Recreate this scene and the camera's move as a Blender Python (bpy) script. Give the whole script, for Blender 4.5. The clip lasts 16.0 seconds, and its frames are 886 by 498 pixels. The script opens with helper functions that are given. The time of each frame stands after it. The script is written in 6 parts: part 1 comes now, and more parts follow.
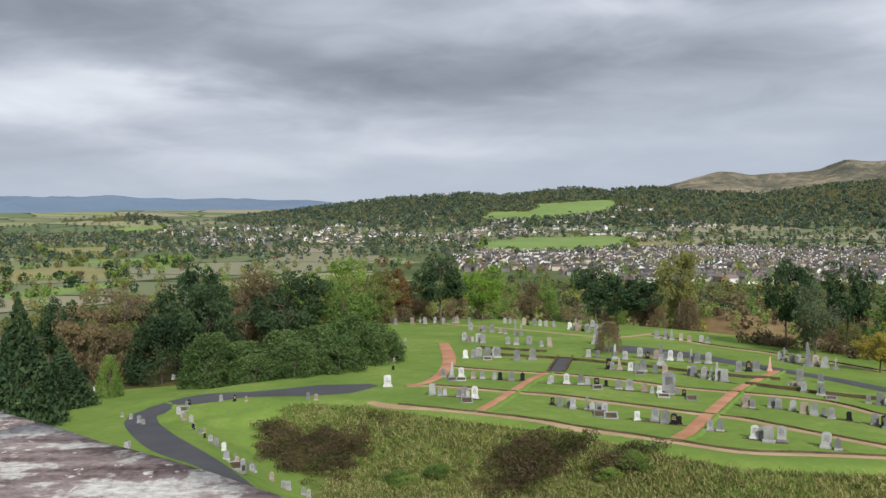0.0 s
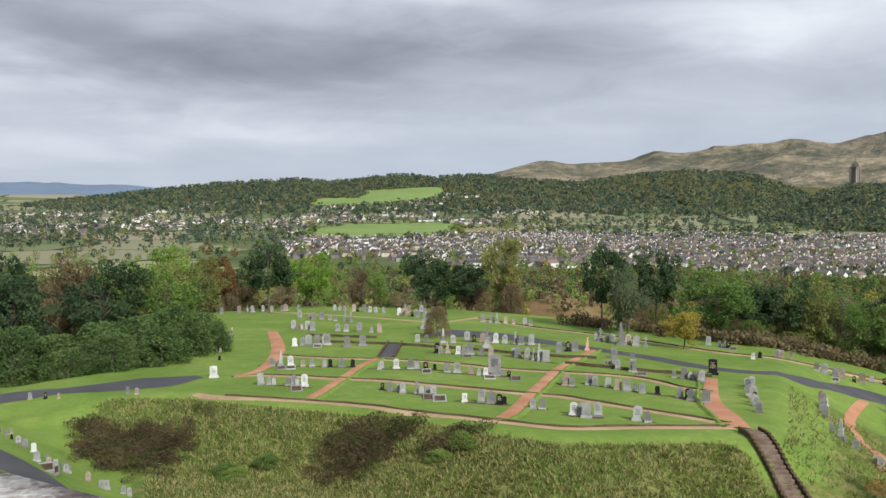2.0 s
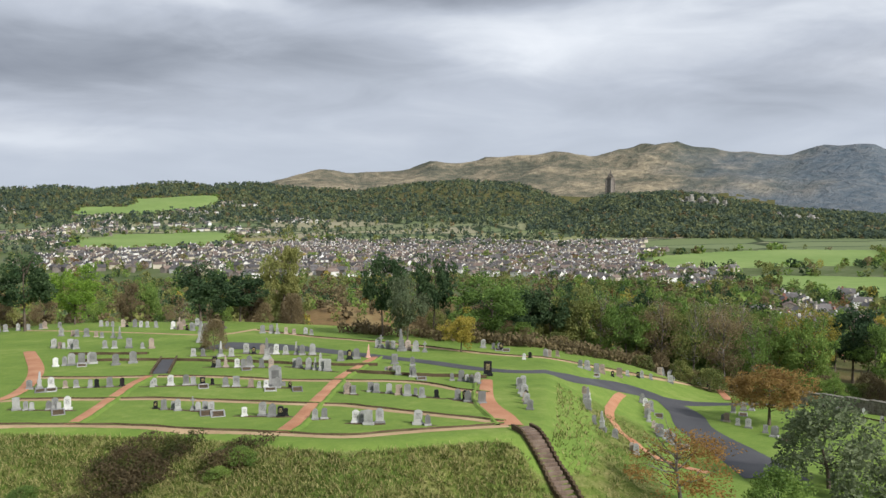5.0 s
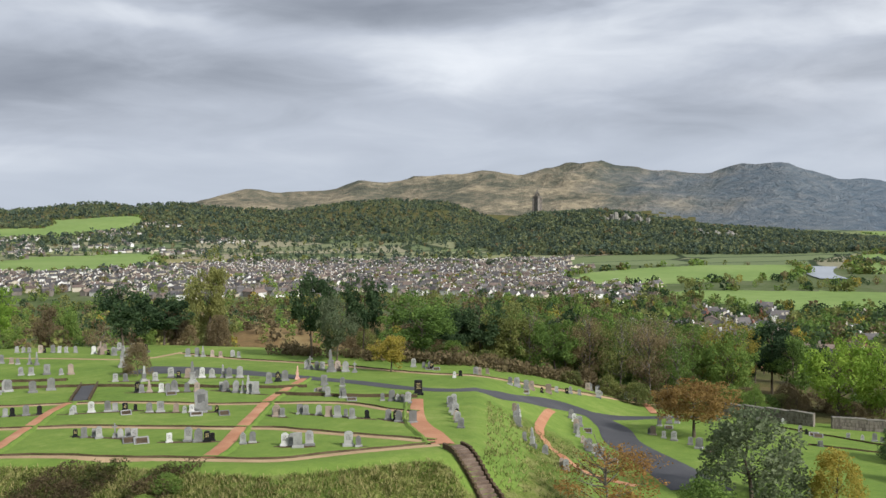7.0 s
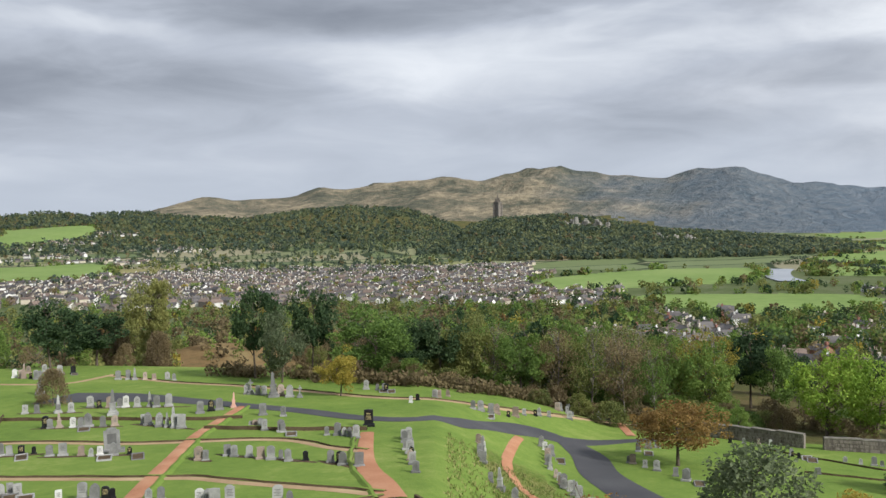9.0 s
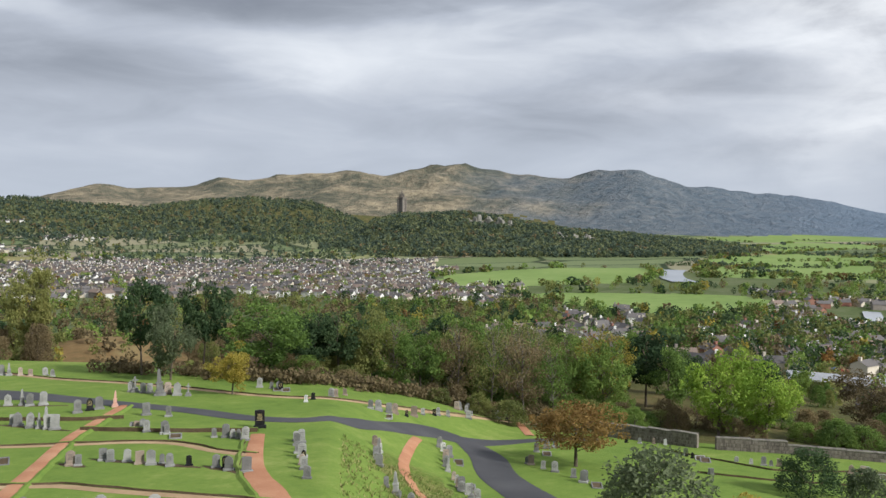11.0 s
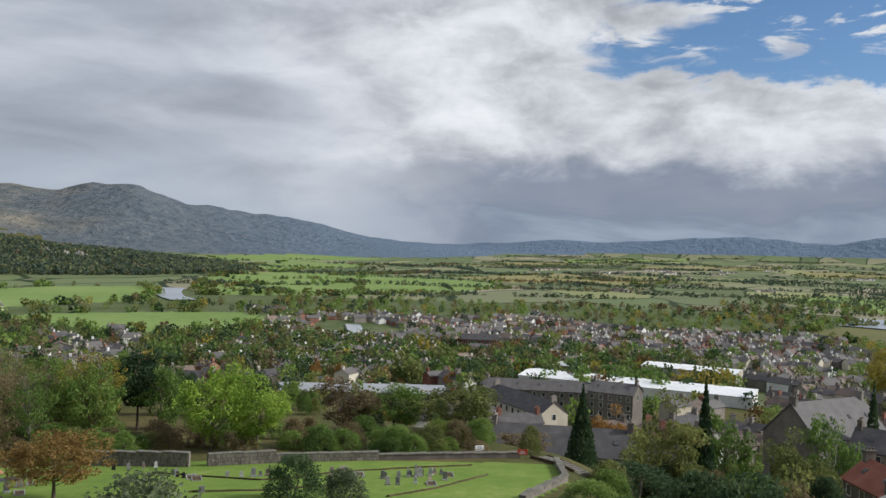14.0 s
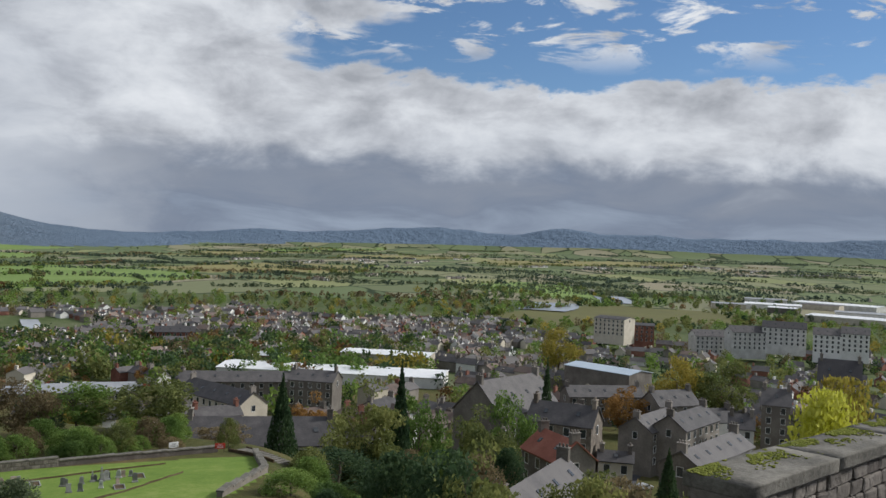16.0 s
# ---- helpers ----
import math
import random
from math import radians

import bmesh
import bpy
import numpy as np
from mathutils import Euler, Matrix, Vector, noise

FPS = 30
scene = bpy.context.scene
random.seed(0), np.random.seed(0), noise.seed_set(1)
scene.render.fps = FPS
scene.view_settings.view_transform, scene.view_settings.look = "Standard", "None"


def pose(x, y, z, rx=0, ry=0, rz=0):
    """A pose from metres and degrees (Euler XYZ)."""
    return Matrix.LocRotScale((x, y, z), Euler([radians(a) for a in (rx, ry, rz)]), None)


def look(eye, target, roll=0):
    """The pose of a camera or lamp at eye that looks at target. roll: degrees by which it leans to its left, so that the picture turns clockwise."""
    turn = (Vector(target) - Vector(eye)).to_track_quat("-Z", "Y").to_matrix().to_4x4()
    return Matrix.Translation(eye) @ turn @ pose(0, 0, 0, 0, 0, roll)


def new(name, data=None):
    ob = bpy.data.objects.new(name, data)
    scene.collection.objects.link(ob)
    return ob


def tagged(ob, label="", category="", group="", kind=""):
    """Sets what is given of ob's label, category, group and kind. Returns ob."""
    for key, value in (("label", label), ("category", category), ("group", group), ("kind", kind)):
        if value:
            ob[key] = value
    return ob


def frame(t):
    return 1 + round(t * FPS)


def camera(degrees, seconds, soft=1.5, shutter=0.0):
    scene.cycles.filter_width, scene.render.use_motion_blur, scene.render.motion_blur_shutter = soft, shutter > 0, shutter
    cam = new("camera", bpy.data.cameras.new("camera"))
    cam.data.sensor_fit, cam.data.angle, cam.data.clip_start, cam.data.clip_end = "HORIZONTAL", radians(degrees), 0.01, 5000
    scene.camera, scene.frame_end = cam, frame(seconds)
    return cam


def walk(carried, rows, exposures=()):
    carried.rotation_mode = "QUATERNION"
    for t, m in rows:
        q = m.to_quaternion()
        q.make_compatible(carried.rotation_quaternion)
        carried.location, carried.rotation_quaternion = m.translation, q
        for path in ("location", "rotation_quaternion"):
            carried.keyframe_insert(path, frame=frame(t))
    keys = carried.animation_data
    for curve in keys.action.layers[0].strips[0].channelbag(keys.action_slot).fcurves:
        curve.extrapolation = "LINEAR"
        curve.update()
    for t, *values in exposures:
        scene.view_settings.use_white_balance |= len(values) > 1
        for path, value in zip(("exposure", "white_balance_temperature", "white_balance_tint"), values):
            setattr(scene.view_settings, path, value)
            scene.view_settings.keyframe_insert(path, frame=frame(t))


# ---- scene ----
cam = camera(53.66, 16.0)
EYE = 72.0
ROWS = [
    (0.0, 0.00, 0.00, 0.00, -0.00, -3.16, -0.48),
    (0.5, 0.00, 0.00, 0.00, -2.56, -3.35, -0.30),
    (1.0, 0.00, 0.00, 0.00, -5.36, -3.56, -0.22),
    (1.5, 0.00, 0.00, 0.00, -8.23, -3.79, -0.13),
    (2.0, 0.00, 0.00, 0.00, -11.13, -4.09, -0.04),
    (2.5, 0.00, 0.00, 0.00, -13.96, -4.42, 0.20),
    (3.0, 0.00, 0.00, 0.00, -16.69, -4.65, 0.39),
    (3.5, 0.00, 0.00, 0.00, -19.20, -4.66, 0.49),
    (4.0, 0.00, 0.00, 0.00, -21.55, -4.39, 0.54),
    (4.5, 0.00, 0.00, 0.00, -23.68, -3.94, 0.36),
    (7.0, 0.00, 0.00, 0.00, -30.11, -2.27, -0.21),
    (7.5, 0.00, 0.00, 0.00, -30.91, -2.06, -0.21),
    (8.0, 2.77, 4.02, -0.04, -31.66, -1.86, -0.49),
    (8.2, 3.57, 5.17, -0.06, -31.98, -1.81, -0.63),
    (10.5, 6.67, 9.66, -0.10, -35.68, -2.30, 0.48),
    (11.0, 6.88, 9.69, -0.15, -38.98, -2.18, 0.78),
    (11.5, 7.08, 9.73, -0.19, -43.50, -1.92, 1.14),
    (12.0, 7.29, 9.76, -0.24, -48.85, -1.49, 1.40),
    (12.5, 7.50, 9.80, -0.28, -54.35, -1.02, 1.70),
    (13.0, 7.71, 9.84, -0.32, -59.73, -0.66, 1.93),
    (13.5, 7.92, 9.87, -0.37, -65.11, -0.38, 2.05),
    (14.0, 8.13, 9.91, -0.41, -70.83, -0.19, 2.12),
    (14.5, 8.33, 9.94, -0.46, -76.64, -0.16, 2.21),
    (15.0, 8.54, 9.98, -0.50, -82.20, -0.17, 2.29),
    (15.5, 8.75, 10.01, -0.55, -86.85, -0.19, 2.38),
    (16.0, 8.96, 10.05, -0.59, -90.26, -0.16, 2.29),
]
walk(cam, [(t, pose(x, y, EYE + z, 0, 0, yaw) @ pose(0, 0, 0, 90 + pitch, 0, 0) @ pose(0, 0, 0, 0, 0, roll)) for t, x, y, z, yaw, pitch, roll in ROWS],
     [(0.0, 0.12, 6200, 10), (3.0, 0.28, 6250, 10), (8.0, 0.22, 6250, 10), (12.5, 0.10, 6200, 10), (14.0, -0.08, 6150, 10), (16.0, -0.24, 6100, 10)])
# ---- light ----
SUN_TURN, SUN_HEIGHT = 165.0, 34.0
world = bpy.data.worlds.new("sky")
scene.world = world
world.use_nodes = True


class Graph:
    """A short hand for node trees."""

    def __init__(self, tree):
        self.tree = tree
        tree.nodes.clear()

    def put(self, kind, sets=None, **ins):
        node = self.tree.nodes.new(kind)
        for key, value in (sets or {}).items():
            if key == "operation":
                node.operation = value
            elif key == "use_clamp":
                node.use_clamp = value
            elif key == "data_type":
                node.data_type = value
            elif key == "blend_type":
                node.blend_type = value
            elif key == "interpolation_type":
                node.interpolation_type = value
            elif key == "feature":
                node.feature = value
            elif key == "attribute_name":
                node.attribute_name = value
            elif key == "sky_type":
                node.sky_type = value
            elif key == "sun_disc":
                node.sun_disc = value
            elif key == "sun_elevation":
                node.sun_elevation = value
            elif key == "sun_rotation":
                node.sun_rotation = value
            elif key == "altitude":
                node.altitude = value
            elif key == "dust_density":
                node.dust_density = value
            elif key == "ozone_density":
                node.ozone_density = value
        for key, value in ins.items():
            slot = node.inputs[int(key[1:])] if key[0] == "i" and key[1:].isdigit() else node.inputs[key.replace("_", " ")]
            if isinstance(value, bpy.types.NodeSocket):
                self.tree.links.new(value, slot)
            else:
                slot.default_value = value
        return node

    def math(self, op, a, b=0.0, c=0.0, clamp=False):
        return self.put("ShaderNodeMath", {"operation": op, "use_clamp": clamp}, i0=a, i1=b, i2=c).outputs[0]

    def mix(self, fac, a, b, blend="MIX"):
        node = self.put("ShaderNodeMix", {"data_type": "RGBA", "blend_type": blend})
        for slot, value in ((0, fac), (6, a), (7, b)):
            if isinstance(value, bpy.types.NodeSocket):
                self.tree.links.new(value, node.inputs[slot])
            else:
                node.inputs[slot].default_value = value if slot == 0 else (*value[:3], 1)
        return node.outputs[2]

    def ramp(self, fac, stops):
        node = self.put("ShaderNodeValToRGB", Fac=fac)
        while len(node.color_ramp.elements) < len(stops):
            node.color_ramp.elements.new(0.5)
        for el, (pos, col) in zip(node.color_ramp.elements, stops):
            el.position, el.color = pos, (*((col,) * 3 if isinstance(col, (int, float)) else col), 1)
        return node.outputs[0]

    def span(self, x, a, b):
        return self.put("ShaderNodeMapRange", {"interpolation_type": "SMOOTHSTEP"}, Value=x, From_Min=a, From_Max=b).outputs[0]

    def noise(self, vec, scale, detail=5.0, rough=0.55, twist=0.0):
        return self.put("ShaderNodeTexNoise", Vector=vec, Scale=scale, Detail=detail, Roughness=rough, Distortion=twist).outputs[0]


def build_sky():
    g = Graph(world.node_tree)
    way = g.put("ShaderNodeTexCoord").outputs["Generated"]
    x, y, z = g.put("ShaderNodeSeparateXYZ", Vector=way).outputs
    bearing = g.math("MULTIPLY", g.math("ARCTAN2", x, y), 57.2958)
    lift = g.math("MULTIPLY", g.math("ARCSINE", z), 57.2958)
    # cloud sheet seen in perspective, and one that lies along the horizon
    over = g.math("ADD", g.math("MAXIMUM", z, 0.0), 0.13)
    sheet = g.put("ShaderNodeCombineXYZ", X=g.math("DIVIDE", x, over), Y=g.math("DIVIDE", y, over), Z=0.0).outputs[0]
    along = g.put("ShaderNodeCombineXYZ", X=g.math("MULTIPLY", bearing, 0.055), Y=g.math("MULTIPLY", lift, 0.20), Z=0.0).outputs[0]
    broad = g.noise(along, 0.9, 5.0, 0.5, 0.4)
    streak = g.noise(along, 2.1, 7.0, 0.55, 0.6)
    puffs = g.noise(g.put("ShaderNodeCombineXYZ", X=g.math("MULTIPLY", bearing, 0.13), Y=g.math("MULTIPLY", lift, 0.24), Z=2.0).outputs[0], 1.3, 9.0, 0.58, 0.25)
    wisps = g.noise(sheet, 0.7, 6.0, 0.5, 0.5)
    b2 = g.math("ADD", bearing, g.math("MULTIPLY", g.math("SUBTRACT", broad, 0.5), 26.0))
    e2 = g.math("ADD", lift, g.math("MULTIPLY", g.math("SUBTRACT", broad, 0.5), 7.0))

    def mass(b0, e0, wide, tall):
        u = g.math("DIVIDE", g.math("SUBTRACT", b2, b0), wide)
        v = g.math("DIVIDE", g.math("SUBTRACT", e2, e0), tall)
        return g.math("POWER", 2.718, g.math("MULTIPLY", g.math("ADD", g.math("MULTIPLY", u, u), g.math("MULTIPLY", v, v)), -1.0))

    tone = g.math("ADD", 0.46, g.math("MULTIPLY", g.math("SUBTRACT", wisps, 0.5), 0.34))
    tone = g.math("ADD", tone, g.math("MULTIPLY", g.math("SUBTRACT", streak, 0.5), 0.42))
    for b0, e0, wide, tall, much in ((-25, 11.5, 13, 2.6, -0.30), (-1, 8.0, 15, 1.9, -0.34), (-28, 3.6, 9, 1.0, -0.16), (9, 11.6, 6, 1.2, 0.24), (-22, 6.4, 10, 1.1, 0.34), (-2, 3.2, 16, 1.3, 0.22),
                                     (17, 5.0, 9, 4.0, -0.02), (31, 9.3, 9, 1.8, 0.26), (25, 13.6, 16, 1.5, -0.26), (47, 6.0, 7, 1.4, -0.16), (40, 11.2, 12, 1.4, 0.22), (61, 10.5, 9, 1.6, 0.26), (54, 8.4, 5, 1.2, -0.10), (68, 3.4, 8, 1.7, 0.20)):
        tone = g.math("ADD", tone, g.math("MULTIPLY", mass(b0, e0, wide, tall), much))
    grey = g.ramp(tone, [(0.0, (0.19, 0.21, 0.25)), (0.25, (0.30, 0.325, 0.37)), (0.48, (0.45, 0.48, 0.535)), (0.72, (0.66, 0.685, 0.72)), (1.0, (0.86, 0.87, 0.88))])
    # cumulus deck towards the sunny side
    side = g.span(b2, 46.0, 78.0)
    heap = g.math("ADD", g.math("MULTIPLY", puffs, 0.75), g.math("MULTIPLY", streak, 0.25))
    deck = g.ramp(heap, [(0.34, (0.43, 0.44, 0.46)), (0.45, (0.62, 0.625, 0.64)), (0.54, (0.80, 0.805, 0.81)), (0.66, (0.97, 0.965, 0.95))])
    cloud = g.mix(side, grey, deck)
    # pale rain haze low down, and the rain-dark base of the far cloud bank
    low = g.math("SUBTRACT", 1.0, g.span(e2, 0.0, g.math("ADD", 5.0, g.math("MULTIPLY", g.span(bearing, -4.0, 16.0), 4.0))))
    cloud = g.mix(g.math("MULTIPLY", low, 0.72), cloud, (0.475, 0.515, 0.575))
    rag = g.math("ADD", lift, g.math("MULTIPLY", g.math("SUBTRACT", puffs, 0.5), 5.0))
    base_of = g.math("MULTIPLY", g.math("SUBTRACT", 1.0, g.span(rag, 4.2, 6.4)), g.span(g.math("ADD", bearing, g.math("MULTIPLY", g.math("SUBTRACT", puffs, 0.5), 16.0)), 62.0, 74.0))
    rain = g.ramp(g.math("ADD", g.math("MULTIPLY", streak, 0.7), g.math("MULTIPLY", lift, 0.035)), [(0.28, (0.35, 0.405, 0.49)), (0.45, (0.225, 0.265, 0.34)), (0.60, (0.27, 0.30, 0.36)), (0.75, (0.40, 0.43, 0.48))])
    cloud = g.mix(g.math("MULTIPLY", base_of, 0.92), cloud, rain)
    # gaps of blue above the heaps
    rim = g.math("ADD", lift, g.math("MULTIPLY", g.math("SUBTRACT", puffs, 0.5), 9.0))
    gap = g.math("MULTIPLY", g.span(rim, 10.0, 10.9), g.span(g.math("ADD", bearing, g.math("MULTIPLY", g.math("SUBTRACT", streak, 0.5), 30.0)), 80.0, 86.0))
    veil = g.noise(along, 3.2, 8.0, 0.6, 0.5)
    gap = g.math("MULTIPLY", gap, g.math("SUBTRACT", 1.0, g.math("MULTIPLY", g.span(veil, 0.50, 0.60), g.span(lift, 11.0, 13.5))))
    gap = g.math("MULTIPLY", gap, g.math("SUBTRACT", 1.0, g.span(lift, 17.0, 24.0)))
    sky = g.put("ShaderNodeTexSky", {"sky_type": "NISHITA", "sun_disc": False, "sun_elevation": radians(SUN_HEIGHT), "sun_rotation": radians(SUN_TURN), "altitude": 80.0, "dust_density": 0.1, "ozone_density": 5.0}).outputs[0]
    clear = g.put("ShaderNodeBackground", Color=sky, Strength=0.10).outputs[0]
    dull = g.put("ShaderNodeBackground", Color=cloud, Strength=1.0).outputs[0]
    both = g.put("ShaderNodeMixShader", Fac=gap, i1=dull, i2=clear).outputs[0]
    g.put("ShaderNodeOutputWorld", Surface=both)


build_sky()
sun = new("sun", bpy.data.lights.new("sun", "SUN"))
sun.data.energy, sun.data.angle, sun.data.color = 4.3, radians(9), (1.0, 0.95, 0.86)
turn = radians(SUN_TURN)
sun.matrix_world = look((0, 0, 300), Vector((0, 0, 300)) - Vector((math.sin(turn) * math.cos(radians(SUN_HEIGHT)), math.cos(turn) * math.cos(radians(SUN_HEIGHT)), math.sin(radians(SUN_HEIGHT)))) * 100)


# ---- materials ----
def material(name, colours, scale, rough=0.85, bump=0.3, fine=None, depth=0.05, metal=0.0, vary=0.0, island=0.0, spec=0.3):
    """Two scales of noise through a ramp of base colours, with relief."""
    m = bpy.data.materials.new(name)
    m.use_nodes = True
    g = Graph(m.node_tree)
    spot = g.put("ShaderNodeNewGeometry")
    place = spot.outputs["Position"]
    big = g.noise(place, scale, 4.0, 0.55)
    small = g.noise(place, fine or scale * 9, 5.0, 0.6)
    mixed = g.math("ADD", g.math("MULTIPLY", big, 0.6), g.math("MULTIPLY", small, 0.4))
    if vary:
        mixed = g.math("ADD", mixed, g.math("MULTIPLY", g.math("SUBTRACT", g.put("ShaderNodeObjectInfo").outputs["Random"], 0.5), vary))
    if island:
        mixed = g.math("ADD", mixed, g.math("MULTIPLY", g.math("SUBTRACT", spot.outputs["Random Per Island"], 0.5), island))
    n = len(colours)
    col = g.ramp(mixed, [(0.33 + 0.34 * i / max(1, n - 1), c) for i, c in enumerate(colours)])
    relief = g.put("ShaderNodeBump", Strength=bump, Distance=depth, Height=small).outputs[0]
    bsdf = g.put("ShaderNodeBsdfPrincipled", Base_Color=col, Roughness=rough, Metallic=metal, Specular_IOR_Level=spec, Normal=relief)
    g.put("ShaderNodeOutputMaterial", Surface=bsdf.outputs[0])
    return m


def foliage(name, colours, island=0.15, vary=0.2):
    m = material(name, colours, 0.35, 0.75, 0.0, 2.0, vary=vary, island=island, spec=0.2)
    g = m.node_tree
    bsdf = next(n for n in g.nodes if n.type == "BSDF_PRINCIPLED")
    out = next(n for n in g.nodes if n.type == "OUTPUT_MATERIAL")
    thin = g.nodes.new("ShaderNodeBsdfTranslucent")
    both = g.nodes.new("ShaderNodeMixShader")
    both.inputs[0].default_value = 0.42
    g.links.new(bsdf.inputs["Base Color"].links[0].from_socket, thin.inputs[0])
    g.links.new(bsdf.outputs[0], both.inputs[1])
    g.links.new(thin.outputs[0], both.inputs[2])
    g.links.new(both.outputs[0], out.inputs[0])
    return m


def field_material():
    """Farmland of the plain: a patchwork of pasture, stubble and plough with darker hedges between."""
    m = bpy.data.materials.new("farmland")
    m.use_nodes = True
    g = Graph(m.node_tree)
    place = g.put("ShaderNodeNewGeometry").outputs["Position"]
    bent = g.put("ShaderNodeVectorMath", {"operation": "ADD"}, i0=place, i1=g.put("ShaderNodeVectorMath", {"operation": "SCALE"}, i0=g.put("ShaderNodeTexNoise", Vector=place, Scale=0.004).outputs[1], Scale=90.0).outputs[0]).outputs[0]
    long_ = g.put("ShaderNodeMapping", Vector=bent, Rotation=(0, 0, 0.5), Scale=(0.0035, 0.0075, 0.0)).outputs[0]
    cell = g.put("ShaderNodeTexVoronoi", Vector=long_, Scale=1.0)
    rim = g.put("ShaderNodeTexVoronoi", {"feature": "DISTANCE_TO_EDGE"}, Vector=long_, Scale=1.0).outputs[0]
    pick = g.put("ShaderNodeSeparateColor", Color=cell.outputs["Color"]).outputs[0]
    col = g.ramp(pick, [(0.0, (0.169, 0.206, 0.105)), (0.3, (0.111, 0.144, 0.077)), (0.5, (0.260, 0.256, 0.154)), (0.68, (0.325, 0.275, 0.210)), (0.8, (0.143, 0.181, 0.084)), (1.0, (0.312, 0.312, 0.154))])
    grain = g.noise(place, 0.05, 6.0, 0.65)
    col = g.mix(g.math("MULTIPLY", grain, 0.5), col, (0.09, 0.12, 0.035))
    hedge = g.math("SUBTRACT", 1.0, g.span(rim, 0.012, 0.03))
    col = g.mix(hedge, col, (0.03, 0.045, 0.02))
    bsdf = g.put("ShaderNodeBsdfPrincipled", Base_Color=col, Roughness=0.95, Specular_IOR_Level=0.1)
    g.put("ShaderNodeOutputMaterial", Surface=bsdf.outputs[0])
    return m


ROUGH = material("rough_grass", [(0.075, 0.10, 0.022), (0.13, 0.17, 0.035), (0.23, 0.225, 0.085), (0.12, 0.19, 0.03)], 0.16, 0.95, 0.9, 1.3, 0.35, spec=0.1)
SCRUB = material("woodland_floor", [(0.045, 0.055, 0.018), (0.085, 0.085, 0.03), (0.14, 0.105, 0.05)], 0.06, 0.95, 0.9, 0.8, 0.4, spec=0.1)
MEADOW = material("pasture", [(0.135, 0.20, 0.06), (0.175, 0.25, 0.075), (0.22, 0.28, 0.10)], 0.008, 0.95, 0.1, 0.09, spec=0.1)
STUBBLE = material("stubble_field", [(0.20, 0.19, 0.08), (0.27, 0.24, 0.11)], 0.01, 0.95, 0.1, 0.1, spec=0.1)
PLOUGH = material("brown_field", [(0.12, 0.115, 0.055), (0.15, 0.15, 0.06)], 0.012, 0.95, 0.1, 0.1, spec=0.1)
FARM = field_material()
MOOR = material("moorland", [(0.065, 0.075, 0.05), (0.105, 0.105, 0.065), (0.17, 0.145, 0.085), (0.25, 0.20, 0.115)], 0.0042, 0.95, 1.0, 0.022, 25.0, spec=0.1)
HEATH = material("brown_heath", [(0.085, 0.075, 0.032), (0.16, 0.105, 0.05), (0.20, 0.155, 0.075)], 0.07, 0.95, 0.6, 0.6, 0.3, spec=0.1)
# aerial haze put into the base colour as blue
BLUEHILL = material("hazed_distant_hill", [(0.125, 0.175, 0.245), (0.16, 0.21, 0.28)], 0.004, 0.95, 0.6, 0.03, 10.0, spec=0.05)
TOWNFLOOR = material("town_gardens", [(0.05, 0.075, 0.025), (0.09, 0.115, 0.045), (0.14, 0.145, 0.09)], 0.02, 0.95, 0.4, 0.15, 0.5, spec=0.1)
ASPHALT = material("asphalt", [(0.045, 0.046, 0.052), (0.06, 0.06, 0.066), (0.08, 0.08, 0.085)], 0.25, 0.8, 0.25, 14.0, 0.01)
REDPATH = material("red_gravel", [(0.30, 0.135, 0.075), (0.40, 0.20, 0.115), (0.48, 0.28, 0.17)], 0.35, 0.95, 0.4, 12.0, 0.02, spec=0.15)
SANDPATH = material("sandy_gravel", [(0.26, 0.18, 0.105), (0.36, 0.255, 0.15), (0.44, 0.33, 0.20)], 0.35, 0.95, 0.4, 10.0, 0.02, spec=0.15)
SOIL = material("soil", [(0.045, 0.035, 0.02), (0.09, 0.065, 0.04), (0.13, 0.10, 0.065)], 0.8, 0.95, 0.8, 7.0, 0.05, spec=0.1)
# pale base colour stands in for the sky's reflection on the river
WATER = material("sky_toned_water", [(0.28, 0.305, 0.335), (0.34, 0.365, 0.395)], 0.01, 0.25, 0.05, 0.3, 0.03, spec=0.5)
COPING = material("coping_stone", [(0.08, 0.062, 0.055), (0.22, 0.18, 0.165), (0.38, 0.33, 0.31), (0.62, 0.58, 0.55)], 2.6, 0.9, 0.7, 30.0, 0.015)
OLDCOPE = material("dark_coping_stone", [(0.07, 0.065, 0.055), (0.14, 0.13, 0.11), (0.23, 0.215, 0.185)], 1.6, 0.92, 0.8, 16.0, 0.02)
MASONRY = material("rubble_stone", [(0.10, 0.085, 0.075), (0.17, 0.15, 0.13), (0.25, 0.22, 0.19)], 0.7, 0.92, 0.9, 7.0, 0.05, vary=0.3)
MOSS = material("yellow_moss", [(0.10, 0.12, 0.02), (0.17, 0.19, 0.035), (0.25, 0.25, 0.06)], 5.0, 0.95, 0.9, 40.0, 0.02, spec=0.1)


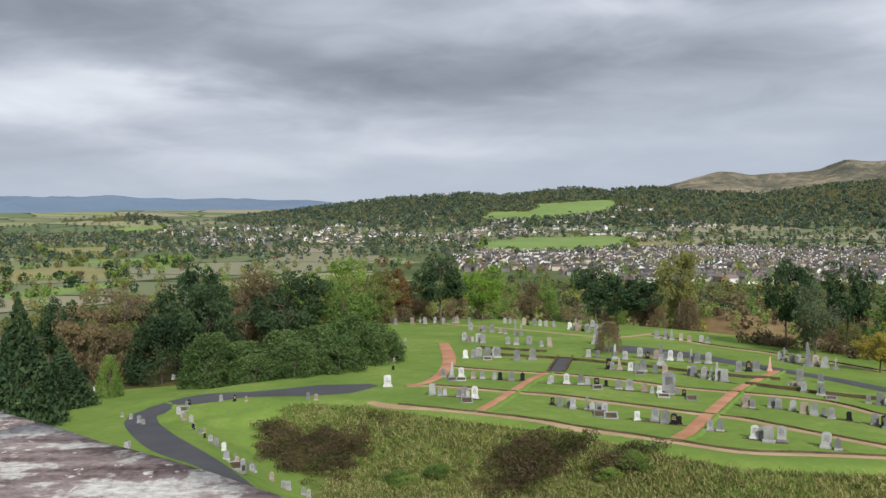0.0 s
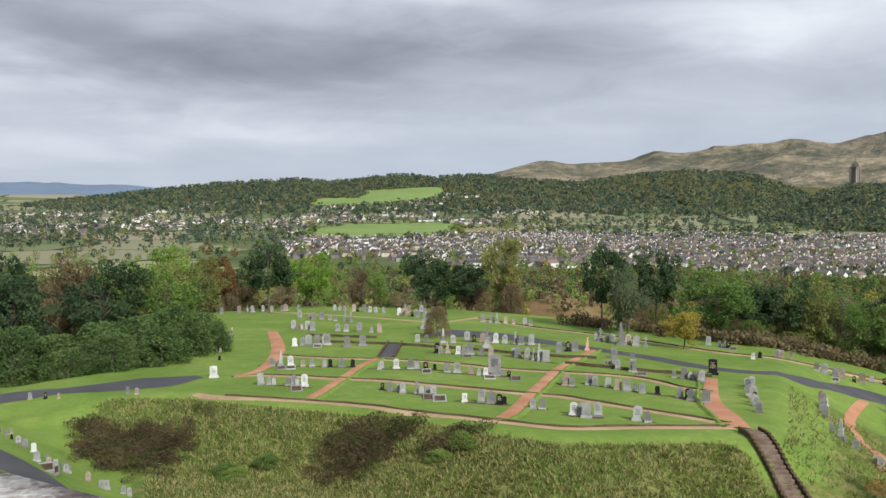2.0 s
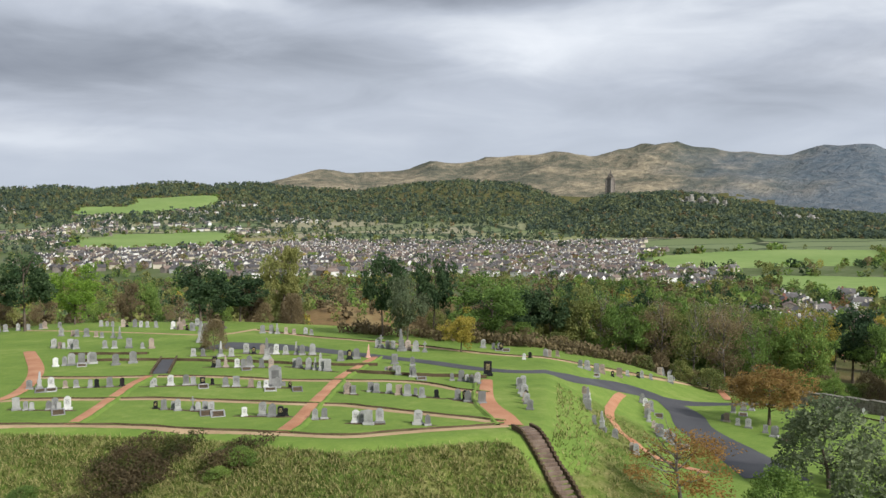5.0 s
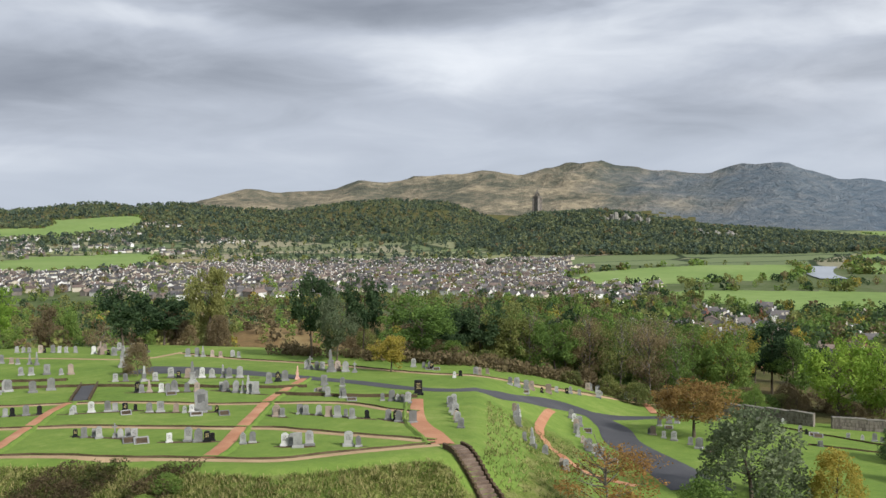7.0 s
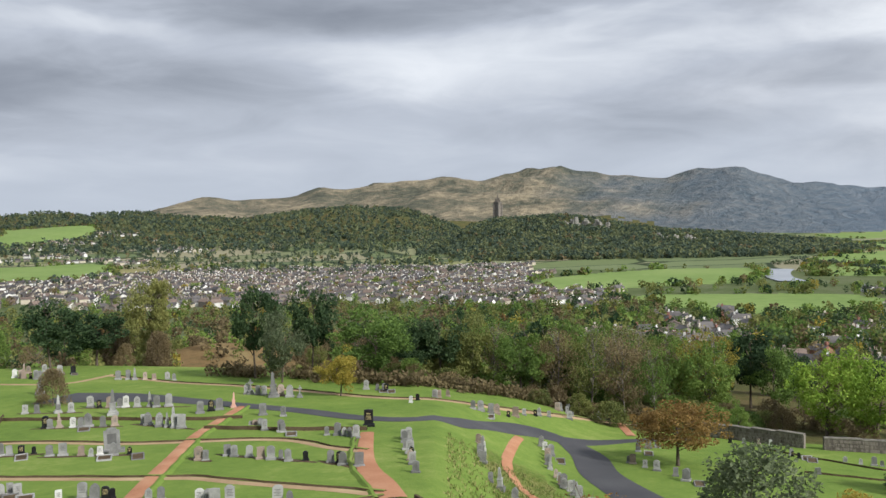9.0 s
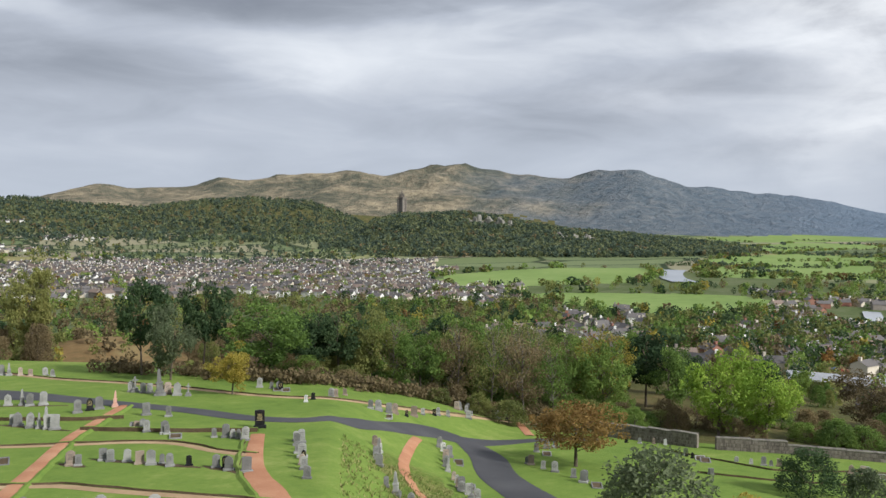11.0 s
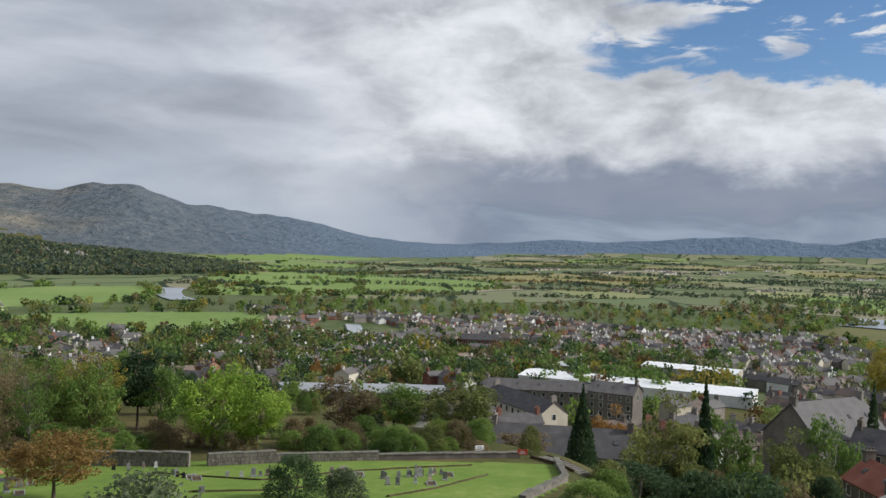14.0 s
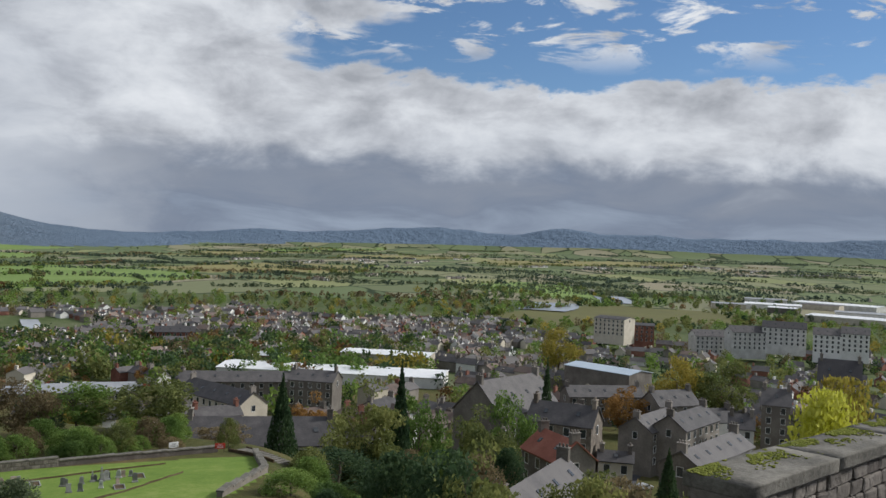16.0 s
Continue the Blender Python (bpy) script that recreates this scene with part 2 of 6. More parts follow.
def lichened_stone():
    """Bedded sandstone of the near parapet: dark seams, worn pink-grey faces and pale crusts of lichen."""
    g = Graph(COPING.node_tree)
    place = g.put("ShaderNodeNewGeometry").outputs["Position"]
    run = g.put("ShaderNodeMapping", Vector=place, Rotation=(0, 0, 0.669), Scale=(1.6, 9.0, 9.0)).outputs[0]
    beds, blot, fine = g.noise(run, 1.3, 8.0, 0.62, 0.5), g.noise(place, 7.0, 8.0, 0.65), g.noise(place, 42.0, 6.0, 0.7)
    face = g.ramp(g.math("ADD", g.math("MULTIPLY", beds, 0.62), g.math("MULTIPLY", fine, 0.38)), [(0.36, (0.035, 0.024, 0.022)), (0.44, (0.12, 0.085, 0.08)), (0.53, (0.24, 0.19, 0.18)), (0.66, (0.36, 0.31, 0.295))])
    crust = g.span(g.math("ADD", g.math("MULTIPLY", blot, 0.7), g.math("MULTIPLY", beds, 0.3)), 0.515, 0.57)
    pale = g.ramp(fine, [(0.35, (0.34, 0.33, 0.30)), (0.6, (0.66, 0.645, 0.60))])
    specks = g.span(g.noise(place, 26.0, 4.0, 0.6), 0.63, 0.67)
    col = g.mix(g.math("MAXIMUM", g.math("MULTIPLY", crust, 0.85), specks), face, pale)
    relief = g.put("ShaderNodeBump", Strength=0.9, Distance=0.02, Height=g.math("ADD", beds, g.math("MULTIPLY", fine, 0.4))).outputs[0]
    bsdf = g.put("ShaderNodeBsdfPrincipled", Base_Color=col, Roughness=0.9, Specular_IOR_Level=0.25, Normal=relief)
    g.put("ShaderNodeOutputMaterial", Surface=bsdf.outputs[0])


lichened_stone()


def turf_material():
    """Mown and rough grass in one, by the ground's own roughness."""
    m = bpy.data.materials.new("turf")
    m.use_nodes = True
    g = Graph(m.node_tree)
    place = g.put("ShaderNodeNewGeometry").outputs["Position"]
    broad, mid, fine = g.noise(place, 0.11, 4.0), g.noise(place, 0.6, 5.0, 0.65), g.noise(place, 2.6, 5.0, 0.7)
    mown = g.ramp(g.math("ADD", g.math("MULTIPLY", broad, 0.4), g.math("ADD", g.math("MULTIPLY", mid, 0.35), g.math("MULTIPLY", fine, 0.25))), [(0.32, (0.085, 0.14, 0.028)), (0.44, (0.125, 0.195, 0.038)), (0.54, (0.155, 0.225, 0.046)), (0.66, (0.235, 0.28, 0.08))])
    wild = g.ramp(g.math("ADD", g.math("MULTIPLY", mid, 0.55), g.math("MULTIPLY", fine, 0.45)), [(0.33, (0.06, 0.085, 0.02)), (0.45, (0.13, 0.175, 0.036)), (0.54, (0.21, 0.225, 0.07)), (0.66, (0.33, 0.30, 0.13))])
    wild = g.mix(g.math("MULTIPLY", g.span(broad, 0.42, 0.62), 0.6), wild, (0.10, 0.18, 0.03))
    rough = g.put("ShaderNodeAttribute", {"attribute_name": "rough"}).outputs["Fac"]
    fac = g.span(g.math("ADD", rough, g.math("MULTIPLY", g.math("SUBTRACT", mid, 0.5), 0.7)), 0.35, 0.65)
    relief = g.put("ShaderNodeBump", Strength=g.math("ADD", 0.25, g.math("MULTIPLY", fac, 0.75)), Distance=0.4, Height=fine).outputs[0]
    bsdf = g.put("ShaderNodeBsdfPrincipled", Base_Color=g.mix(fac, mown, wild), Roughness=0.95, Specular_IOR_Level=0.1, Normal=relief)
    g.put("ShaderNodeOutputMaterial", Surface=bsdf.outputs[0])
    return m


TURF = turf_material()


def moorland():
    """Grass moor, with blue distance haze mixed into its colour by the ground's own share of it."""
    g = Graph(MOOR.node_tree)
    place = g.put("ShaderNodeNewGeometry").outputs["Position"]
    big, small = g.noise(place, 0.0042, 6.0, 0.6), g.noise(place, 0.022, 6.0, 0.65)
    # the lightest tan stands for sunlit patches, painted into the ramp
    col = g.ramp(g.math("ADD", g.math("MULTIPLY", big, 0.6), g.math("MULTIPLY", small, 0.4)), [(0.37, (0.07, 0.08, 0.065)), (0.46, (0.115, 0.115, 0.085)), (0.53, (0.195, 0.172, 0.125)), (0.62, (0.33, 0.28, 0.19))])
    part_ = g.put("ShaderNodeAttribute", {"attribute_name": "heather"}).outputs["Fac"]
    # blue tones of haze and rain dimness, put into the hill colour
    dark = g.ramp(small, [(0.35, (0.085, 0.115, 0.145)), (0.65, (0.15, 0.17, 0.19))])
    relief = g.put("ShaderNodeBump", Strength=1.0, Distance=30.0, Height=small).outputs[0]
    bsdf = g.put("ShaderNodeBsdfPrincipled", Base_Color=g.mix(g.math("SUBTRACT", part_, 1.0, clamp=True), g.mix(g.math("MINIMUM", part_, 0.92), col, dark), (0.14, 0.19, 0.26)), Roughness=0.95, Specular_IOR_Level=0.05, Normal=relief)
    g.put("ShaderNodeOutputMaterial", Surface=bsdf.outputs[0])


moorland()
# ---- the lie of the land ----
def smooth(a, b, x):
    u = np.clip((x - a) / (b - a), 0, 1)
    return u * u * (3 - 2 * u)


PLATEAU = [(-14, 70), (-5.6, 67.4), (2.5, 60.3), (8.9, 56.0), (13.5, 50.0), (16.5, 47.0), (21, 46.6), (28, 45.8),
           (29.5, 47.5), (34.5, 55), (41, 65), (46, 74), (54, 90), (54, 105), (48, 122), (30, 150), (5, 165), (-15, 150), (-13, 110), (-10, 85), (-17, 79), (-20, 74)]
SLOPES = [.45] + [.62] * 6 + [.75] + [.62] * 3 + [.17] * 6 + [.15] * 3 + [.2, .3]


def ground_drop(x, y):
    """Metres below the eye's level, before the far plain's hills."""
    x, y = np.asarray(x, float), np.asarray(y, float)
    d = np.hypot(x, y) + 1e-6
    th = np.degrees(np.arctan2(x, y))
    # the castle rock falls from the wall to a shallow valley; beyond it the hillside runs out gently
    low = 13 + .10 * d
    rock = 9 + .62 * (d - 5)
    low = low - 3.2 * smooth(8, 17, -th)
    low = np.minimum(low, rock)
    right = smooth(50, 78, th)
    start = 190 * (1 - right) + 112 * right
    k = 170 * (1 - right) + 150 * right
    edge = 13 + .10 * start
    out = np.where(d > start, 72 - (72 - edge) * np.exp(-np.maximum(d - start, 0) / k), low)
    # beyond the lower graveyard's right end the hillside drops sooner
    corner = smooth(74, 84, th) * smooth(40, 75, d) * (1 - smooth(200, 300, d))
    out = out + 7 * corner
    # a brown heathy knoll behind the graveyard
    out = out - 8 * np.exp(-((x - 63) / 26) ** 2 - ((y - 182) / 20) ** 2)
    # the mound
    inside = np.zeros(d.shape, bool)
    wsum, ssum, best = np.zeros(d.shape), np.zeros(d.shape), np.full(d.shape, 1e9)
    n = len(PLATEAU)
    for i in range(n):
        (x0, y0), (x1, y1) = PLATEAU[i], PLATEAU[(i + 1) % n]
        dx, dy = x1 - x0, y1 - y0
        s = np.clip(((x - x0) * dx + (y - y0) * dy) / (dx * dx + dy * dy), 0, 1)
        e = np.hypot(x - x0 - s * dx, y - y0 - s * dy)
        w = 1 / (e + .6) ** 4
        wsum, ssum, best = wsum + w, ssum + w * SLOPES[i], np.minimum(best, e)
        cross = ((y0 > y) != (y1 > y)) & (x < (x1 - x0) * (y - y0) / (y1 - y0 + 1e-9) + x0)
        inside ^= cross
    e = np.where(inside, 0, best)
    mound = 10.8 + .07 * d + ssum / wsum * e * e / (e + 1.2)
    gap = np.clip(mound - out, -30, 30)
    return np.where(gap > 8, out, np.where(gap < -8, mound, out - np.log1p(np.exp(-gap * 1.6)) / 1.6))


RIDGES = []


def far_rise(x, y):
    d = np.hypot(x, y)
    th = np.degrees(np.arctan2(x, y))
    z = np.zeros(d.shape)
    for reach, before, behind, ths, zs in RIDGES:
        top = np.interp(th, ths, zs, left=0, right=0)
        u = np.where(d < reach, (reach - d) / before, (d - reach) / behind)
        bump = np.where(u < 1, (1 - np.clip(u, 0, 1) ** 1.4) , 0)
        z = np.maximum(z, top * bump * bump)
    return z


def ground_z(x, y):
    d = np.hypot(x, y)
    return EYE - ground_drop(x, y) + far_rise(x, y) + 24 * smooth(3200, 4800, d)
RIDGES += [
    (4650, 900, 240, (-60, -26.8, -19, -14, -9.7, -4), (95, 92, 82, 76, 68, 20)),
    (4550, 1500, 320, (10, 16, 17.7, 19.5, 23, 24.8, 26.4, 31, 35, 38.5, 41, 43.5, 49, 51.5, 53.8, 56.3, 59.7, 62.6, 65, 67.8, 72, 77),
     (60, 150, 176, 160, 185, 222, 195, 248, 280, 306, 282, 268, 282, 284, 234, 198, 166, 132, 104, 74, 32, 0)),
    (3000, 1500, 700, (-22, -14.7, -9.7, -6.7, -3, 2.6, 5.4, 7.9, 11.2, 13.7, 15, 19.1, 22.8, 26.7, 30.4, 32.3, 35),
     (0, 12, 40, 54, 74, 84, 90, 105, 119, 116, 98, 86, 106, 126, 114, 78, 12)),
    (2150, 850, 500, (32.2, 33.4, 34.4, 36.2, 39.1, 42.3, 45.1, 47.1, 50.6, 55.2, 60), (2, 18, 56, 78, 75, 64, 49, 40, 29, 13, 2)),
    (2600, 260, 300, (-27, -25, -23.5, -20.1, -18.1, -16), (8, 16, 30, 40, 26, 2)),
    (4760, 500, 100, (60, 66, 76, 87, 95, 105, 115, 140), (20, 50, 66, 98, 104, 108, 108, 100)),
]
# rings and spokes of the one sheet of ground
RINGS = np.concatenate([[0.02], np.arange(1.5, 40, 1.2), np.arange(40, 172, 0.8), 172 * 1.0125 ** np.arange(0, 271)])
SPOKES = np.radians(np.concatenate([np.arange(-180, -42, 3.0), np.arange(-42, 126, 0.45), np.arange(126, 180, 3.0)]))


def tilt_up(x, y):
    """Lifts the plain a little towards the far right, to fit the horizon in the camera's view."""
    d, th = np.hypot(x, y), np.degrees(np.arctan2(x, y))
    return 45 * smooth(55, 105, th) * smooth(1500, 4700, d)


def height(x, y):
    return ground_z(x, y) + tilt_up(x, y)


TH, RR = np.meshgrid(SPOKES, RINGS)
GX, GY = RR * np.sin(TH), RR * np.cos(TH)
GZ = height(GX, GY)
rng = np.random.default_rng(4)


def lumps(x, y, size, seed=0.0):
    """Cheap smooth unevenness."""
    return (np.sin(x / size + 1.3 * seed) * np.cos(y / size * 1.1 - seed) + 0.6 * np.sin((x + y) / size * 1.9 + seed * 2) + 0.4 * np.cos((x - 1.7 * y) / size * 2.7 + seed)) / 2


HIGH = far_rise(GX, GY)
for i, j in np.argwhere(HIGH > 12):
    spot = Vector((GX[i, j] / 420, GY[i, j] / 420, 0.3))
    GZ[i, j] += min(1, HIGH[i, j] / 90) * (30 * noise.fractal(spot, 0.8, 2.1, 5) - 26 * abs(noise.noise(spot * 1.6 + Vector((7, 3, 1)))) + 5) * (0.3 + HIGH[i, j] / 260)


def inside(px, py, poly):
    hit = np.zeros(np.shape(px), bool)
    for (x0, y0), (x1, y1) in zip(poly, poly[1:] + poly[:1]):
        hit ^= ((y0 > py) != (y1 > py)) & (px < (x1 - x0) * (py - y0) / (y1 - y0 + 1e-9) + x0)
    return hit


def off_plateau(px, py):
    best = np.full(np.shape(px), 1e9)
    for (x0, y0), (x1, y1) in zip(PLATEAU, PLATEAU[1:] + PLATEAU[:1]):
        dx, dy = x1 - x0, y1 - y0
        s = np.clip(((px - x0) * dx + (py - y0) * dy) / (dx * dx + dy * dy), 0, 1)
        best = np.minimum(best, np.hypot(px - x0 - s * dx, py - y0 - s * dy))
    return np.where(inside(px, py, PLATEAU), -best, best)


OFF = off_plateau(GX, GY)
BANK = (OFF > 0.8) & (OFF < 10) & (RR < 82)
GZ += np.where(BANK, 0.22 * lumps(GX, GY, 0.9, 3.0) + 0.3 * lumps(GX, GY, 3.1, 5.0), 0) * smooth(0.8, 4, OFF) * (1 - smooth(6, 10, OFF))


def gz(x, y):
    """Height of the ground sheet, between its rings and spokes."""
    x, y = np.asarray(x, float), np.asarray(y, float)
    d, th = np.clip(np.hypot(x, y), RINGS[0], RINGS[-1] - 1e-6), np.arctan2(x, y)
    i = np.clip(np.searchsorted(RINGS, d, side="right") - 1, 0, len(RINGS) - 2)
    j = np.clip(np.searchsorted(SPOKES, th, side="right") - 1, 0, len(SPOKES) - 2)
    u = (d - RINGS[i]) / (RINGS[i + 1] - RINGS[i])
    v = np.clip((th - SPOKES[j]) / (SPOKES[j + 1] - SPOKES[j]), 0, 1)
    return GZ[i, j] * (1 - u) * (1 - v) + GZ[i + 1, j] * u * (1 - v) + GZ[i, j + 1] * (1 - u) * v + GZ[i + 1, j + 1] * u * v


def on(x, y, dz=0.0):
    return Vector((float(x), float(y), float(gz(x, y)) + dz))


def mesh_object(name, verts, faces, mats, index=None, smooth_faces=True, parent=None):
    me = bpy.data.meshes.new(name)
    me.from_pydata(np.asarray(verts).tolist(), [], np.asarray(faces).tolist())
    for m in (mats if isinstance(mats, (list, tuple)) else [mats]):
        me.materials.append(m)
    if index is not None:
        me.polygons.foreach_set("material_index", np.asarray(index, np.int32))
    me.polygons.foreach_set("use_smooth", np.full(len(me.polygons), smooth_faces))
    me.update()
    ob = new(name, me)
    ob.parent = parent
    return ob


def polar(th, d):
    th = radians(th)
    return d * math.sin(th), d * math.cos(th)


# fields of the valley: outlines cast onto the ground from the camera's view, and what grows there
FIELDS = [
    ("MEADOW", [(38.9, 1228.7), (77.8, 1526.3), (147.1, 1639.4), (321.2, 1646.3), (336.2, 1514.6), (245.9, 1218.3), (105.5, 1176.6)]),
    ("STUBBLE", [(309.1, 1482.2), (452.6, 1394.7), (419.9, 1293.6), (267.7, 1243.4)]),
    ("MEADOW", [(91.4, 2194.3), (126.9, 2328.2), (236.7, 2300.2), (277.0, 2608.4), (470.6, 2412.1), (458.2, 2270.6), (376.7, 2150.6), (269.4, 2089.0), (106.7, 2083.5)]),
    ("MEADOW", [(-373.8, 1116.8), (-315.9, 1106.2), (-294.0, 969.3), (-318.7, 951.1)]),
    ("STUBBLE", [(-474.4, 941.1), (-427.4, 1010.1), (-337.8, 925.2), (-317.2, 838.8), (-409.8, 812.3)]),
]
FIELDS += [
    ("MEADOW", [(-493.5, 1115.7), (-361.2, 1154.2), (-298.9, 1040.6), (-345.6, 1000.2)]),
    ("MEADOW", [(-356.7, 706.4), (-329.4, 732.3), (-292.8, 787.3), (-271.8, 756.9), (-310.3, 660.8), (-326.5, 646.3)]),
    ("MEADOW", [(-854.0, 2267.7), (-758.5, 2382.1), (-702.7, 2205.8), (-756.7, 2079.8)]),
    ("STUBBLE", [(-664.8, 1421.6), (-549.0, 1455.5), (-460.8, 1242.2), (-533.4, 1189.0)]),
    ("MEADOW", [(590.6, 768.7), (694.9, 841.5), (815.9, 868.7), (927.9, 870.3), (1034.0, 803.6), (910.9, 695.0), (792.1, 631.7), (685.9, 643.7), (586.0, 656.8), (555.2, 690.1)]),
    ("MEADOW", [(546.5, 589.5), (616.3, 578.6), (704.7, 515.3), (741.9, 460.7), (696.2, 395.7), (611.7, 380.4), (521.1, 391.4), (524.3, 462.7), (531.7, 545.2)]),
]
FIELDS += [
    ("MEADOW", [(1062.0, 746.6), (1471.0, 673.5), (1113.1, 510.7), (1054.4, 597.4), (931.8, 639.1)]),
    ("MEADOW", [(364.9, 393.9), (412.6, 407.7), (390.9, 379.2), (339.9, 362.4)]),
    ("MEADOW", [(1763.4, 1177.1), (2618.8, 1478.3), (2722.9, 1243.2), (2353.0, 1074.8), (1647.1, 1058.6)]),
    ("STUBBLE", [(1447.9, 966.9), (1884.6, 997.8), (1903.2, 870.2), (1637.5, 749.3), (1317.5, 847.3)]),
    ("MEADOW", [(1299.7, 894.7), (1806.1, 1008.0), (1859.1, 744.7), (1722.3, 499.7), (1521.6, 411.0), (1081.6, 511.1), (939.2, 646.8)]),
    ("STUBBLE", [(1906.2, 657.2), (2526.7, 492.7), (2514.7, 194.1), (2032.3, 197.3), (1770.0, 465.3)]),
]
FIELDS += [
    # a yellow sunlit strip of plain, its light given by the stubble colour
    ("STUBBLE", [(3516.0, 383.2), (3748.5, -118.0), (3419.2, -85.9), (3099.1, 398.9)]),
    ("STUBBLE", [(3360.5, -147.4), (3710.2, -1058.3), (3345.2, -953.6), (2918.6, -181.7)]),
    ("PLOUGH", [(882.5, -19.7), (1048.5, -92.8), (1205.6, -217.3), (1165.8, -333.3), (1072.8, -358.9), (952.0, -317.4), (919.0, -217.9), (836.3, -97.8)]),
    ("MEADOW", [(1649.2, -17.4), (1913.2, -175.8), (1748.6, -266.5), (1236.8, -245.3), (1163.5, -202.4), (1273.5, -184.1), (1535.5, -92.3)]),
    ("MEADOW", [(2671.5, 1837.9), (3023.4, 1642.6), (3161.7, 1309.1), (2520.7, 1554.5)]),
    ("STUBBLE", [(3331.0, 962.8), (4197.5, 539.1), (3835.6, 442.7), (3169.3, 829.8)]),
    ("MEADOW", [(3924.0, 789.3), (4340.8, 276.1), (4101.9, 260.9), (3570.7, 694.6)]),
]
LOWER_YARD = [polar(*p) for p in [(26, 38), (33, 58), (39.5, 72), (38, 84), (31, 92), (27, 112), (30.5, 112), (38, 112), (47, 108), (56, 106.5), (66, 105), (74.5, 106), (77, 103), (71, 78), (60, 60), (48, 45), (36, 34)]]
LEFT_YARD = [polar(*p) for p in [(-26, 60), (-23, 88), (-17, 96), (-12, 82), (-9, 76), (-12, 64), (-4, 57), (-5, 50), (-16, 50)]]


def build_ground():
    nr, ns = GX.shape
    verts = np.stack([GX, GY, GZ], -1).reshape(-1, 3)
    i, j = np.meshgrid(np.arange(nr - 1), np.arange(ns), indexing="ij")
    j2 = (j + 1) % ns
    faces = np.stack([i * ns + j, i * ns + j2, (i + 1) * ns + j2, (i + 1) * ns + j], -1).reshape(-1, 4)[:, ::-1]
    cx, cy, cz = verts[faces].mean(1).T
    d, th = np.hypot(cx, cy), np.degrees(np.arctan2(cx, cy))
    rise = far_rise(cx, cy)
    wob = lumps(cx, cy, 60, 4)
    kind = np.full(len(cx), 2)                       # woodland floor
    kind[(d > 420) & (d < 1250)] = 8                   # town gardens
    kind[(d > 330) & (th < -4 + 3 * wob)] = 4
    kind[(d > 135) & (d < 430) & (th > 8 + 2 * wob) & (th < 32 + 3 * wob)] = 6
    kind[d >= 1250] = 4                                # farmland
    kind[(th > 62) & (d > 1150)] = 4
    kind[(rise > 25) & (d > 1500)] = 2
    kind[(rise > 5) & (d > 1330) & (th > 31) & (th < 60) & (d < 2700)] = 2
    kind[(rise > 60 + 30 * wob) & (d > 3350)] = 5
    kind[(d > 3400) & (th < 2)] = 4
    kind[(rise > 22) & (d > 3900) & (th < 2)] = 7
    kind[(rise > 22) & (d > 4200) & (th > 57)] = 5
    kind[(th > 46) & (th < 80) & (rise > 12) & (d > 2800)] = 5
    wob2 = 9 * lumps(cx, cy, 45, 7)
    for sort, outline in FIELDS:
        kind[inside(cx + wob2, cy - wob2, outline)] = {"MEADOW": 3, "STUBBLE": 9, "PLOUGH": 10}[sort]
    kind[((cx - 63) / 24) ** 2 + ((cy - 182) / 19) ** 2 < 1 + 0.3 * wob] = 6
    off = off_plateau(cx, cy)
    near = d < 140
    kind[(near | (d < 175)) & (off < 1.2) & (cy > 0)] = 0
    kind[inside(cx, cy, LOWER_YARD)] = 0
    kind[inside(cx, cy, LEFT_YARD)] = 0
    kind[(d < 112) & (th > -34) & (th < 72) & (kind == 2) & (d < 96 + 6 * wob)] = 0
    south = (cy < np.interp(cx, (70, 78, 81, 91, 101, 106), (30, 27.5, 26, 25.2, 28, 31))) & (cx > 55)
    kind[south & (d < 140)] = 2
    kind[(d < 45) & (th > -60) & (th < 62)] = 0
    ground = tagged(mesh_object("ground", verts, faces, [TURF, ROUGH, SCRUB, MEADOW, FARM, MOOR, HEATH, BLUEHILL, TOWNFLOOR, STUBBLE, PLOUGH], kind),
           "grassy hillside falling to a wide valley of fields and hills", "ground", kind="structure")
    # how much haze blue the hill colour takes, growing to the right
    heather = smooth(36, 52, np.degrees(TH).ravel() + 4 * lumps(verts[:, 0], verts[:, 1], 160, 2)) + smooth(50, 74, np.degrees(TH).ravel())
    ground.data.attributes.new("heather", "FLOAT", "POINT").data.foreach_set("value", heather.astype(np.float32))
    # how rough the turf is: long grass on the banks, mown on the graveyard
    off, d, th = OFF.ravel(), RR.ravel(), np.degrees(TH).ravel()
    bank = smooth(0.3, 1.6, off - 2.6 * smooth(29.5, 32, th)) * (1 - 0.35 * smooth(31, 34, th)) * (1 - smooth(76, 84, d)) * smooth(-16, -7, th + lumps(verts[:, 0], verts[:, 1], 3.0)) * (1 - smooth(10, 17, off) * smooth(20, 32, th))
    yard = inside(verts[:, 0], verts[:, 1], LOWER_YARD) & (off > 8) | inside(verts[:, 0], verts[:, 1], LEFT_YARD) & (th < -9)
    rough = np.clip(np.where(yard, 0, bank) + (1 - smooth(40, 48, d)) * (1 - yard), 0, 1)
    ground.data.attributes.new("rough", "FLOAT", "POINT").data.foreach_set("value", rough.astype(np.float32))


build_ground()


def curve_points(pts, step=1.0):
    """A smooth line through the points, at even steps."""
    pts = [Vector((*p[:2], 0)) for p in pts]
    ends = [pts[0] * 2 - pts[1], *pts, pts[-1] * 2 - pts[-2]]
    out = []
    for a, b, c, d in zip(ends, ends[1:], ends[2:], ends[3:]):
        n = max(2, int((c - b).length / step))
        for k in range(n):
            t = k / n
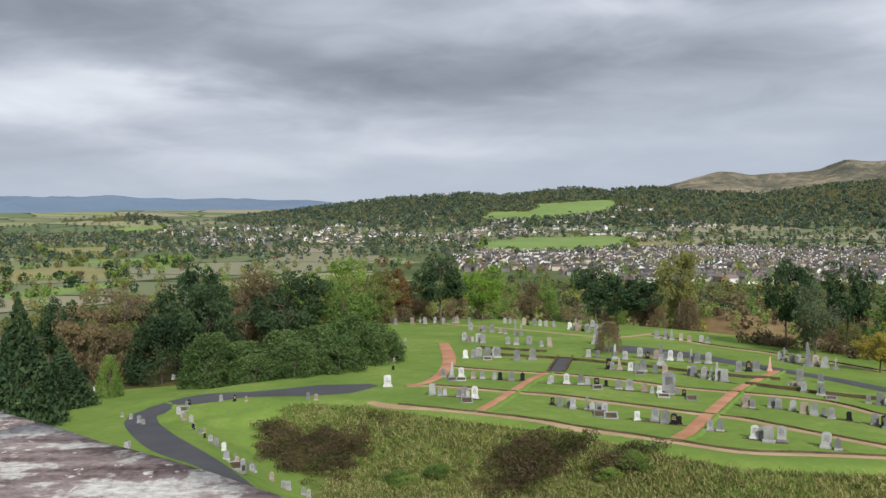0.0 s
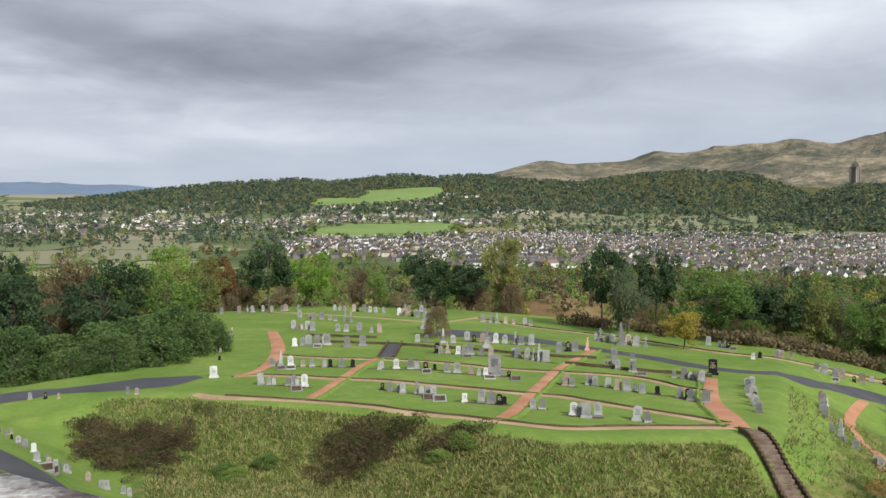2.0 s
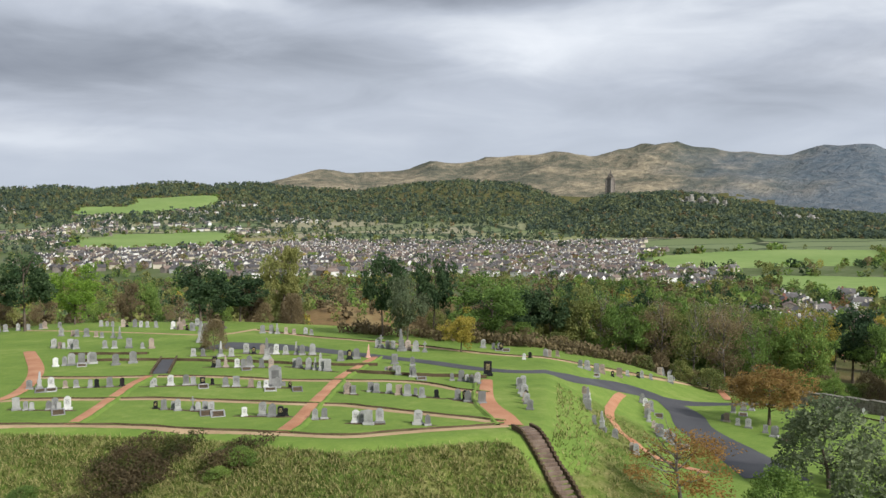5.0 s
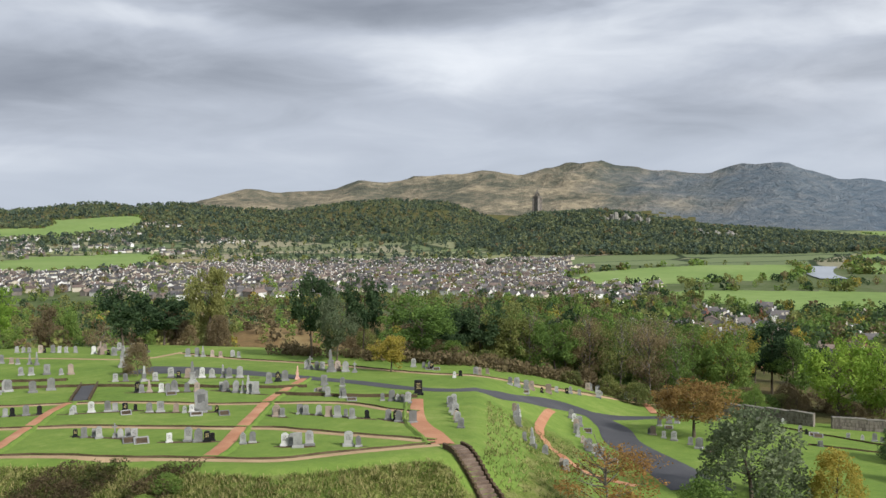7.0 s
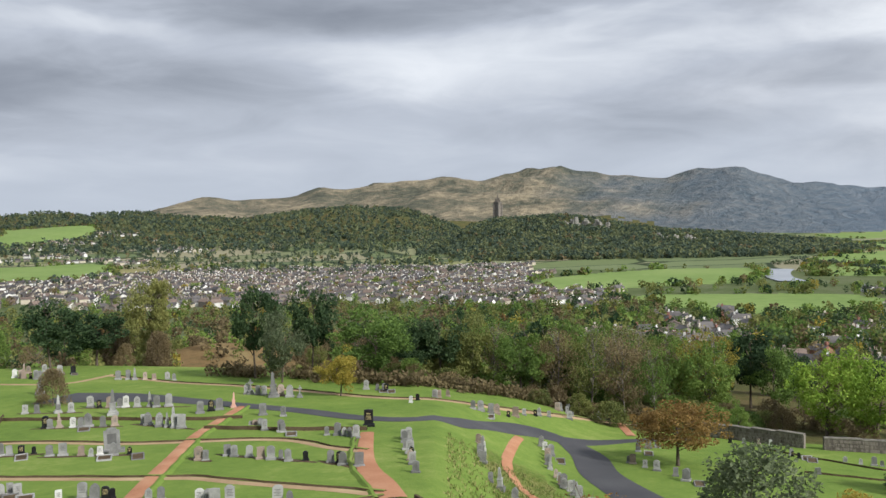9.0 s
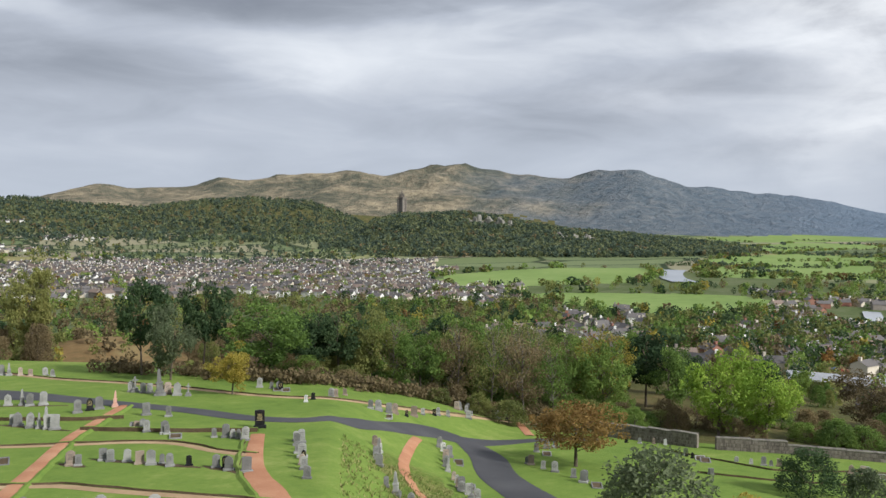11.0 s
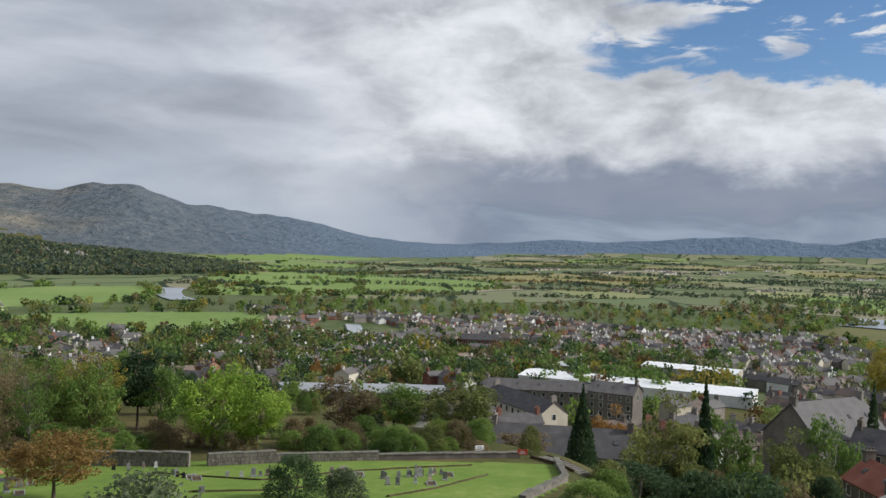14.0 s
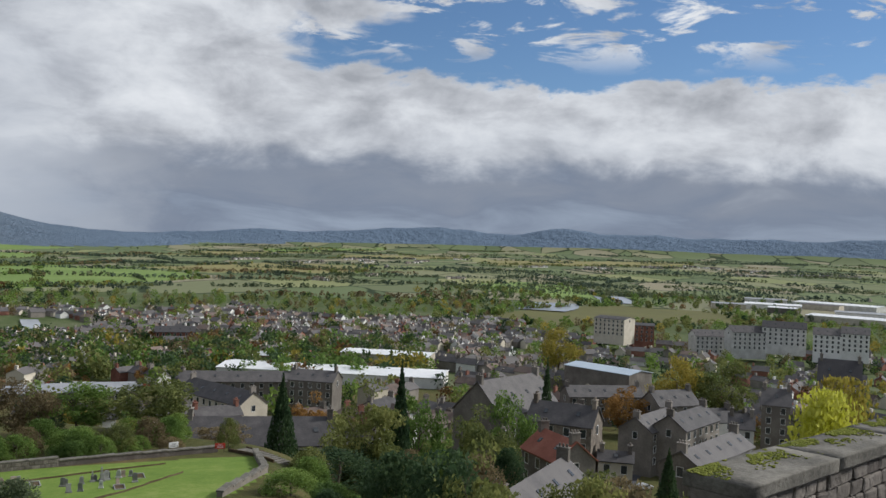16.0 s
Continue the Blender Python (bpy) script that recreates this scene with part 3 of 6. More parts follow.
            out.append(0.5 * (2 * b + (c - a) * t + (2 * a - 5 * b + 4 * c - d) * t * t + (3 * b - a - 3 * c + d) * t ** 3))
    out.append(pts[-1])
    return out


def ribbon(name, pts, width, mat, label, category, lift=0.05, step=0.8, flat=None, across=4):
    """A strip laid on the ground along a smooth line; width may swell along it."""
    line = curve_points(pts, step)
    widths = np.interp(np.linspace(0, 1, len(line)), np.linspace(0, 1, len(width)), width) if isinstance(width, (list, tuple)) else np.full(len(line), width)
    verts, faces = [], []
    for k, p in enumerate(line):
        d = (line[min(k + 1, len(line) - 1)] - line[max(k - 1, 0)]).normalized()
        side = Vector((d.y, -d.x, 0))
        for a in range(across + 1):
            q = p + side * widths[k] * (a / across - 0.5)
            verts.append((q.x, q.y, (float(gz(q.x, q.y)) if flat is None else flat) + (lift if 0 < a < across else lift - 0.04)))
        if k:
            for a in range(across):
                o = (k - 1) * (across + 1) + a
                faces.append((o, o + across + 1, o + across + 2, o + 1))
    faces = [f[::-1] for f in faces]
    return tagged(mesh_object(name, verts, faces, mat), label, category, kind="structure")
# ---- roads, paths, walls ----
FRONT = [(-5.7, 67.2), (-3.8, 65.3), (2.3, 61.3), (6.3, 58.3), (9.3, 55.2), (13.5, 51.7), (16.7, 49.1), (19.0, 48.7), (21.7, 48.6), (27.4, 47.9)]
PATH_B = [(-3.3, 75.2), (-1.5, 75.3), (1.6, 73.8), (5.4, 71.3), (8.8, 69.4), (11.4, 67.1), (15.0, 63.9), (18.5, 60.9), (20.4, 59.6), (22.2, 56.7), (24.3, 53.7), (26.1, 51.2), (27.4, 48.9)]
PATH_C = [(0.7, 88.5), (5.2, 85.3), (9.5, 83.2), (14.6, 80.0), (19.6, 74.6), (23.7, 71.8), (28.1, 69.3), (30.2, 66.7), (31.0, 63.1), (32.3, 60.1)]
PATH_A = [(0.0, 115.3), (0.6, 96.2), (-0.1, 84.4), (-1.5, 77.6), (-3.3, 75.2)]
PATH_D = [(10.0, 83.8), (8.1, 79.4), (5.9, 72.6), (4.1, 66.9), (2.3, 61.7)]
PATH_E = [(33.4, 86.9), (30.2, 81.9), (25.0, 73.7), (21.3, 66.4), (18.5, 60.9), (15.9, 55.5), (13.8, 51.9)]
PATH_R = [(36.0, 66.6), (31.9, 59.1), (29.8, 54.5), (28.9, 51.3), (27.7, 47.8)]
PATH_BACK = [(-0.8, 152), (7.5, 143.0), (14.7, 134.0), (21.4, 125.2), (25.1, 124.0), (31.0, 130)]
PATH_STRIP = [(30.3, 128.8), (34.4, 113.4), (38.9, 103.7), (42.1, 95.4), (45.6, 85.0), (49.5, 80.0), (55.5, 79.2), (64.2, 80.6), (74.5, 83.0), (79.5, 81.5)]
PATH_LOW = [(53.9, 71.0), (48.2, 65.1), (44.9, 60.8), (42.9, 56.8), (41.8, 52.8), (41.6, 50.0), (42.5, 46)]
ROAD = [(20.5, 108.5), (25.4, 104.0), (29.6, 97.4), (33.3, 88.7), (36.6, 80.9), (38.9, 73.6), (42.6, 69.8), (49.2, 71.3), (56.9, 74.0), (61.0, 73.0), (59.4, 68.0), (54.6, 61.0), (50.2, 51.6), (45.8, 43)]
ROAD_SIDE = [(60.4, 73.2), (65.5, 73.2), (69.4, 73.2), (74.3, 72.2), (77.0, 69.8)]
PATH_STUB = [(77.5, 82.6), (72.3, 75.4)]
ROAD_LEFT = [(-11, 72.4), (-14.4, 72.2), (-18.1, 72.0), (-21.3, 71.6), (-23.4, 70.0), (-23.6, 67.2), (-20.4, 60.4), (-16.9, 54.4), (-13.0, 50.0), (-8, 45.5)]
for pts, width in ((FRONT, 0.8), (PATH_B, 0.8), (PATH_C, 0.75), (PATH_STRIP, 0.9), (PATH_BACK, 1.2)):
    ribbon("gravel_path", pts, width, SANDPATH, "narrow path of worn sandy gravel across the graveyard", "path", 0.05)
for pts, width in ((PATH_A, [1.3, 1.5, 1.5, 1.2, 0.9]), (PATH_D, 0.85), (PATH_E, [0.9, 0.9, 0.95, 1.1]), (PATH_R, [1.0, 1.1, 1.2, 1.6, 1.5]), (PATH_LOW, 0.85), (PATH_STUB, 1.0)):
    ribbon("gravel_path", pts, width, REDPATH, "path of bright red gravel between grass plots", "path", 0.075)
ribbon("road", ROAD, [8.5, 6.5, 3.4, 2.6, 2.2, 2.2, 2.2, 2.4, 2.9, 3.4, 3.4, 3.6, 4.2, 4.6], ASPHALT, "dark asphalt cemetery road with a turning place", "road", 0.06, across=8)
ribbon("road", ROAD_SIDE, [2.6, 2.2, 1.9, 1.8, 1.8], ASPHALT, "asphalt side road round a grass island", "road", 0.045)
ribbon("road", ROAD_LEFT, [3.6, 2.6, 2.4, 2.4, 2.5, 2.6, 2.7, 2.8, 2.8], ASPHALT, "dark asphalt lane bending below the mound", "road", 0.06)
ribbon("road", [(-16.5, 72.3), (-12.4, 73.2), (-9.2, 74.4), (-6.2, 76.4)], [2.0, 4.6, 6.4, 1.6], ASPHALT, "asphalt turning place at the end of the lane", "road", 0.05, across=8)
RIVER = [([(835, 600), (880, 650), (955, 708), (1020, 748)], 30), ([(1042, -112), (1110, -138), (1195, -150)], 60), ([(1250, -240), (1330, -258), (1436, -268)], 50), ([(612, 284), (640, 300), (690, 326)], 13)]
for pts, width in RIVER:
    ribbon("water", pts, width, WATER, "river with the pale grey sky's reflection put into its colour", "river", 1.2, 12)


def edging(pts, side, offset, high=0.13):
    """The raised turf edge along a path: a small step, its shadow line painted in dark soil colour."""
    line = curve_points(pts, 0.8)
    verts, faces = [], []
    for k, p in enumerate(line):
        d = (line[min(k + 1, len(line) - 1)] - line[max(k - 1, 0)]).normalized()
        n = Vector((d.y, -d.x, 0)) * side
        wob = 0.05 * math.sin(k * 1.7) + 0.04 * math.sin(k * 0.61)
        for out, up in ((0.0, -0.05), (0.04, high), (0.22, high + 0.02), (0.5, -0.05)):
            q = p + n * (offset + out + wob)
            verts.append((q.x, q.y, float(gz(q.x, q.y)) + up * (1 + wob)))
        if k:
            for a in range(3):
                o = (k - 1) * 4 + a
                faces.append((o, o + 4, o + 5, o + 1))
    tagged(mesh_object("turf_edge", verts, faces, [SOIL, TURF], [0, 1, 1] * (len(line) - 1), False), "raised turf edge along a path, its shadow line painted as dark soil", "turf edge", kind="structure")


for pts, off in ((FRONT[1:], 0.46), (PATH_B[1:], 0.46), (PATH_C, 0.42), (PATH_STRIP, 0.5), (PATH_D, 0.46), (PATH_E, 0.5), (PATH_R[::-1], 0.75)):
    edging(pts, -1, off)
edging([(5, 100), (12, 96), (19, 90), (27, 82), (31, 80)], -1, 0.1, 0.3)
edging([(4, 108), (12, 103)], -1, 0.1, 0.3)
edging([(26.5, 76.5), (32, 71), (36.4, 67.5)], -1, 0.1, 0.3)
for pts in ([(77.6, 62.5), (77.8, 55.2), (78.5, 50.2), (84.7, 46.6), (89.3, 42.6), (95.8, 36.2)], [(70.6, 53.4), (74.0, 47.8), (78.5, 43.5)], [(75.6, 37.2), (81.5, 35.0), (90.9, 33.0)]):
    edging(pts, -1, 0.1, 0.16)


def part(name, bm, mats, parent=None, label=""):
    me = bpy.data.meshes.new(name)
    bm.to_mesh(me)
    bm.free()
    for m in (mats if isinstance(mats, (list, tuple)) else [mats]):
        me.materials.append(m)
    ob = new(name, me)
    ob.parent = parent
    if label:
        ob["label"] = label
    return ob


def box(bm, x, y, z, sx, sy, sz, bevel=0.0, turn=0.0):
    """A block standing on z."""
    made = bmesh.ops.create_cube(bm, size=1, matrix=Matrix.Translation((x, y, z + sz / 2)) @ Matrix.Rotation(turn, 4, "Z") @ Matrix.Diagonal((sx, sy, sz, 1)))
    if bevel:
        edges = list({e for v in made["verts"] for e in v.link_edges})
        bmesh.ops.bevel(bm, geom=edges, offset=bevel, segments=1, affect="EDGES", profile=0.6)
    return made["verts"]


def base(name, x, y, z, turn=0.0):
    ob = new(name)
    ob.matrix_world = pose(x, y, z, 0, 0, turn)
    ob.empty_display_size = 0.3
    return ob


STONE_MESHES = []
for k in range(10):
    bm = bmesh.new()
    vs = box(bm, 0, 0, -0.5, 1, 1, 1, 0.12)
    for v in bm.verts:
        v.co += Vector((random.uniform(-.06, .06), random.uniform(-.06, .06), random.uniform(-.06, .06)))
    me = bpy.data.meshes.new("stone")
    bm.to_mesh(me)
    bm.free()
    me.materials.append(MASONRY)
    STONE_MESHES.append(me)


def rubble_wall(name, a, b, high, thick, label, stones=0, cope=True):
    """A stone wall on the ground from a to b: core, rows of rubble on the face, and a coping."""
    a, b = Vector((*a, 0)), Vector((*b, 0))
    n = max(1, int((b - a).length / 2.5))
    d = (b - a).normalized()
    side = Vector((d.y, -d.x, 0))
    if side.dot(a) > 0:
        side = -side
    root = tagged(new(name), label, "wall", kind="structure")
    bm, bc = bmesh.new(), bmesh.new()
    turn = math.atan2(d.y, d.x)
    for k in range(n):
        p = a.lerp(b, (k + 0.5) / n)
        z = float(gz(p.x, p.y))
        box(bm, p.x, p.y, z - 0.6, (b - a).length / n + 0.02, thick, high + 0.6, 0, turn)
        box(bc, p.x, p.y, z + high, (b - a).length / n - 0.03, thick + 0.16, 0.14 + 0.03 * random.random(), 0.03, turn + random.uniform(-.01, .01))
    part("wall_core", bm, MASONRY, root)
    if cope:
        part("coping", bc, OLDCOPE, root, "weathered grey coping stones")
    rows = int(high / 0.3)
    step = (b - a).length / max(1, stones // max(1, rows)) if stones else 0
    for r in range(rows if stones else 0):
        u = random.uniform(0, step)
        while u < (b - a).length:
            p = a + d * u + side * (thick / 2)
            ob = new("stone", random.choice(STONE_MESHES))
            ob.parent = root
            ob.matrix_world = pose(p.x, p.y, float(gz(p.x, p.y)) + 0.15 + r * high / rows, 0, 0, math.degrees(turn)) @ Matrix.Diagonal((step * random.uniform(.8, 1.0), 0.12, high / rows * random.uniform(.8, .98), 1))
            u += step * random.uniform(0.9, 1.1)
    return root


rubble_wall("wall_east", (79.5, 72.0), (82.4, 61.6), 1.35, 0.5, "old rubble stone boundary wall with flat coping", 260)
rubble_wall("wall_east_b", (83.4, 60.2), (88.2, 55.2), 1.15, 0.5, "old rubble stone boundary wall beside a gateway", 200)
rubble_wall("wall_east_c", (88.2, 55.2), (94.6, 46.4), 0.8, 0.5, "old rubble stone boundary wall, partly overgrown", 120)
rubble_wall("wall_east_d", (94.6, 46.4), (104.6, 33.4), 0.55, 0.5, "low rubble stone wall along the graveyard edge")
rubble_wall("wall_south", (102.6, 28.8), (91.6, 25.6), 0.5, 0.5, "low curved retaining wall at the graveyard end")
rubble_wall("wall_south_b", (91.6, 25.6), (79.0, 26.8), 0.5, 0.5, "low retaining wall below the terraced graves")


def stairway(a, b, width, n, mat, label, name="stairs"):
    a, b = Vector(a), Vector(b)
    root = tagged(new(name), label, "stairs", kind="structure")
    d = (b - a)
    turn = math.atan2(d.y, d.x)
    side = Vector((-d.y, d.x, 0)).normalized()
    for k in range(n):
        p = a.lerp(b, (k + 0.5) / n)
        bm = bmesh.new()
        box(bm, p.x, p.y, float(gz(p.x, p.y)) - 0.35, d.to_2d().length / n * 0.7, width, 0.50, 0.02, turn)
        part("step", bm, mat, root)
    for s in (-1, 1):
        bm = bmesh.new()
        for k in range(n):
            p = a.lerp(b, (k + 0.5) / n) + side * s * (width / 2 + 0.14)
            box(bm, p.x, p.y, float(gz(p.x, p.y)) - 0.3, d.to_2d().length / n * 1.15, 0.16, 0.62, 0, turn)
        part("stringer", bm, SOIL, root, "dark edging board of the steps")


STEPSTONE = material("step_stone", [(0.08, 0.055, 0.042), (0.14, 0.10, 0.075), (0.21, 0.16, 0.125)], 1.5, 0.9, 0.5, 12.0, 0.02)
stairway((27.8, 46.8, 0), (26.9, 38.0, 0), 0.95, 26, STEPSTONE, "long straight flight of reddish steps down the bank")
stairway((13.5, 96.5, 0), (11.0, 84.6, 0), 1.3, 9, ASPHALT, "short flight of dark steps between two terraces")
stairway((106.0, 31.4, 0), (100.0, 25.4, 0), 2.0, 12, OLDCOPE, "worn grey stone steps between low walls")


# ---- the castle's own wall about the camera ----
def parapet(name, a, b, top, thick, foot, label, blocks, moss=0.0, facing=True, cope=None):
    """A thick wall with rubble faces and slabs of coping; a to b is its outer edge, its body to the right of that line seen along it."""
    a, b = Vector((*a, 0)), Vector((*b, 0))
    d = (b - a).normalized()
    side = Vector((d.y, -d.x, 0))
    turn = math.atan2(d.y, d.x)
    length = (b - a).length
    mid = a.lerp(b, 0.5) + side * thick / 2
    root = tagged(new(name), label, "castle wall", kind="structure")
    bm = bmesh.new()
    box(bm, mid.x, mid.y, foot, length, thick - 0.24, top - 0.17 - foot, 0, turn)
    part("wall_core", bm, MASONRY, root)
    at = 0.0
    for k in range(blocks):
        size = length / blocks
        p = a + d * (at + size / 2) + side * thick / 2
        bm = bmesh.new()
        box(bm, 0, 0, 0, size - 0.018, thick, 0.17, 0, 0)
        bmesh.ops.subdivide_edges(bm, edges=bm.edges[:], cuts=7, use_grid_fill=True)
        for v in bm.verts:
            v.co += 0.012 * Vector(noise.noise_vector(v.co * 3 + Vector((k * 3.1, 0, 0)))) + 0.004 * Vector(noise.noise_vector(v.co * 13))
        slab = part("coping_slab", bm, cope or COPING, root, "weathered lichened coping slab")
        slab.matrix_world = pose(p.x, p.y, top - 0.17, random.uniform(-.5, .5), random.uniform(-.3, .3), math.degrees(turn))
        for f in slab.data.polygons:
            f.use_smooth = True
        at += size
    for s, off in ((0, 0.10), (1, thick - 0.10)) if facing else ():
        z, r = top - 0.17, 0
        while z > top - 1.6:
            h = random.uniform(0.13, 0.24)
            u = random.uniform(0, 0.2)
            while u < length:
                w = random.uniform(0.22, 0.5)
                if u + w > length:
                    break
                p = a + d * (u + w / 2) + side * off
                ob = new("stone", random.choice(STONE_MESHES))
                ob.parent = root
                ob.matrix_world = pose(p.x, p.y, z - h / 2, 0, 0, math.degrees(turn)) @ Matrix.Diagonal((w * 0.94, random.uniform(.08, .15), h * 0.92, 1))
                u += w
            z -= h
    if moss:
        ball = bmesh.new()
        bmesh.ops.create_icosphere(ball, subdivisions=1, radius=1)
        shell = [v.co.copy() for v in ball.verts]
        tris = [[v.index for v in f.verts] for f in ball.faces]
        ball.free()
        verts, faces = [], []
        for k in range(int(moss * length)):
            u, v = random.uniform(0, length), random.betavariate(1.0, 3.2) * thick * 0.75
            if noise.noise(Vector((u * 1.3, v * 2.0, 3.0))) + 0.25 * noise.noise(Vector((u * 6, v * 6, 1.0))) < 0.02:
                continue
            p = a + d * u + side * (v + 0.03)
            r, flat, o = random.uniform(0.008, 0.03), random.uniform(.2, .45), len(verts)
            verts += [(p.x + c.x * r, p.y + c.y * r, top + 0.004 + c.z * r * flat) for c in shell]
            faces += [[i + o for i in t] for t in tris]
        ob = mesh_object("moss", verts, faces, MOSS, None, True, root)
        ob["label"] = "cushions of yellow-green moss on the coping"
        tagged(ob, kind="stuff")
    return root
parapet("wall_parapet", (-11.0, 10.07), (2.6, -0.68), EYE - 0.55, 0.7, EYE - 11, "thick castle parapet with lichened pinkish-grey coping", 15, 0, False)
parapet("wall_bastion", (19.2, 7.1), (27.0, -1.3), EYE - 3.1, 0.87, EYE - 24, "rubble castle wall with a mossy flat coping", 5, 700, cope=OLDCOPE)
parapet("wall_bastion_end", (17.96, 8.6), (18.3, 6.6), EYE - 3.16, 0.8, EYE - 24, "end of the castle wall with a flat coping", 1, cope=OLDCOPE)
parapet("wall_link", (27.0, -1.3), (2.6, -0.68), EYE - 3.1, 0.6, EYE - 24, "plain rubble castle wall", 8, 0, False)
bm = bmesh.new()
box(bm, -6.6, -1.2, EYE - 11, 18.0, 5.6, 9.35, 0, math.atan2(-10.75, 13.6))
tagged(part("wall_walk", bm, COPING), "paved stone wall-walk behind the castle parapet", "wall walk", kind="structure")
# ---- trees ----
BARK = material("bark", [(0.05, 0.04, 0.03), (0.10, 0.08, 0.06), (0.15, 0.125, 0.10)], 1.2, 0.95, 0.8, 9.0, 0.04)
BIRCHBARK = material("birch_bark", [(0.07, 0.06, 0.05), (0.14, 0.12, 0.10), (0.3, 0.28, 0.25)], 1.5, 0.85, 0.4, 8.0, 0.02)
LEAF = {
    "dark": foliage("dark_needles", [(0.026, 0.053, 0.024), (0.053, 0.092, 0.040), (0.088, 0.135, 0.056)]),
    "green": foliage("green_leaves", [(0.079, 0.135, 0.036), (0.148, 0.233, 0.053), (0.245, 0.332, 0.079)]),
    "olive": foliage("olive_leaves", [(0.095, 0.119, 0.043), (0.177, 0.201, 0.060), (0.284, 0.284, 0.095)]),
    "lime": foliage("lime_leaves", [(0.131, 0.219, 0.035), (0.210, 0.333, 0.049), (0.315, 0.420, 0.070)]),
    "yellow": foliage("yellow_leaves", [(0.178, 0.164, 0.030), (0.297, 0.260, 0.052), (0.416, 0.327, 0.067)]),
    "rust": foliage("rust_leaves", [(0.10, 0.062, 0.028), (0.165, 0.095, 0.035), (0.24, 0.14, 0.05)]),
    "orange": foliage("orange_leaves", [(0.21, 0.12, 0.04), (0.32, 0.18, 0.055), (0.42, 0.25, 0.085)]),
    "cherry": foliage("cherry_leaves", [(0.13, 0.085, 0.03), (0.21, 0.13, 0.045), (0.29, 0.19, 0.065)]),
    "bramble": foliage("bramble_leaves", [(0.068, 0.054, 0.030), (0.128, 0.098, 0.051), (0.195, 0.158, 0.075)]),
    # far copies of needles and leaves, paler and bluer with haze in the colour
    "farneedle": foliage("hazed_conifers", [(0.051, 0.078, 0.057), (0.081, 0.114, 0.081), (0.118, 0.156, 0.105)], 0.3),
    "farleaf": foliage("hazed_broadleaf", [(0.077, 0.107, 0.059), (0.126, 0.159, 0.081), (0.195, 0.215, 0.107)], 0.3),
    "brown": foliage("brown_twigs", [(0.121, 0.097, 0.052), (0.191, 0.151, 0.081), (0.271, 0.212, 0.110)]),
    "laurel": foliage("laurel_leaves", [(0.055, 0.095, 0.032), (0.103, 0.166, 0.050), (0.189, 0.252, 0.095)]),
    "gold": foliage("golden_willow", [(0.455, 0.473, 0.035), (0.550, 0.550, 0.061), (0.550, 0.550, 0.105)]),
    "grey": foliage("grey_green_leaves", [(0.088, 0.114, 0.061), (0.158, 0.193, 0.105), (0.263, 0.298, 0.175)]),
}


def leaf_mesh(name, centres, size, rng, droop=0.0, flat=0.0):
    """Small turned leaves, one quad each, round the given places."""
    n = len(centres)
    a = rng.normal(size=(n, 3))
    a[:, 2] *= 1 - flat
    a /= np.linalg.norm(a, axis=1)[:, None] + 1e-9
    b = np.cross(a, rng.normal(size=(n, 3)))
    b /= np.linalg.norm(b, axis=1)[:, None] + 1e-9
    a[:, 2] -= droop
    s = size * rng.uniform(0.6, 1.4, (n, 1))
    v = np.stack([centres + a * s, centres + b * s * 0.55, centres - a * s, centres - b * s * 0.55], 1).reshape(-1, 3)
    return v, np.arange(4 * n).reshape(-1, 4)


def tube(bm, pts, radii, sides=6):
    rings = []
    for k, p in enumerate(pts):
        d = (pts[min(k + 1, len(pts) - 1)] - pts[max(k - 1, 0)]).normalized()
        u = d.orthogonal().normalized()
        w = d.cross(u)
        rings.append([bm.verts.new(p + (u * math.cos(2 * math.pi * a / sides) + w * math.sin(2 * math.pi * a / sides)) * radii[k]) for a in range(sides)])
    for r0, r1 in zip(rings, rings[1:]):
        for a in range(sides):
            bm.faces.new((r0[a], r0[(a + 1) % sides], r1[(a + 1) % sides], r1[a]))


def trunk_mesh(rng, kind):
    """A tapered trunk with limbs for a tree one metre high and half a metre in radius."""
    bm = bmesh.new()
    top = 0.9 if kind in ("spruce", "birch", "pine") else 0.7
    bend = Vector((rng.uniform(-.05, .05), rng.uniform(-.05, .05), 0))
    spine = [Vector((0, 0, -0.03)), Vector((0, 0, 0.2)) + bend * .3, Vector((0, 0, top * .6)) + bend, Vector((0, 0, top)) + bend * .6]
    tube(bm, spine, [0.024, 0.018, 0.011, 0.003])
    for k in range({"spruce": 6, "birch": 26, "pine": 10, "bush": 8}.get(kind, 14)):
        z = rng.uniform(0.22, top * 0.95)
        start = Vector((0, 0, z)) + bend * min(1, z / 0.5)
        a = rng.uniform(0, 2 * math.pi)
        reach = rng.uniform(0.18, 0.42) * (1.15 - z * 0.7)
        rise = rng.uniform(0.08, 0.3) if kind != "spruce" else 0
        end = start + Vector((math.cos(a) * reach, math.sin(a) * reach, rise))
        tube(bm, [start, start.lerp(end, .5) + Vector((0, 0, -.02)), end], [0.008, 0.005, 0.0015], 4)
        if kind in ("birch", "broad"):
            for _ in range(2):
                b = start.lerp(end, rng.uniform(.4, .9))
                tube(bm, [b, b + Vector((rng.uniform(-.1, .1), rng.uniform(-.1, .1), rng.uniform(.02, .14)))], [0.003, 0.001], 3)
    me = bpy.data.meshes.new("trunk")
    bm.to_mesh(me)
    bm.free()
    for f in me.polygons:
        f.use_smooth = True
    return me


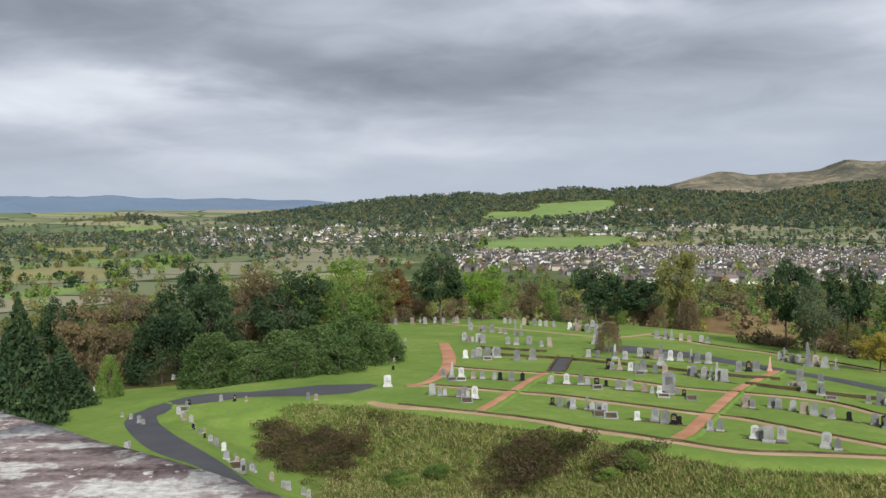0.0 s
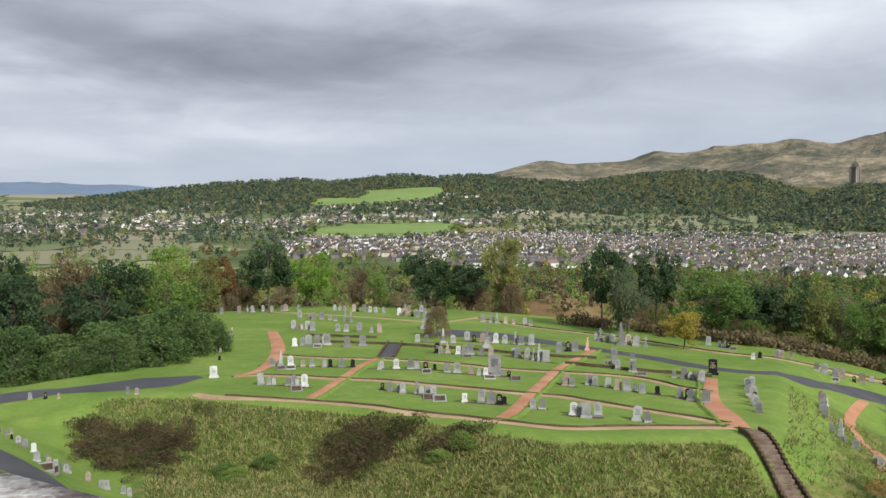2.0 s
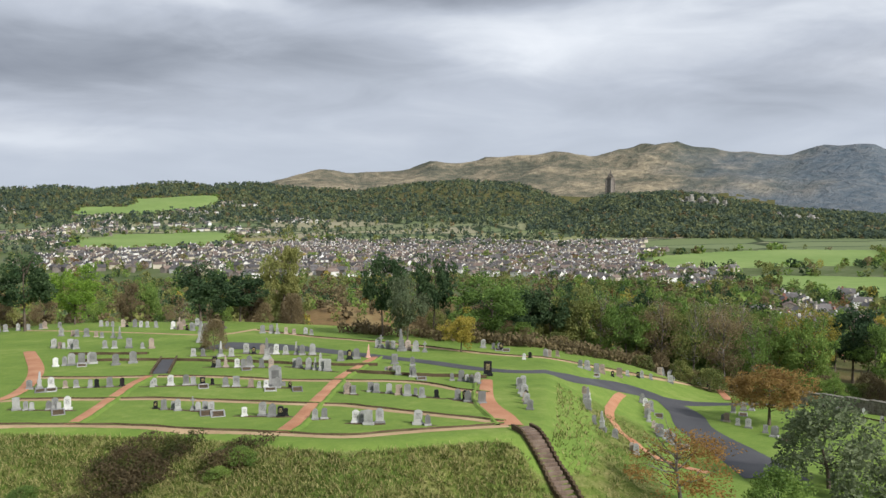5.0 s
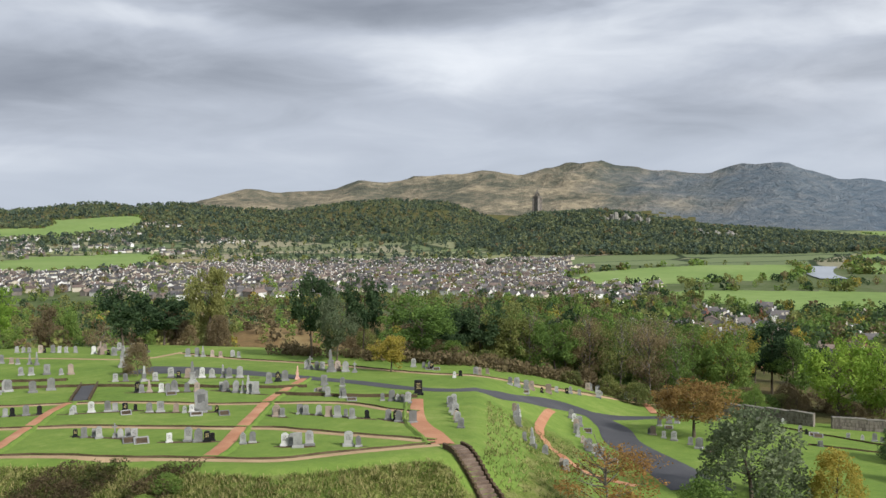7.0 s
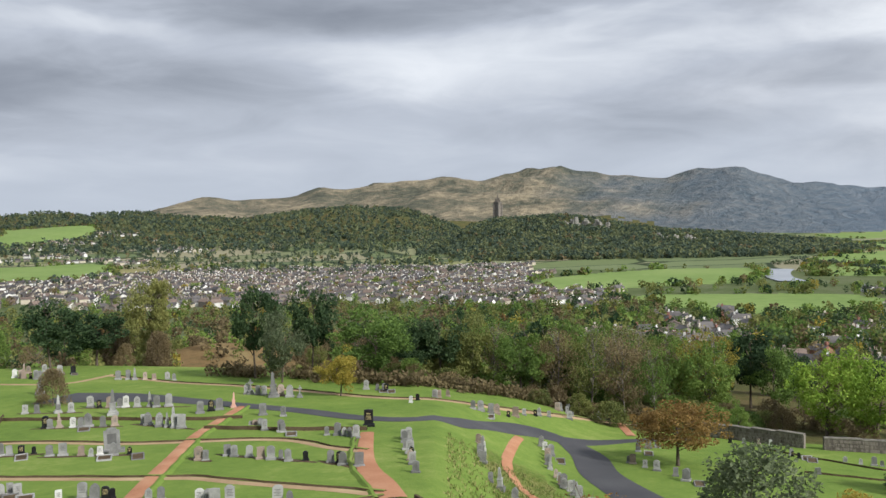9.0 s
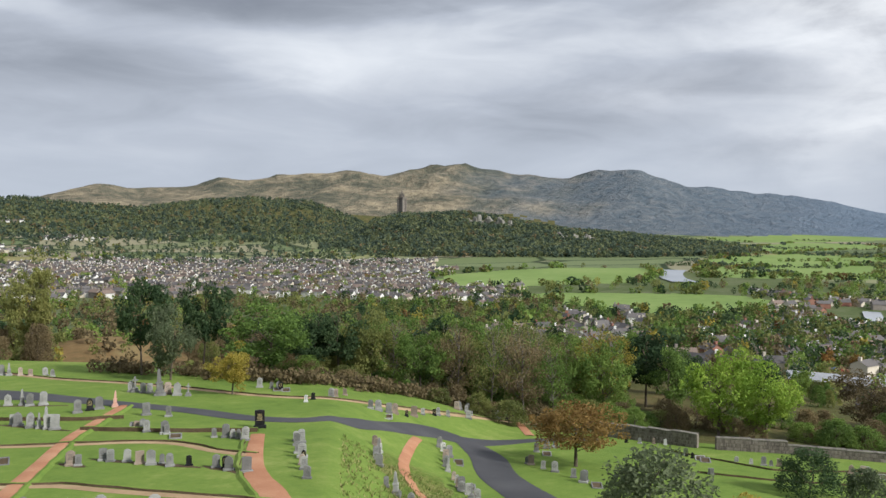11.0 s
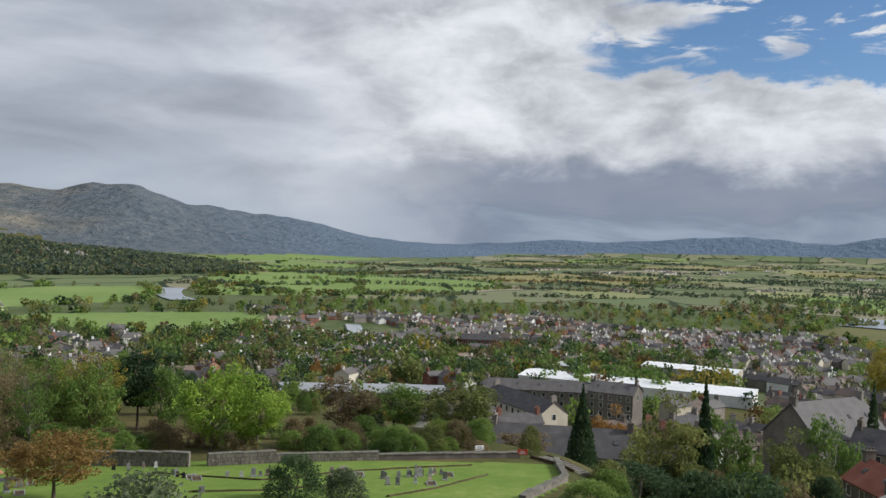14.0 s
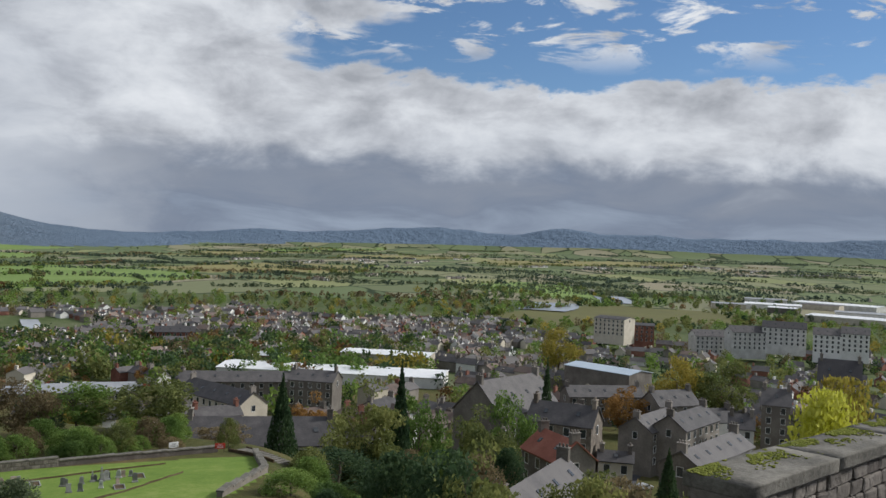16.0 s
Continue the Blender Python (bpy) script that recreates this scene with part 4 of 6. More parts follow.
def crown_points(rng, kind, count):
    if kind == "spruce":
        z = 1 - rng.power(1.7, count) * 0.9
        z = np.round(z * 22) / 22 + rng.normal(0, 0.008, count)
        r = (1 - z) * 0.5 * rng.uniform(0.35, 1.0, count) ** 0.6 * (0.85 + 0.3 * rng.random(count))
        a = rng.uniform(0, 2 * np.pi, count)
        a = np.round(a * 5 + z * 9) / 5 + rng.normal(0, 0.11, count) - z * 2
        return np.stack([r * np.cos(a), r * np.sin(a), z - r * 0.22], 1)
    lobes = {"broad": 56, "pine": 38, "birch": 70, "bush": 90, "dome": 110}[kind]
    c = rng.normal(size=(lobes, 3))
    c /= np.linalg.norm(c, axis=1)[:, None]
    c *= rng.uniform(0.8 if kind == "bush" else 0.45, 1.0, (lobes, 1)) ** 0.5
    if kind == "pine":
        mid, ext, size = np.array([0, 0, 0.62]), np.array([0.40, 0.40, 0.30]), 0.11
    elif kind == "dome":
        mid, ext, size = np.array([0, 0, 0.58]), np.array([0.44, 0.44, 0.36]), 0.09
        c[:, 2] = np.where(c[:, 2] < -0.5, -0.5 + 0.2 * (c[:, 2] + 0.5), c[:, 2])
    elif kind == "birch":
        mid, ext, size = np.array([0, 0, 0.58]), np.array([0.36, 0.36, 0.40]), 0.10
    elif kind == "bush":
        mid, ext, size = np.array([0, 0, 0.42]), np.array([0.42, 0.42, 0.46]), 0.10
        c[:, 2] = np.abs(c[:, 2]) * 1.1 - 0.35
    else:
        mid, ext, size = np.array([0, 0, 0.57]), np.array([0.41, 0.41, 0.38]), 0.105
    c = mid + c * ext * (1 + (0.07 if kind == "bush" else 0.16) * rng.normal(size=(lobes, 1)))
    pick = rng.integers(0, lobes, count)
    p = rng.normal(size=(count, 3))
    p /= np.linalg.norm(p, axis=1)[:, None]
    spread = size * rng.uniform(0.7, 1.3, lobes)[pick][:, None]
    return c[pick] + p * rng.uniform(0.3, 1, (count, 1)) ** 0.5 * spread * np.array([1.1, 1.1, 0.75])


PROTO = {}


def proto(kind, tone, variant):
    key = (kind, tone, variant)
    if key not in PROTO:
        rng = np.random.default_rng(hash((kind == "pine", len(kind), variant)) % 9999 + variant * 17)
        count, size = {"spruce": (5200, 0.025), "pine": (5200, 0.024), "birch": (4200, 0.014), "bush": (6500, 0.021), "broad": (6500, 0.019), "dome": (7500, 0.017)}[kind]
        spots = crown_points(rng, kind, count)
        if kind != "spruce":
            reach = np.percentile(np.hypot(spots[:, 0], spots[:, 1]), 96)
            spots[:, :2] *= 0.5 / reach
            low, top = (0.02, np.percentile(spots[:, 2], 99)) if kind == "bush" else (np.percentile(spots[:, 2], 1), np.percentile(spots[:, 2], 99))
            spots[:, 2] = np.interp(spots[:, 2], (np.percentile(spots[:, 2], 1), top), (low, 0.99)) if kind == "bush" else low + (spots[:, 2] - low) * (0.99 - low) / (top - low)
        v, f = leaf_mesh("crown", spots, size, rng, 0.25 if kind == "spruce" else 0.0, 0.5 if kind == "pine" else 0.0)
        crown = bpy.data.meshes.new("crown")
        crown.from_pydata(v.tolist(), [], f.tolist())
        crown.materials.append(LEAF[tone])
        trunk = trunk_mesh(rng, kind)
        trunk.materials.append(BIRCHBARK if kind == "birch" else BARK)
        PROTO[key] = trunk, crown
    return PROTO[key]


def tree(kind, tone, x, y, high, wide, label, category="tree", group="", lift=0.0):
    trunk, crown = proto(kind, tone, random.randrange(3))
    name = {"spruce": "spruce_tree", "pine": "pine_tree", "birch": "birch_tree", "bush": "shrub", "broad": "tree", "dome": "tree"}[kind]
    root = new(name)
    root.empty_display_size = 0.3
    root.matrix_world = pose(x, y, float(gz(x, y)) - 0.05 + lift, 0, 0, random.uniform(0, 360)) @ Matrix.Diagonal((wide, wide, high, 1))
    for nm, me in (("trunk", trunk), ("crown", crown)):
        ob = new(nm, me)
        ob.parent = root
    return tagged(root, label, category, group)


def plant(rows):
    for kind, tone, x, y, high, wide, label in rows:
        tree(kind, tone, x, y, high, wide, label, "shrub" if kind == "bush" else "tree")


# single trees that stand out
plant([
    ("pine", "dark", -0.5, 150.0, 11.9, 9.9, "very dark spreading cedar behind the headstones"),
    ("broad", "lime", -16.4, 159.2, 12.6, 8.9, "light green broadleaf tree behind the graveyard"),
    ("broad", "rust", -9.9, 164.7, 12.3, 8.6, "reddish-brown autumn tree behind the graveyard"),
    ("broad", "lime", 7.1, 159.8, 10.0, 8.9, "yellowish green broadleaf tree behind the graveyard"),
    ("pine", "dark", 25.9, 147.7, 10.0, 8.9, "dark pine with an irregular crown"),
    ("pine", "dark", 32.5, 148.5, 7.8, 9.5, "dark spreading pine below its neighbours"),
    ("broad", "olive", 49.5, 183.4, 17.5, 9.3, "olive green tree beyond the brown heath"),
    ("pine", "dark", 43.3, 109.8, 10.9, 6.6, "tall dark pine at the edge of the wood"),
    ("pine", "dark", 50.4, 108.9, 10.7, 6.0, "tall dark pine at the edge of the wood"),
    ("broad", "grey", 44.0, 103.0, 8.0, 5.9, "grey-green tree with pale branches"),
    ("broad", "green", 53.8, 98.2, 8.3, 10.5, "large round green tree at the wood edge"),
    ("broad", "yellow", 44.0, 87.6, 4.8, 4.1, "small yellowing tree beside the graves"),
    ("bush", "brown", 19.4, 102.2, 3.8, 3.2, "small dark reddish bush among the graves"),
    ("dome", "cherry", 63.5, 60.9, 5.6, 8.0, "rounded rust-coloured cherry tree on the grass island"),
])
plant([
    ("pine", "dark", 61.0, 101.0, 6.7, 6.6, "dark pine in the wood below the graveyard"),
    ("pine", "dark", 63.6, 99.4, 8.4, 6.2, "dark pine in the wood below the graveyard"),
    ("broad", "olive", 66.8, 97.3, 8.8, 6.6, "green woodland tree below the graveyard"),
    ("birch", "green", 68.9, 95.8, 8.7, 5.8, "slender birch with thin autumn leaves"),
    ("broad", "green", 71.7, 93.7, 9.1, 6.6, "green woodland tree below the graveyard"),
    ("birch", "brown", 75.2, 90.9, 9.8, 5.8, "slender birch with thin autumn leaves"),
    ("birch", "olive", 78.3, 88.3, 10.2, 6.6, "slender birch with thin autumn leaves"),
    ("birch", "brown", 81.3, 85.6, 9.7, 6.2, "slender birch with thin autumn leaves"),
    ("birch", "green", 83.8, 83.0, 8.8, 4.9, "slender birch with thin autumn leaves"),
    ("birch", "yellow", 95.2, 84.5, 11.0, 7.6, "tall slender tree with thin yellow leaves"),
    ("pine", "dark", 106.3, 86.7, 10.5, 8.7, "dark broad pine behind the boundary wall"),
    ("broad", "green", 104.3, 81.1, 8.7, 6.7, "dark green tree behind the boundary wall"),
    ("broad", "lime", 91.8, 65.4, 9.4, 8.1, "bright lime green tree behind the boundary wall"),
    ("broad", "lime", 94.4, 61.3, 8.7, 7.3, "bright lime green tree with open branches"),
    ("bush", "grey", 47.3, 40.1, 6.1, 7.1, "large grey-green bush on the bank"),
    ("birch", "orange", 34.1, 39.2, 4.6, 6.6, "small tree with thin orange autumn leaves"),
    ("bush", "yellow", 50.5, 36.0, 3.8, 3.5, "yellow-brown autumn shrub on the bank"),
    ("bush", "dark", 71.2, 43.8, 3.6, 4.8, "dark green holly bush beside the graves"),
    ("bush", "grey", 63.9, 36.0, 4.1, 3.9, "grey-green bush below the graves"),
    ("bush", "green", 36.5, 34.2, 3.4, 3.8, "green shrub on the castle slope"),
])
plant([
    ("broad", "olive", 123.0, 46.7, 7.9, 13.4, "large round olive green tree below the graveyard"),
    ("spruce", "dark", 146.9, 33.7, 14.9, 7.3, "dark pointed spruce beside the slate roofs"),
    ("broad", "orange", 197.2, 36.0, 16.0, 9.9, "bright orange autumn tree between houses"),
    ("broad", "olive", 128.6, 19.1, 15.0, 11.3, "tall olive tree on the slope"),
    ("spruce", "dark", 133.9, 14.6, 20.7, 6.1, "tall thin spruce on the slope"),
    ("broad", "green", 138.9, 11.9, 16.4, 8.2, "green tree on the slope"),
    ("broad", "olive", 158.7, 0.9, 15.9, 12.0, "brownish green round tree by the church"),
    ("broad", "green", 173.3, -5.1, 19.3, 10.3, "green round tree by the church"),
    ("spruce", "dark", 217.2, -16.9, 28.5, 8.0, "dark conifer beside the church roof"),
    ("spruce", "dark", 124.7, -21.5, 9.5, 5.0, "small dark conifer by the street"),
    ("bush", "gold", 77.4, -20.6, 17.4, 7.8, "bright golden yellow willow behind the castle wall"),
    ("bush", "yellow", 94.8, -30.6, 18.1, 9.3, "olive yellow tree behind the golden willow"),
    ("broad", "yellow", 326.6, -79.3, 23.5, 19.5, "golden autumn tree among the houses"),
    ("broad", "olive", 322.0, -94.3, 23.6, 21.8, "olive brown tree among the houses"),
    ("broad", "orange", 282.5, -49.6, 14.4, 14.6, "orange tree among the houses"),
    ("broad", "yellow", 484.2, -57.0, 24.6, 25.1, "yellow tree among the town roofs"),
    ("broad", "brown", 126.0, 38.0, 3.3, 7.1, "yellow-brown bushy tree by the slate roofs"),
    ("broad", "green", 120.1, 54.9, 6.6, 9.2, "dark green tree below the graveyard"),
    ("broad", "brown", 115.4, 59.8, 7.2, 8.2, "brownish tree below the graveyard wall"),
    ("bush", "dark", 103.4, 20.0, 4.0, 10.6, "dense dark undergrowth on the slope"),
    ("bush", "olive", 94.0, 11.2, 7.1, 8.9, "dense olive undergrowth on the slope"),
    ("bush", "dark", 108.9, 6.2, 4.4, 9.1, "dense dark undergrowth on the slope"),
])
plant([
    ("spruce", "dark", -32.9, 67.4, 10.4, 7.8, "dark spruce below the castle wall"),
    ("spruce", "dark", -34.2, 77.8, 6.2, 7.1, "dark spruce below the castle wall"),
    ("broad", "brown", -44.4, 111.5, 10.3, 10.9, "bare brown tree at the edge of the wood"),
    ("broad", "brown", -40.9, 118.1, 10.1, 10.5, "bare brown tree at the wood edge"),
    ("pine", "dark", -28.7, 101.0, 12.7, 8.0, "dark tall tree over the shrubbery"),
    ("broad", "brown", -23.9, 107.4, 11.6, 7.7, "bare pale-branched tree over the shrubbery"),
    ("broad", "green", -20.3, 110.1, 10.2, 7.8, "green tree over the shrubbery"),
    ("broad", "olive", -15.1, 114.0, 9.2, 8.8, "olive tree over the shrubbery"),
    ("bush", "dark", -30.9, 95.1, 7.4, 7.7, "dark hollow yew beside the lane"),
    ("bush", "green", -32.4, 84.0, 4.2, 2.5, "small bright green bush by the graves"),
    ("broad", "olive", -10.0, 124.6, 9.6, 7.0, "olive tree behind the graves"),
    ("broad", "dark", -26.5, 97.0, 10.8, 8.2, "dark evergreen tree over the shrubbery"),
    ("broad", "dark", -18.0, 101.0, 10.4, 9.0, "dark evergreen tree over the shrubbery"),
    ("broad", "green", -12.2, 104.0, 9.0, 8.0, "green tree over the shrubbery"),
    ("bush", "laurel", -23.4, 87.4, 5.6, 6.3, "glossy laurel bush in the shrubbery beside the lane"),
    ("bush", "laurel", -19.8, 86.4, 4.4, 6.7, "glossy laurel bush in the shrubbery beside the lane"),
    ("bush", "laurel", -16.0, 87.5, 5.0, 6.7, "glossy laurel bush in the shrubbery beside the lane"),
    ("bush", "laurel", -13.0, 89.6, 4.7, 6.9, "glossy laurel bush in the shrubbery beside the lane"),
    ("bush", "laurel", -9.8, 92.0, 5.2, 7.1, "glossy laurel bush in the shrubbery beside the lane"),
    ("bush", "laurel", -7.2, 95.7, 4.2, 5.4, "glossy laurel bush in the shrubbery beside the lane"),
    ("bush", "laurel", -14.5, 83.8, 3.6, 5.3, "glossy laurel bush in the shrubbery beside the lane"),
    ("bush", "laurel", -10.4, 86.4, 3.6, 5.5, "glossy laurel bush in the shrubbery beside the lane"),
    ("bush", "laurel", -17.9, 82.1, 2.7, 4.7, "glossy laurel bush in the shrubbery beside the lane"),
    ("bush", "laurel", -5.8, 93.8, 3.4, 3.3, "glossy laurel bush in the shrubbery beside the lane"),
])
# ---- headstones ----
GRANITE = material("grey_headstone", [(0.13, 0.13, 0.125), (0.22, 0.22, 0.215), (0.33, 0.33, 0.315)], 1.1, 0.75, 0.35, 16.0, 0.01, vary=0.35)
SANDSTONE = material("brown_headstone", [(0.19, 0.15, 0.12), (0.28, 0.22, 0.18), (0.36, 0.30, 0.25)], 1.1, 0.85, 0.35, 16.0, 0.01, vary=0.3)
PINK = material("pink_granite", [(0.40, 0.22, 0.17), (0.52, 0.31, 0.25), (0.60, 0.40, 0.33)], 1.5, 0.5, 0.1, 20.0, 0.01)
BLACK = material("black_granite", [(0.008, 0.008, 0.009), (0.015, 0.015, 0.017), (0.03, 0.03, 0.032)], 2.0, 0.25, 0.05, 20.0, 0.005)
WHITE = material("white_marble", [(0.36, 0.36, 0.35), (0.48, 0.48, 0.46), (0.62, 0.62, 0.60)], 1.5, 0.6, 0.1, 20.0, 0.005)
MARK = material("worn_lettering", [(0.08, 0.08, 0.08), (0.13, 0.13, 0.125)], 4.0, 0.8, 0.1)
GILT = material("gilt_lettering", [(0.35, 0.28, 0.13), (0.45, 0.36, 0.18)], 4.0, 0.5, 0.1)


def slab_outline(kind, w, h):
    if kind == "round":
        return [(-w / 2, 0), (w / 2, 0), (w / 2, h - w * .35)] + [(w / 2 * math.cos(a), h - w * .35 + w * .35 * math.sin(a)) for a in np.linspace(0.25, math.pi - .25, 7)] + [(-w / 2, h - w * .35)]
    if kind == "gothic":
        return [(-w / 2, 0), (w / 2, 0), (w / 2, h - w * .6), (w * .36, h - w * .25), (0, h), (-w * .36, h - w * .25), (-w / 2, h - w * .6)]
    if kind == "shoulder":
        return [(-w / 2, 0), (w / 2, 0), (w / 2, h * .86), (w * .34, h * .88), (w * .28, h * .97), (0, h), (-w * .28, h * .97), (-w * .34, h * .88), (-w / 2, h * .86)]
    return [(-w / 2, 0), (w / 2, 0), (w / 2, h * .96), (0, h), (-w / 2, h * .96)]


def extrude(outline, thick, z=0.0):
    bm = bmesh.new()
    front = [bm.verts.new((x, -thick / 2, y + z)) for x, y in outline]
    back = [bm.verts.new((x, thick / 2, y + z)) for x, y in outline]
    bm.faces.new(front)
    bm.faces.new(back[::-1])
    for k in range(len(outline)):
        j = (k + 1) % len(outline)
        bm.faces.new((front[j], front[k], back[k], back[j]))
    bmesh.ops.recalc_face_normals(bm, faces=bm.faces[:])
    return bm


STONES = {}


def stone_parts(kind, tone):
    """Meshes of one headstone: name, mesh pairs."""
    if (kind, tone) in STONES:
        return STONES[kind, tone]
    mat = {"grey": GRANITE, "brown": SANDSTONE, "pink": PINK, "black": BLACK, "white": WHITE}[tone]
    made = []

    def add(name, bm, m=mat):
        me = bpy.data.meshes.new(name)
        bm.to_mesh(me)
        bm.free()
        me.materials.append(m)
        made.append((name, me))

    if kind in ("round", "gothic", "shoulder", "square"):
        w = 0.62 if kind != "square" else 0.68
        bm = bmesh.new()
        box(bm, 0, 0, -0.15, w + 0.22, 0.36, 0.33, 0.03)
        add("plinth", bm)
        bm = extrude(slab_outline(kind, w, 1.0), 0.16, 0.18)
        add("headstone", bm)
        bm = bmesh.new()
        for k in range(5):
            box(bm, 0, -0.084, 0.50 + k * 0.095, (0.40, 0.32, 0.42, 0.26, 0.36)[k], 0.006, 0.032)
        add("inscription", bm, GILT if tone == "black" else MARK)
    elif kind == "obelisk":
        bm = bmesh.new()
        box(bm, 0, 0, -0.2, 0.95, 0.95, 0.42, 0.03)
        box(bm, 0, 0, 0.22, 0.72, 0.72, 0.2, 0.03)
        add("plinth", bm)
        bm = bmesh.new()
        box(bm, 0, 0, 0.42, 0.5, 0.5, 0.62, 0.02)
        box(bm, 0, 0, 1.04, 0.6, 0.6, 0.1, 0.02)
        add("die", bm)
        bm = bmesh.new()
        vs = box(bm, 0, 0, 1.14, 0.36, 0.36, 1.0)
        for v in vs:
            if v.co.z > 2:
                v.co.x *= .62
                v.co.y *= .62
        top = bm.verts.new((0, 0, 2.34))
        cap = [f for f in bm.faces if f.normal.z > .9]
        ring = list(cap[0].verts)
        bmesh.ops.delete(bm, geom=cap, context="FACES_ONLY")
        for k in range(4):
            bm.faces.new((ring[k], ring[(k + 1) % 4], top))
        add("shaft", bm)
    elif kind == "cross":
        bm = bmesh.new()
        box(bm, 0, 0, -0.2, 0.8, 0.6, 0.4, 0.03)
        box(bm, 0, 0, 0.2, 0.55, 0.42, 0.28, 0.03)
        add("plinth", bm)
        bm = bmesh.new()
        box(bm, 0, 0, 0.48, 0.17, 0.13, 1.15, 0.015)
        box(bm, 0, 0, 1.16, 0.62, 0.12, 0.17, 0.015)
        add("cross", bm)
    elif kind == "tomb":
        bm = bmesh.new()
        box(bm, 0, 0, -0.2, 2.0, 0.9, 0.45, 0.04)
        add("plinth", bm)
        bm = extrude(slab_outline("shoulder", 1.3, 1.75), 0.4, 0.25)
        add("headstone", bm)
        bm = bmesh.new()
        box(bm, 0, -0.205, 0.75, 0.75, 0.02, 0.8)
        add("panel", bm, MARK)
    elif kind == "kerb":
        bm = bmesh.new()
        for x, y, sx, sy in ((0, -1.0, 1.1, .12), (0, 1.0, 1.1, .12), (-.5, 0, .12, 1.9), (.5, 0, .12, 1.9)):
            box(bm, x, y, -0.1, sx, sy, 0.24, 0.02)
        add("kerb", bm)
        bm = bmesh.new()
        box(bm, 0, 0, -0.1, .88, 1.88, .16)
        add("bed", bm, SOIL)
    STONES[kind, tone] = made
    return made


LABELS = {"round": "round-topped %s headstone on a plinth in the grass", "gothic": "pointed %s headstone on a plinth in the grass", "shoulder": "shouldered %s headstone on a plinth in the grass",
          "square": "flat-topped %s headstone on a plinth in the grass", "obelisk": "tall %s obelisk memorial among the graves", "cross": "%s stone cross on a stepped plinth",
          "tomb": "broad %s monument with an inset panel", "kerb": "low %s kerb round a grave bed"}
TONES = {"grey": "weathered grey", "brown": "brown sandstone", "pink": "polished pink granite", "black": "polished black", "white": "pale white"}


def grave(kind, tone, x, y, size, turn):
    root = new("headstone_" + kind if kind not in ("obelisk", "cross", "kerb") else {"obelisk": "obelisk", "cross": "stone_cross", "kerb": "grave_kerb"}[kind])
    lean = random.uniform(-2.5, 2.5)
    root.matrix_world = pose(x, y, float(gz(x, y)) + 0.02, random.uniform(-2.5, 2.5), lean, turn) @ Matrix.Diagonal((size * random.uniform(.9, 1.1), size, size, 1))
    for name, me in stone_parts(kind, tone):
        ob = new(name, me)
        ob.parent = root
    return tagged(root, LABELS[kind] % TONES[tone], "gravestone", "headstones of the graveyard")


def grave_rows(rows, size=1.0, tall=0.12):
    for x0, y0, x1, y1, n in rows:
        bearing = math.degrees(math.atan2(-(x0 + x1) / 2, (y0 + y1) / 2))
        for k in range(n):
            if random.random() < 0.06:
                continue
            t = (k + random.uniform(0.2, 0.8)) / n
            x, y = x0 + (x1 - x0) * t + random.uniform(-.3, .3), y0 + (y1 - y0) * t + random.uniform(-.3, .3)
            kind = random.choices(("round", "gothic", "shoulder", "square", "obelisk", "cross"), (34, 12, 20, 16, 100 * tall, 2))[0]
            tone = random.choices(("grey", "brown", "black", "white"), (66, 14, 14, 6))[0]
            if kind in ("obelisk", "cross") and tone == "black":
                tone = "grey"
            small = size * random.uniform(0.72, 1.2) * (0.8 if kind == "obelisk" else 0.85 if tone == "black" else 1)
            grave(kind, tone, x, y, small, bearing + random.uniform(-12, 12) + (180 if random.random() < .3 else 0))
            if random.random() < 0.07:
                grave("kerb", "grey", x + random.uniform(-.2, .2), y - 1.5, 0.8, bearing)


ROWS_FRONT = [(8.8, 76.8, 14.1, 74.7, 8), (14.5, 73.0, 19.6, 69.5, 7), (-0.5, 81.5, 7.5, 77.9, 9), (-1.2, 70.5, 2.6, 67.7, 8), (8.2, 65.1, 11.6, 61.3, 8), (12.7, 59.0, 15.7, 57.1, 6), (16.4, 55.4, 17.9, 55.2, 3),
              (18.5, 53.0, 20.4, 51.8, 4), (22.4, 51.4, 23.3, 49.2, 3), (22.2, 65.4, 23.0, 63.7, 3), (24.4, 65.0, 28.0, 59.4, 8), (28.7, 58.8, 29.8, 55.5, 4), (29.4, 75.2, 31.4, 69.6, 7), (33.0, 68.2, 34.6, 64.8, 5)]
ROWS_BACK = [(-12, 150, 5, 154, 12), (10.3, 152.0, 18.4, 142.5, 9), (19.9, 138.7, 23.3, 129.4, 8), (3.9, 137.0, 12.8, 124.4, 9), (2.3, 119.1, 5.1, 114.8, 6), (7.7, 113.9, 14.5, 108.9, 6), (2.4, 97.2, 6.6, 97.3, 7), (6.9, 93.9, 10.3, 95.1, 4),
             (15.9, 87.1, 21.3, 83.4, 8), (16.1, 98.3, 20.4, 94.8, 5), (21.6, 97.3, 29.0, 91.2, 10), (22.9, 83.1, 25.8, 77.6, 8), (29.0, 85.5, 31.8, 86.5, 3), (36.6, 96.4, 40.3, 89.1, 8), (32.8, 80.8, 35.0, 77.5, 4), (21, 146, 28.9, 133.0, 7), (29.7, 123.0, 37.4, 112.7, 9)]
